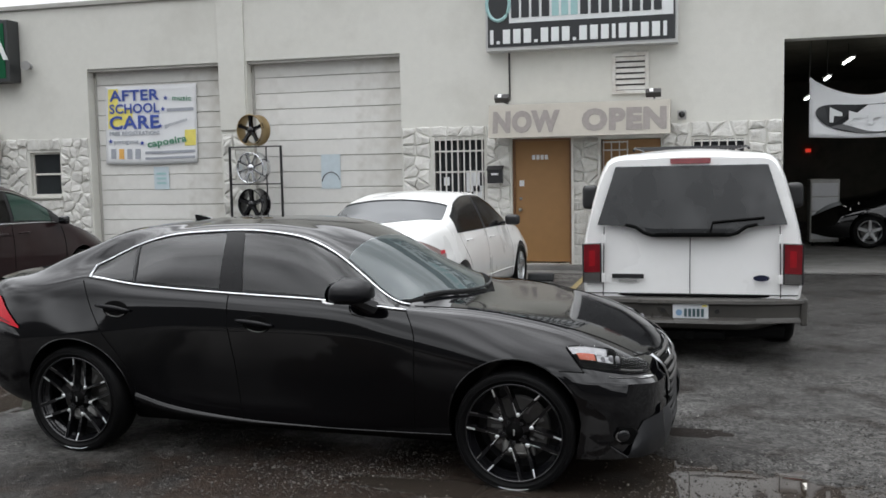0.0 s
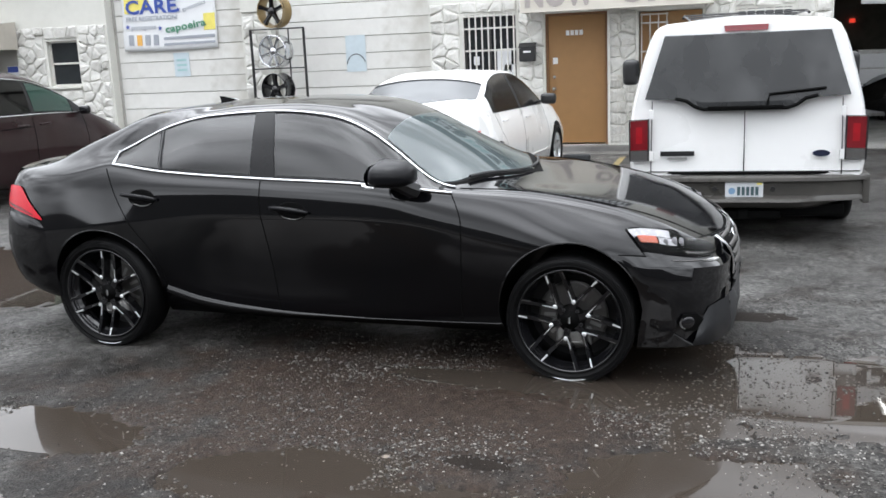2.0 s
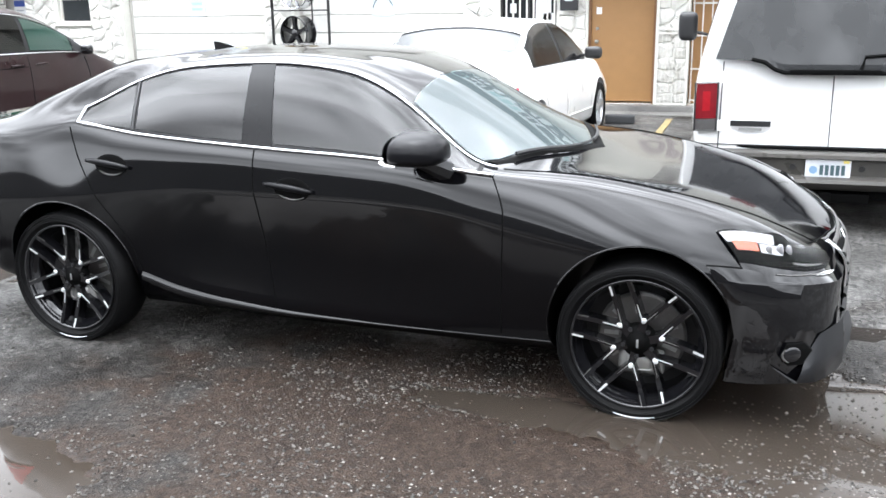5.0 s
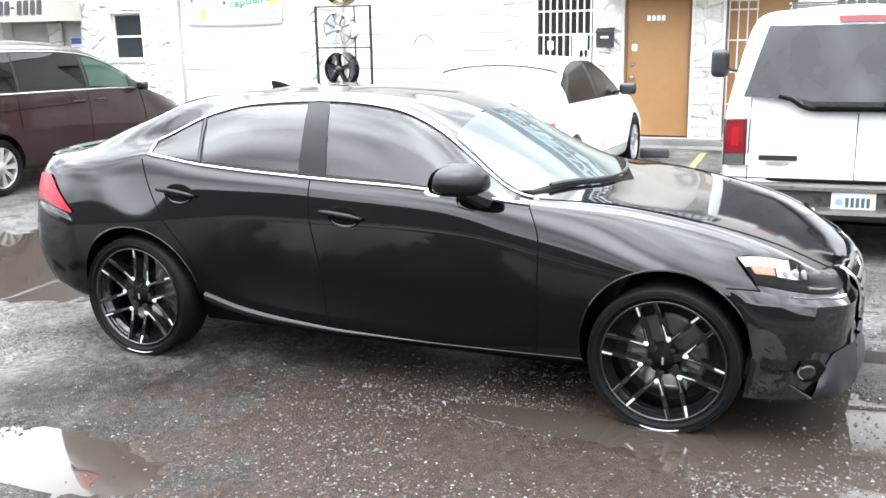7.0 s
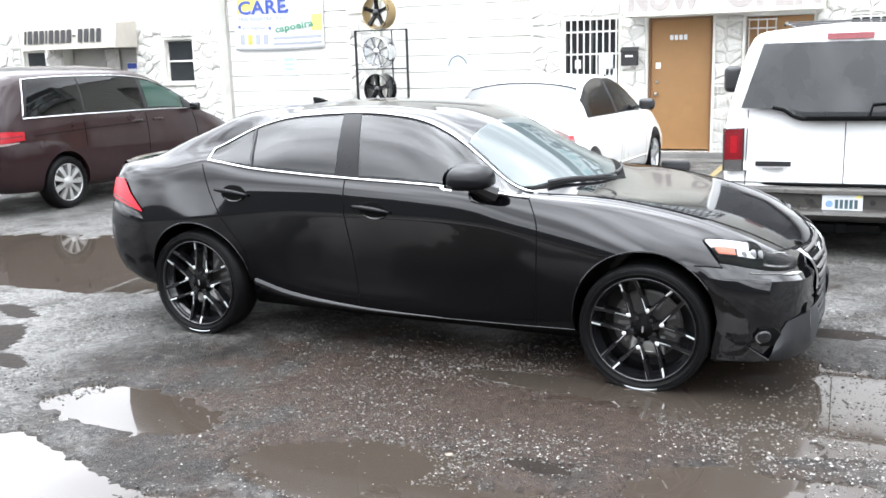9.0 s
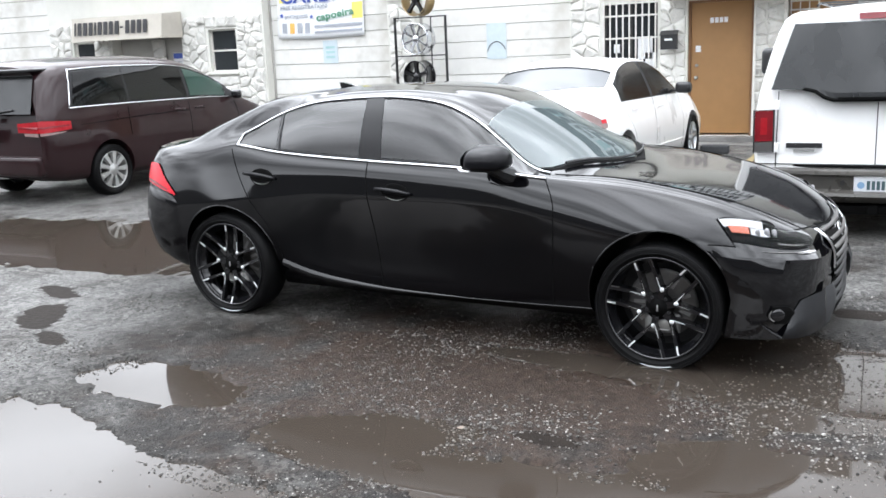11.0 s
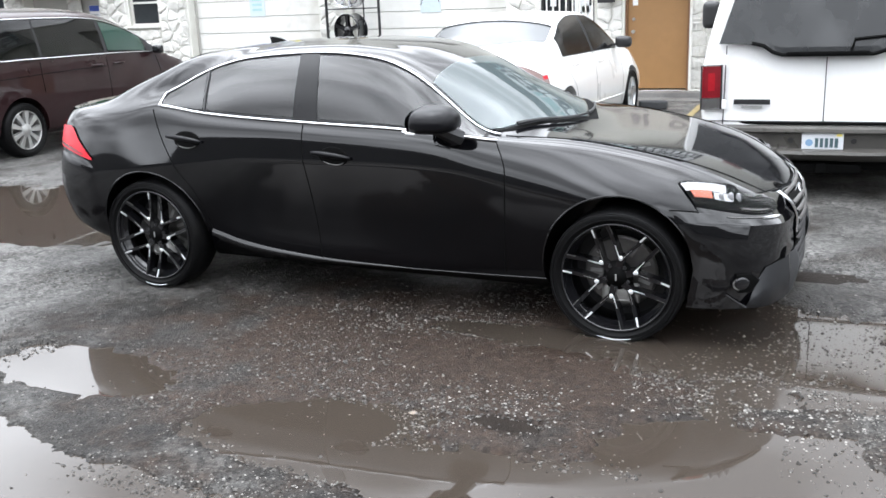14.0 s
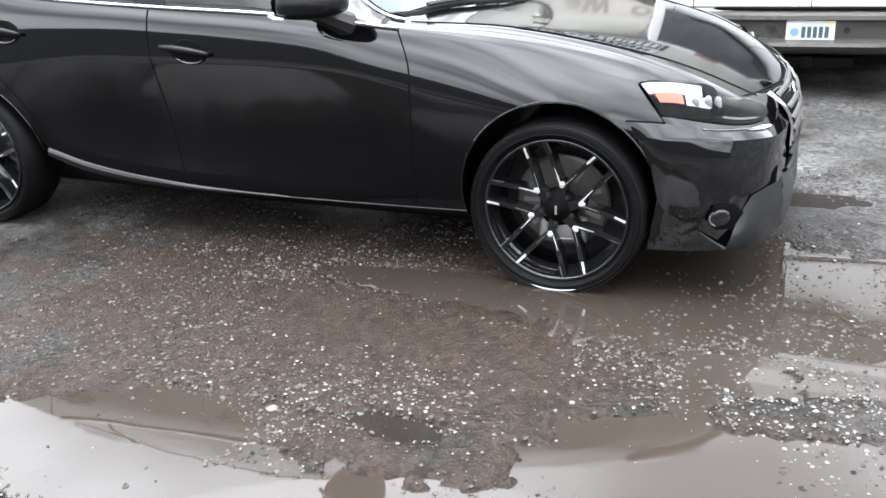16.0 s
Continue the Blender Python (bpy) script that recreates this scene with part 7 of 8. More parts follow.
van = thing("minivan", "dark maroon minivan with chrome window trim parked nose to the wall", "car", pose(-8.63, 9.43, 0, 0, 0, 90))
vn = Shell(-2.50, 2.60, simple_guides(VN), van_lean)
b = part("body", vn.solid(dense(-2.50, 2.60, 0.08, -2.49, -2.47, -2.44, 2.57, 2.54), 5), maroon_paint, van, smooth=True)
arches(b, ((1.50, 0.335), (-1.50, 0.335)), 0.375, 0.55)
b.data.shade_smooth()
b.data.set_sharp_from_angle(angle=0.75)
for x in (1.50, -1.50):
    for side in (-1, 1):
        wheel(van, x, side, 0.955, 0.325, 0.232, 0.21, "cover")
for side in (-1, 1):
    bm = BM()
    sheet(bm, [[vn.lift(x + 0.16 * u / 10 * max(0.0, min(1.0, (-1.2 - x) / 0.8)), 4.08 + 0.086 * u, 0.002, side) for u in range(11)] for x in np.linspace(-2.06, 1.08, 44)])
    part("window_surround", bm, cabin_dark, van, smooth=True)
    for a, c, m_ in ((-2.02, -1.10, van_glass), (-1.07, 0.03, van_glass), (0.08, 0.88, green_glass)):
        bm = BM()
        sheet(bm, [[vn.lift(x + 0.16 * u / 10 * max(0.0, min(1.0, (-1.2 - x) / 0.8)), 4.12 + 0.078 * u, 0.005, side) for u in range(11)] for x in np.linspace(a, c, 20)])
        part("side_glass", bm, m_, van, "pale green front side glass" if m_ is green_glass else "dark tinted side glass", smooth=True)
    bm = BM()
    vn.patch(bm, np.linspace(0.10, 0.85, 16), 4.15, 4.86, 0.003, side)
    part("window_lining", bm, pale_lining, van, smooth=True)
    bm = BM()
    tube(bm, [vn.lift(x, 4.07, 0.006, side) for x in np.linspace(-2.08, 0.98, 30)], 0.010, 7)
    part("window_trim", bm, chrome, van, "bright chrome window trim", smooth=True)
    bm = BM()
    tube(bm, [vn.lift(-2.08 + 0.16 * k / 8, 4.07 + 0.87 * k / 8, 0.006, side) for k in range(9)] + [vn.lift(x, 4.94, 0.006, side) for x in np.linspace(-1.88, 0.98, 34)], 0.009, 7)
    part("window_trim", bm, chrome, van, "bright chrome window trim", smooth=True)
    for pairs in ([(-1.95, 0.93), (-1.0, 0.955), (0.0, 0.965)], [(-1.13, 1.09), (-1.14, 0.9), (-1.13, 0.74)], [(0.02, 1.08), (0.03, 0.7), (0.03, 0.32)], [(1.06, 1.03), (1.10, 0.8), (1.10, 0.32)]):
        gap(van, vn, pairs, side, 0.005)
    handle(van, vn, -0.18, 0.985, side, maroon_paint)
    handle(van, vn, 0.24, 0.985, side, maroon_paint)
    mirror(van, 1.00, 1.03, 1.115, side, (0.11, 0.15, 0.12), black_gloss)
    # wrap-round tail lamp
    bm = BM()
    vn.patch(bm, np.linspace(-2.495, -2.10, 12), lambda x: vn.v_of(x, 0.87 + 0.06 * (x + 2.5), 2.5, 4.4), lambda x: vn.v_of(x, 1.015 - 0.06 * (x + 2.5), 2.5, 4.4), 0.008, side, 5)
    tl = part("tail_lamp", bm, van_lens, van, "red tail lamp with a clear lower strip", smooth=True)
    bm = BM()
    vn.patch(bm, np.linspace(-2.495, -2.19, 8), lambda x: vn.v_of(x, 0.838 + 0.09 * (x + 2.5), 2.5, 4.4), lambda x: vn.v_of(x, 0.870 + 0.02 * (x + 2.5), 2.5, 4.4), 0.008, side, 3)
    part("reverse_lamp", bm, grey_lens, tl, "cloudy clear lower strip", smooth=True)
    bm = BM()
    vn.patch(bm, np.linspace(-2.495, -2.13, 10), lambda x: vn.v_of(x, 0.925 + 0.02 * (x + 2.5), 2.5, 4.4), lambda x: vn.v_of(x, 0.945 + 0.02 * (x + 2.5), 2.5, 4.4), 0.010, side, 2)
    part("lens_band", bm, suv_lens, tl, "darker red band across the lamp", smooth=True)
    bm = BM()
    slab(bm, [(-2.512, side * 0.86, 0.875), (-2.512, side * 0.52, 0.885), (-2.512, side * 0.52, 0.99), (-2.505, side * 0.85, 1.01)], (0.015, 0, 0))
    inner = part("tail_lamp_inner", bm, van_lens, van)
    bm = BM()
    slab(bm, [(-2.518, side * 0.85, 0.925), (-2.518, side * 0.54, 0.93), (-2.518, side * 0.54, 0.95), (-2.512, side * 0.85, 0.948)], (0.008, 0, 0))
    part("lens_band", bm, suv_lens, inner)
    bm = BM()
    slab(bm, [(-2.512, side * 0.84, 0.832), (-2.512, side * 0.62, 0.842), (-2.512, side * 0.62, 0.875), (-2.512, side * 0.84, 0.872)], (0.015, 0, 0))
    part("reverse_lamp_inner", bm, grey_lens, van)
bm = BM()
rows = []
for k in range(7):
    t = k / 6
    z = 1.10 + 0.44 * t
    rows.append([Vector((-2.515 + 0.24 * (z - 1.05) / 0.6, y * (0.74 - 0.08 * t), z)) for y in np.linspace(-1, 1, 9)])
sheet(bm, rows)
part("rear_window", bm, suv_glass, van, "dark rear window mirroring the sky", smooth=True)
bm = BM()
box(bm, -2.44, -2.12, -0.70, 0.70, 1.580, 1.622, 0.018)
part("roof_spoiler", bm, black_gloss, van, smooth=True)
bm = BM()
tube(bm, [(-2.525, -0.02, 1.10), (-2.50, -0.25, 1.13), (-2.49, -0.45, 1.15)], 0.010, 6)
part("wiper", bm, dark_trim, van)
bm = BM()
box(bm, -2.56, -2.40, -0.84, 0.84, 0.36, 0.60, 0.05, seg=3)
part("bumper", bm, maroon_paint, van, smooth=True)
plate_part(van, pose(-2.520, 0.0, 0.86) @ pose(0, 0, 0, 0, 0, -90), "pale number plate")
bm = BM()
box(bm, -2.52, -2.505, -0.06, 0.06, 1.02, 1.075, 0.004)
part("badge", bm, chrome, van, "small chrome badge")

# -- white SUV --
SV = curve_set(
    bottom=((-2.88, 0.50), (0, 0.42), (2.88, 0.48)),
    sill=((-2.88, 0.58), (0, 0.50), (2.88, 0.56)),
    mid_z=((-2.88, 0.86), (0, 0.85), (2.88, 0.85)),
    belt=((-2.88, 1.19), (-1.0, 1.22), (1.2, 1.20), (1.6, 1.15), (2.6, 1.08), (2.88, 1.00)),
    rail=((-2.88, 1.745), (-2.6, 1.785), (0.4, 1.78), (0.8, 1.62), (1.3, 1.24), (1.6, 1.19), (2.6, 1.12), (2.88, 1.03)),
    top=((-2.88, 1.81), (-2.6, 1.868), (-1.5, 1.90), (0.4, 1.90), (0.8, 1.80), (1.4, 1.28), (1.7, 1.23), (2.6, 1.16), (2.88, 1.06)),
    w_mid=((-2.88, 0.915), (-2.83, 0.945), (-2.6, 0.965), (0, 0.985), (2.4, 0.97), (2.75, 0.92), (2.88, 0.84)),
    w_belt=((-2.88, 0.885), (-2.83, 0.905), (-2.6, 0.925), (0, 0.945), (2.4, 0.90), (2.88, 0.78)),
    w_rail=((-2.88, 0.715), (-2.8, 0.74), (-2.5, 0.75), (0.4, 0.76), (1.3, 0.85), (2.88, 0.66)),
)


def suv_lean(p):
    k = max(0.0, min(1.0, (-1.9 - p.x) / 0.98))
    return Vector((p.x + k * 0.16 * max(0, p.z - 1.15) / 0.7, p.y, p.z))


suv = thing("white_suv", "large white SUV with grey bumper and dark rear glass", "car", pose(1.115, 10.20, 0, 0, 0, 90))
sv = Shell(-2.88, 2.88, simple_guides(SV, 0.08, 0.02), suv_lean)
b = part("body", sv.solid(dense(-2.88, 2.88, 0.10, -2.87, -2.85, -2.82, 2.85, 2.80), 5), white_paint, suv, smooth=True)
arches(b, ((1.76, 0.42), (-1.72, 0.42)), 0.46, 0.55)
b.data.shade_smooth()
b.data.set_sharp_from_angle(angle=0.75)
for x in (1.76, -1.72):
    for side in (-1, 1):
        wheel(suv, x, side, 0.955, 0.395, 0.215, 0.26, "five")


def rear_x(z):
    """How far back the tail stands at a height."""
    return -2.885 + 0.16 * max(0, z - 1.15) / 0.7


def on_tail(outline, off, thick=0.012):
    return [(rear_x(z) - off, y, z) for y, z in outline], (thick, 0, 0)


# seen from behind, y grows to the left
glass_y = [(0.655, 1.735), (-0.655, 1.735), (-0.735, 1.45), (-0.81, 1.215), (-0.56, 1.205), (-0.47, 1.185), (-0.40, 1.135), (-0.33, 1.112), (0.33, 1.112), (0.40, 1.135), (0.47, 1.185), (0.56, 1.205), (0.81, 1.215), (0.735, 1.45)]
bm = BM()
foot = spl((0.0, 1.112), (0.33, 1.112), (0.40, 1.135), (0.47, 1.185), (0.56, 1.205), (0.81, 1.215))
rows = []
for s in np.linspace(-1, 1, 33):
    row = []
    for k in range(10):
        z = foot(abs(s) * 0.81) + (1.735 - foot(abs(s) * 0.81)) * k / 9
        y = s * (0.81 - 0.298 * max(0.0, z - 1.215))
        row.append((rear_x(z) - 0.016, y, z))
    rows.append(row)
sheet(bm, [[(rear_x(1.10) + 0.01, r[0][1], r[0][2])] + r + [(r[-1][0] + 0.04, r[-1][1], r[-1][2])] for r in rows])
part("rear_window", bm, suv_glass, suv, "large dark rear glass with dried rain streaks")
bm = BM()
low = [(y, z) for y, z in glass_y if z < 1.21]
tube(bm, [(rear_x(z) - 0.022, y, z + 0.012) for y, z in low], 0.016, 6)
part("window_edge", bm, handle_cup, suv)
bm = BM()
slab(bm, *on_tail([(0.175, 1.80), (-0.175, 1.80), (-0.17, 1.752), (0.17, 1.752)], 0.012))
part("brake_lamp", bm, suv_lens, suv, "red high brake lamp")
bm = BM()
tube(bm, [(rear_x(1.14) - 0.03, -0.17, 1.14), (rear_x(1.24) - 0.03, -0.19, 1.235), (rear_x(1.27) - 0.03, -0.62, 1.275)], 0.012, 6)
part("wiper", bm, handle_cup, suv)
bm = BM()
box(bm, rear_x(1.13) - 0.05, rear_x(1.13) - 0.015, -0.30, 0.30, 1.118, 1.148, 0.008)
part("wiper_cover", bm, handle_cup, suv)
for pairs in ([(0.0, 0.575), (0.0, 1.10)], [(0.76, 0.575), (0.755, 0.9), (0.75, 1.20)], [(-0.76, 0.575), (-0.755, 0.9), (-0.75, 1.20)], [(0.9, 0.600), (-0.9, 0.600)]):
    bm = BM()
    tube(bm, [(rear_x(z) - 0.0005, y, z) for y, z in pairs], 0.0045, 5)
    part("panel_gap", bm, dark_trim, suv)
for side in (-1, 1):
    bm = BM()
    slab(bm, *on_tail([(side * 0.93, 1.04), (side * 0.785, 1.045), (side * 0.785, 0.79), (side * 0.935, 0.785)], 0.022, 0.05))
    tl = part("tail_lamp", bm, suv_lens, suv, "red tail lamp with a smoky lower part")
    bm = BM()
    slab(bm, *on_tail([(side * 0.935, 0.782), (side * 0.785, 0.787), (side * 0.785, 0.705), (side * 0.932, 0.70)], 0.020, 0.048))
    part("reverse_lamp", bm, brake_steel, tl)
    bm = BM()
    slab(bm, *on_tail([(side * 0.885, 0.985), (side * 0.830, 0.988), (side * 0.830, 0.845), (side * 0.885, 0.842)], 0.026, 0.01))
    part("lens_panel", bm, van_lens, tl, "brighter red reflector panel")
    bm = BM()
    tube(bm, [(rear_x(z) - 0.024, y, z) for y, z in ((side * 0.938, 1.045), (side * 0.78, 1.05), (side * 0.78, 0.70), (side * 0.935, 0.695))], 0.008, 5, closed=True)
    part("rim", bm, dark_trim, tl)
    for z in (0.74, 1.09):
        bm = BM()
        box(bm, rear_x(z) - 0.035, rear_x(z) - 0.005, side * 0.755 - 0.018, side * 0.755 + 0.018, z - 0.04, z + 0.04, 0.006)
        part("hinge", bm, white_paint, suv)
    bm = BM()
    sv.patch(bm, np.linspace(-2.55, 1.05, 24), 4.10, 4.90, 0.004, side)
    part("side_glass", bm, window_glass, suv, smooth=True)
    mirror(suv, 0.72, 1.235, 1.345, side, (0.17, 0.20, 0.31), dark_trim)
    bm = BM()
    tube(bm, [(-2.3 + 0.3 * k, side * 0.52, 1.885 + (0.025 if 0 < k < 7 else 0.0)) for k in range(8)], 0.012, 7)
    part("roof_rail", bm, dark_trim, suv)
for k in range(3):
    bm = BM()
    tube(bm, [(-2.0 + 0.8 * k, y, 1.912) for y in np.linspace(-0.52, 0.52, 7)], 0.009, 6)
    part("roof_bar", bm, dark_trim, suv)
bm = BM()
slab(bm, *on_tail([(0.68, 0.775), (0.40, 0.775), (0.40, 0.735), (0.68, 0.735)], 0.010))
part("badge", bm, dark_trim, suv, "dark name strip")
bm = BM()
slab(bm, *on_tail([(0.62, 0.722), (0.46, 0.722), (0.46, 0.705), (0.62, 0.705)], 0.008))
part("badge", bm, dull_alloy, suv, "small metal name strip")
bm = BM()
slab(bm, *on_tail([(-0.60 + 0.068 * math.cos(a), 0.748 + 0.027 * math.sin(a)) for a in np.linspace(0, 2 * math.pi, 25)[:-1]], 0.012))
part("emblem", bm, badge_blue, suv, "small dark blue oval")
# bumper with its step and recess
bm = BM()
rows = []
ease_in = lambda t: max(0.0, min(1.0, t)) ** 2 * (3 - 2 * max(0.0, min(1.0, t)))
for y in np.linspace(-0.965, 0.965, 41):
    c = 0.13 * (abs(y) / 0.965) ** 4
    mid = 1 - ease_in((abs(y) - 0.40) / 0.18)
    rise = 0.075 * ease_in((abs(y) - 0.45) / 0.45)
    rows.append([Vector((-2.80 + c, y, 0.572)), Vector((-2.955 + c, y, 0.570)), Vector((-2.992 + c, y, 0.556)), Vector((-2.996 + c, y, 0.530)), Vector((-2.965 + c + 0.02 * mid, y, 0.512)),
                 Vector((-2.960 + c + 0.02 * mid, y, 0.405)), Vector((-2.975 + c - 0.055 * mid, y, 0.384)), Vector((-2.978 + c - 0.060 * mid, y, 0.362)), Vector((-2.955 + c - 0.030 * mid, y, 0.315 + rise)), Vector((-2.90 + c, y, 0.290 + rise)), Vector((-2.75 + c, y, 0.30 + rise))])
sheet(bm, rows)
bumper = part("bumper", bm, bumper_grey, suv, "grey stepped rear bumper", smooth=True)
bumper.data.set_sharp_from_angle(angle=0.5)
bm = BM()
tube(bm, [(-2.890 + 0.13 * (abs(y) / 0.965) ** 4, y, 0.586) for y in np.linspace(-0.93, 0.93, 25)], 0.012, 6)
part("bumper_gap", bm, handle_cup, bumper, "dark gap above the bumper")
for side in (-1, 1):
    bm = BM()
    box(bm, -2.87, -2.18, side * 0.955 - 0.03, side * 0.955 + 0.03, 0.33, 0.57, 0.02)
    part("bumper_side", bm, bumper_grey, bumper)
    bm = BM()
    cyl(bm, (-2.958, side * 0.23, 0.46), (-2.940, side * 0.23, 0.46), 0.022, n=12)
    part("fixing", bm, dark_trim, bumper)
bm = BM()
box(bm, -2.93, -2.78, -0.30, 0.30, 0.20, 0.275, 0.02)
part("tow_bar", bm, handle_cup, suv)
bm = BM()
box(bm, -2.965, -2.90, -0.04, 0.04, 0.205, 0.285, 0.01)
part("tow_socket", bm, handle_cup, suv)
bm = BM()
box(bm, -2.86, -2.72, -0.80, 0.80, 0.215, 0.33, 0.03)
part("rear_valance", bm, handle_cup, suv, "black panel under the bumper")
bm = BM()
cyl(bm, (-2.30, 0.0, 0.20), (-2.30, 0.0, 0.36), 0.36, n=28)
part("spare_wheel", bm, rubber, suv, "spare wheel slung under the floor")
bm = BM()
box(bm, -2.7, 2.6, -0.75, 0.75, 0.30, 0.46, 0.05)
part("chassis", bm, dark_trim, suv)
bm = BM()
cyl(bm, (-1.72, -0.8, 0.40), (-1.72, 0.8, 0.40), 0.06, n=12)
part("axle", bm, dark_trim, suv)
bm = BM()
cyl(bm, (-2.7, -0.62, 0.33), (-1.9, -0.62, 0.36), 0.04, n=12)
part("exhaust", bm, brake_steel, suv)
plate_part(suv, pose(-2.968, -0.005, 0.447) @ pose(0, 0, 0, 0, 0, -90), "pale number plate with blue emblem")

# -- dark vehicle inside the workshop --
dv = thing("workshop_car", "black car standing in the dark workshop", "car", pose(5.9, 19.3, 0.035, 0, 0, 180))
b = part("body", sd.solid(dense(-2.42, 2.40, 0.12, -2.40, 2.37), 4), black_paint, dv, smooth=True)
arches(b, ((1.39, 0.34), (-1.39, 0.34)), 0.365, 0.52)
b.data.shade_smooth()
b.data.set_sharp_from_angle(angle=0.75)
for x in (1.39, -1.39):
    for side in (-1, 1):
        wheel(dv, x, side, 0.89, 0.325, 0.225, 0.21, "five")
for side in (-1, 1):
    bm = BM()
    sd.patch(bm, np.linspace(-1.2, 0.8, 20), 4.10, 4.86, 0.004, side)
    part("side_glass", bm, window_glass, dv, smooth=True)

# ---- display rack with three bare rims ----
rack = thing("rim_rack", "thin black metal display rack against the wall", "rack", pose(-6.28, 13.95, 0))
for x in (-0.49, 0.49):
    for y in (-0.02, 0.02):
        bm = BM()
        box(bm, x - 0.011, x + 0.011, y - 0.011, y + 0.011, 0.005, 2.20, 0.002, seg=1)
        part("post", bm, iron_black, rack)
for z in (0.28, 0.90, 1.535, 2.19):
    for y in (-0.02, 0.02):
        bm = BM()
        box(bm, -0.478, 0.478, y - 0.010, y + 0.010, z - 0.01, z + 0.01, 0.002, seg=1)
        part("rail", bm, iron_black, rack)
    for x in (-0.49, 0.49):
        bm = BM()
        box(bm, x - 0.009, x + 0.009, -0.0085, 0.0085, z - 0.01, z + 0.01, 0.002, seg=1)
        part("cross_rail", bm, iron_black, rack)
bm = BM()
box(bm, 0.19, 0.21, 0.012, 0.030, 0.3, 2.18, 0.002, seg=1)
part("brace", bm, iron_black, rack)


def show_rim(label, x, y, z, turn, r, face, barrel, spokes, width):
    root = thing("alloy_rim", label, "wheel rim", pose(x, y, z, 0, 0, turn), "display rims")
    bm = BM()
    w = 0.24
    lathe(bm, [(r, 0.0), (r * 0.97, -0.012), (r * 0.93, 0.0), (r * 0.91, 0.05), (r * 0.86, 0.09), (r * 0.86, w - 0.04), (r * 0.96, w), (r, w), (r * 0.99, w - 0.015), (r * 0.90, w - 0.05), (r * 0.90, 0.06), (r, 0.0)], 56)
    part("barrel", bm, barrel, root, smooth=True)
    for k in range(spokes):
        a = 2 * math.pi * k / spokes + 0.3
        bm = BM()
        rows = []
        for j in range(6):
            t = j / 5
            rr = r * (0.16 + 0.78 * t)
            c = Vector((rr * math.cos(a), 0.02 - 0.012 * t, rr * math.sin(a)))
            s = Vector((-math.sin(a), 0, math.cos(a))) * width * (1.1 - 0.35 * math.sin(math.pi * t)) / 2
            rows.append([c - s + Vector((0, 0.05, 0)), c - s * 0.7, c + s * 0.7, c + s + Vector((0, 0.05, 0)), c - s + Vector((0, 0.05, 0))])
        sheet(bm, rows)
        part("spoke", bm, face, root)
    bm = BM()
    lathe(bm, [(0.001, 0.0), (r * 0.15, 0.006), (r * 0.24, 0.02), (r * 0.25, 0.08)], 32)
    part("hub", bm, face, root, smooth=True)
    return root


show_rim("black and gold alloy rim on top of the rack", -6.30, 13.80, 2.478, -10, 0.272, black_gloss, gold_alloy, 5, 0.085)
show_rim("polished chrome alloy rim on the rack", -6.32, 13.80, 1.822, -7, 0.272, chrome, chrome, 8, 0.05)
show_rim("gloss black alloy rim on the rack", -6.34, 13.80, 1.186, -14, 0.272, black_gloss, black_gloss, 5, 0.10)

# ---- side entrance under the second awning ----
bm = BM()
box(bm, -13.95, -12.05, 14.76, 14.80, 0.0, 2.1)
entry = structure("entry_panel", bm, jamb_paint, "grey recessed side entrance with a door and posted notice", "door")
for a, c in ((-13.90, -13.05), (-12.62, -12.10)):
    bm = BM()
    box(bm, a, c, 14.73, 14.757, 0.02, 2.05, 0.01)
    part("leaf", bm, jamb_paint, entry)
bm = BM()
box(bm, -12.50, -12.24, 14.718, 14.727, 1.42, 1.78)
notice = part("notice", bm, banner_white, entry, "white notice")
bm = BM()
box(bm, -12.49, -12.25, 14.712, 14.717, 1.66, 1.77)
part("heading", bm, ink_blue, notice)
for k in range(3):
    bm = BM()
    box(bm, -12.45, -12.29, 14.712, 14.717, 1.46 + 0.06 * k, 1.48 + 0.06 * k)
    part("print_bar", bm, ink_grey, notice)

# ---- stone veneer ----
q = random.Random(21)
ZONES = [(-15.74, -15.11, 0.02, 2.46), (-15.09, -14.46, 0.02, 1.18), (-15.09, -14.46, 2.11, 2.46), (-14.44, -13.98, 0.02, 2.46),
         (-13.02, -12.66, 0.02, 2.06), (-12.03, -11.40, 0.02, 2.46), (-11.38, -10.64, 0.02, 1.28), (-11.38, -10.64, 2.23, 2.46), (-10.63, -10.02, 0.02, 2.46),
         (-7.19, -6.69, 0.02, 2.46), (-3.73, -3.22, 0.02, 2.46), (-3.20, -2.26, 0.02, 1.08), (-3.20, -2.26, 2.29, 2.46), (-2.24, -1.83, 0.02, 2.46),
         (-0.78, -0.34, 0.10, 2.20), (0.69, 1.12, 0.02, 2.42), (1.13, 2.0, 0.02, 1.13), (1.13, 2.0, 2.17, 2.42), (2.02, 2.52, 0.02, 2.42)]


def cut(poly, px, pz, nx, nz):
    """The part of a polygon on the near side of a line."""
    out = []
    for (ax, az), (bx, bz) in zip(poly, poly[1:] + poly[:1]):
        da, db = (ax - px) * nx + (az - pz) * nz, (bx - px) * nx + (bz - pz) * nz
        if da <= 0:
            out.append((ax, az))
        if da * db < 0:
            t = da / (da - db)
            out.append((ax + (bx - ax) * t, az + (bz - az) * t))
    return out


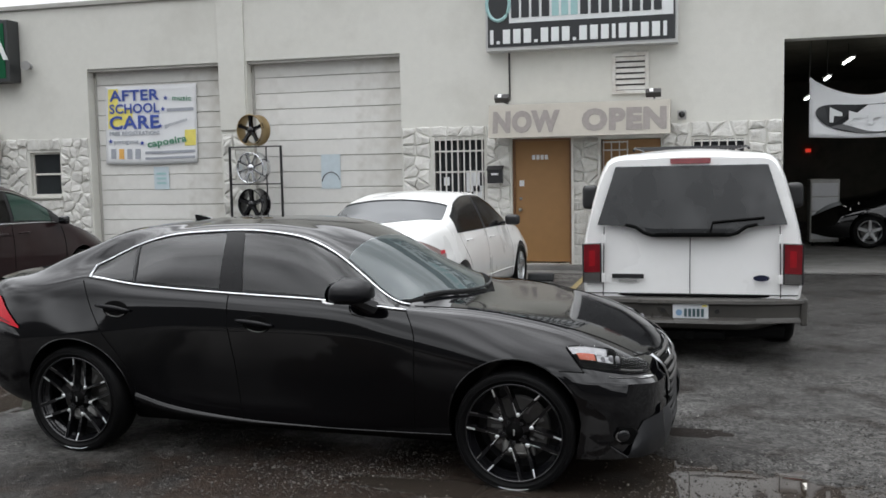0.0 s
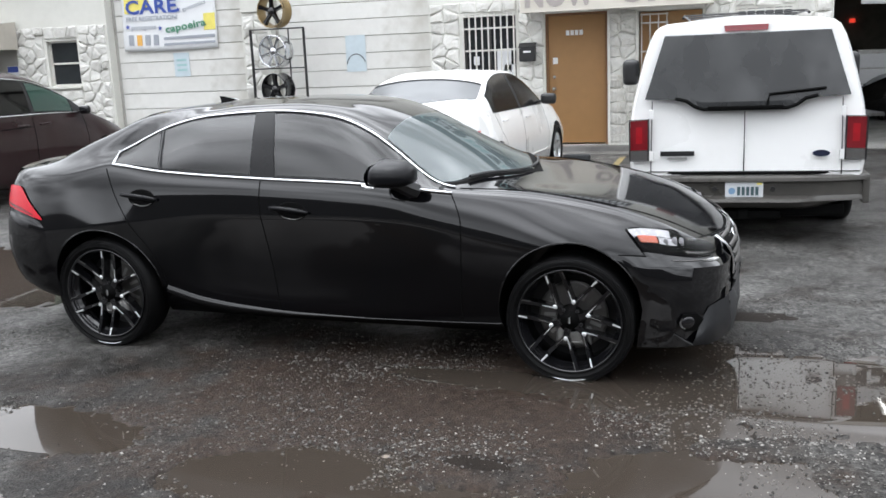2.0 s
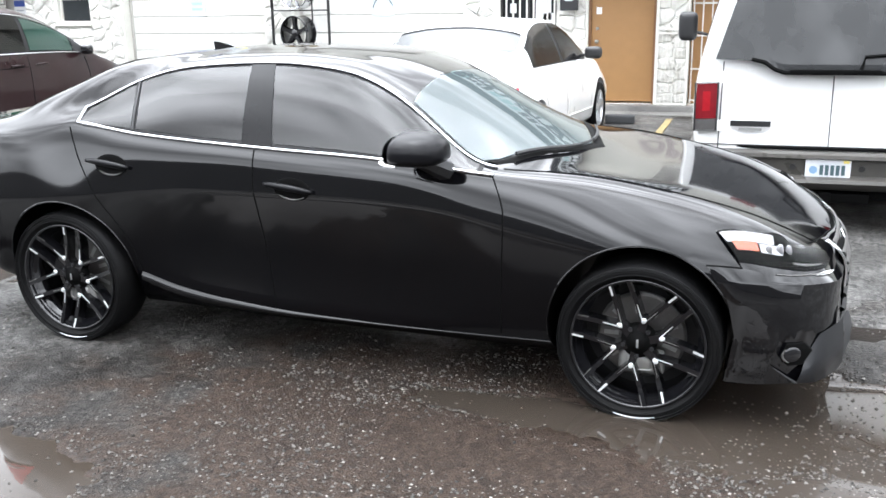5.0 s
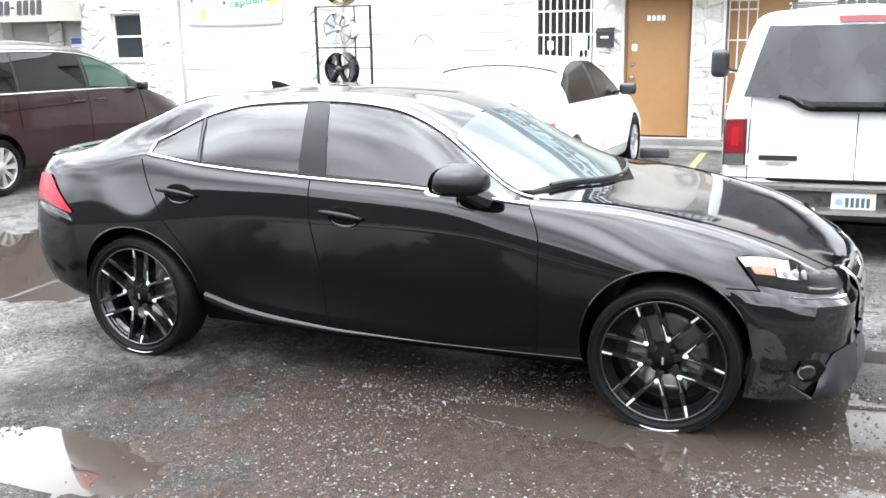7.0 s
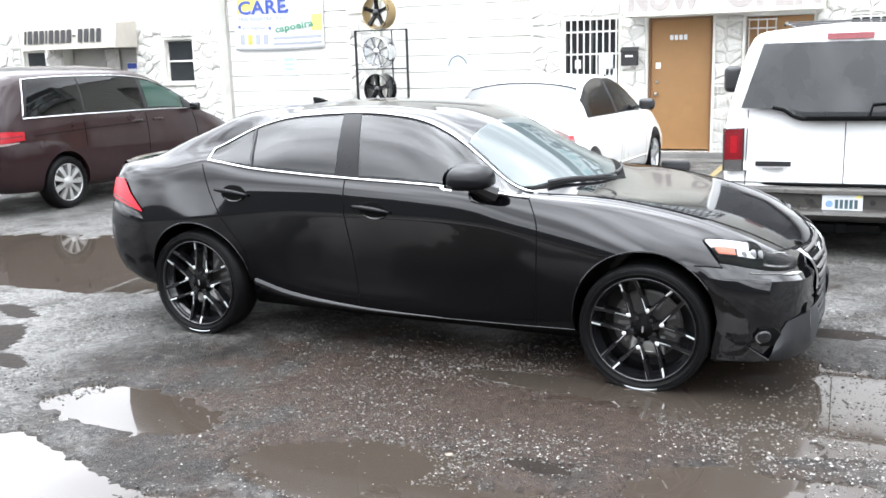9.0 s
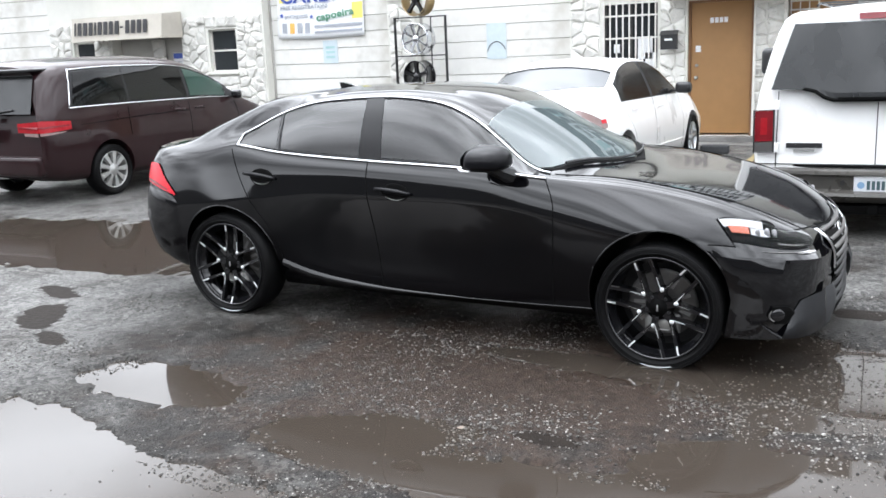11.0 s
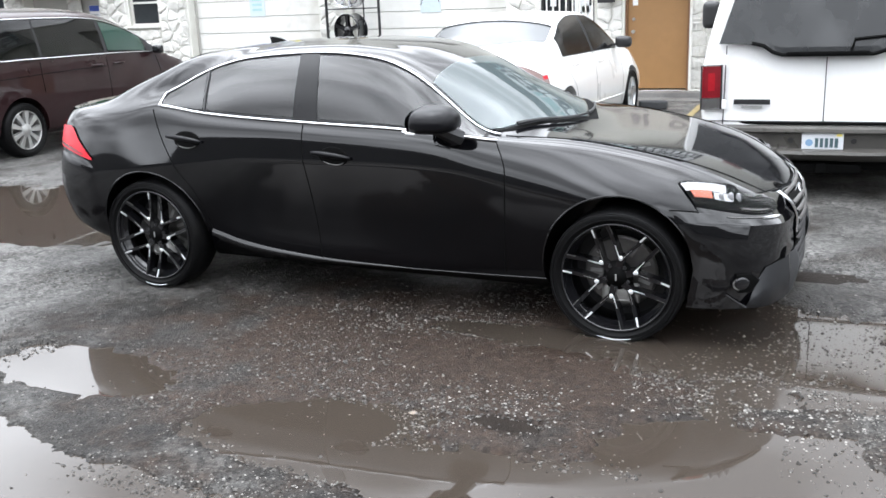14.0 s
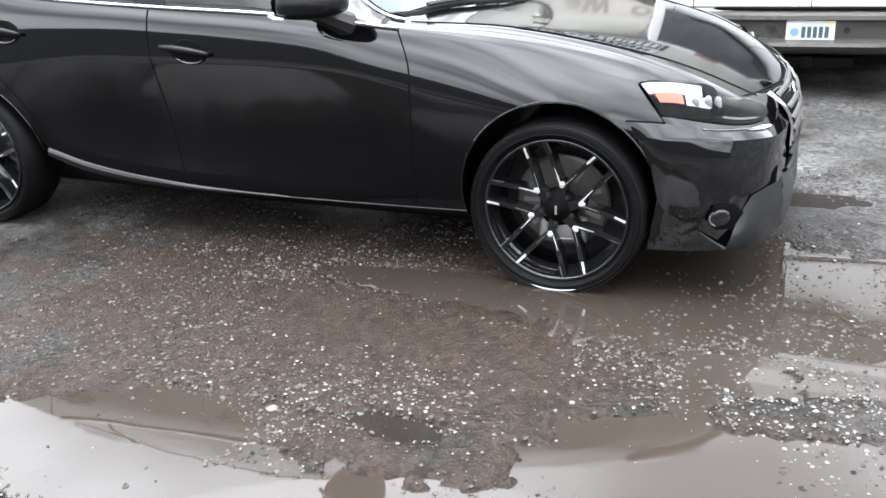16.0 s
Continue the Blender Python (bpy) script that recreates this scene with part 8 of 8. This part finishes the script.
for x0, x1, z0, z1 in ZONES:
    yy = 14.70 if x1 < -12.6 and x0 > -13.1 else 14.495
    nx_, nz_ = max(1, round((x1 - x0) / 0.24)), max(1, round((z1 - z0) / 0.17))
    seeds = [(x0 + (x1 - x0) * (i + 0.5 + q.uniform(-0.42, 0.42)) / nx_, z0 + (z1 - z0) * (k + 0.5 + q.uniform(-0.42, 0.42)) / nz_) for i in range(nx_) for k in range(nz_)]
    for sx, sz in seeds:
        poly = [(x0, z0), (x1, z0), (x1, z1), (x0, z1)]
        for ox, oz in seeds:
            if (ox, oz) != (sx, sz) and math.hypot(ox - sx, oz - sz) < 0.8:
                poly = cut(poly, (sx + ox) / 2, (sz + oz) / 2, ox - sx, oz - sz)
        # break the long edges
        ring = []
        for (ax, az), (bx, bz) in zip(poly, poly[1:] + poly[:1]):
            length = math.hypot(bx - ax, bz - az)
            if length < 0.012:
                continue
            ring.append((ax, az))
            if length > 0.09:
                t = q.uniform(0.35, 0.65)
                ring.append((ax + (bx - ax) * t + q.uniform(-0.018, 0.018), az + (bz - az) * t + q.uniform(-0.018, 0.018)))
        if len(ring) < 3:
            continue
        d = q.uniform(0.016, 0.048)
        tx, tz = q.uniform(-0.10, 0.10), q.uniform(-0.12, 0.10)
        n = len(ring)
        bm = BM()
        level = lambda a, b, s: -max(0.006, d * s + a * tx + b * tz + q.uniform(-0.005, 0.005))
        local = [((a - sx) * 0.95, (b - sz) * 0.95) for a, b in ring]
        lo = [bm.verts.new((a, 0.004, b)) for a, b in local]
        hi = [bm.verts.new((a * 0.88, level(a, b, 0.8), b * 0.88)) for a, b in local]
        mid_r = [bm.verts.new((a * s, level(a, b, q.uniform(0.95, 1.25)), b * s)) for (a, b), s in ((p, q.uniform(0.5, 0.62)) for p in local)]
        top = bm.verts.new((0, -d * q.uniform(1.0, 1.3), 0))
        for k in range(n):
            j = (k + 1) % n
            bm.faces.new((lo[k], lo[j], hi[j], hi[k]))
            bm.faces.new((hi[k], hi[j], mid_r[j], mid_r[k]))
            bm.faces.new((mid_r[k], mid_r[j], top))
        o = finish("stone", bm, stone_paint, wall_front)
        o.location = (sx, yy, sz)
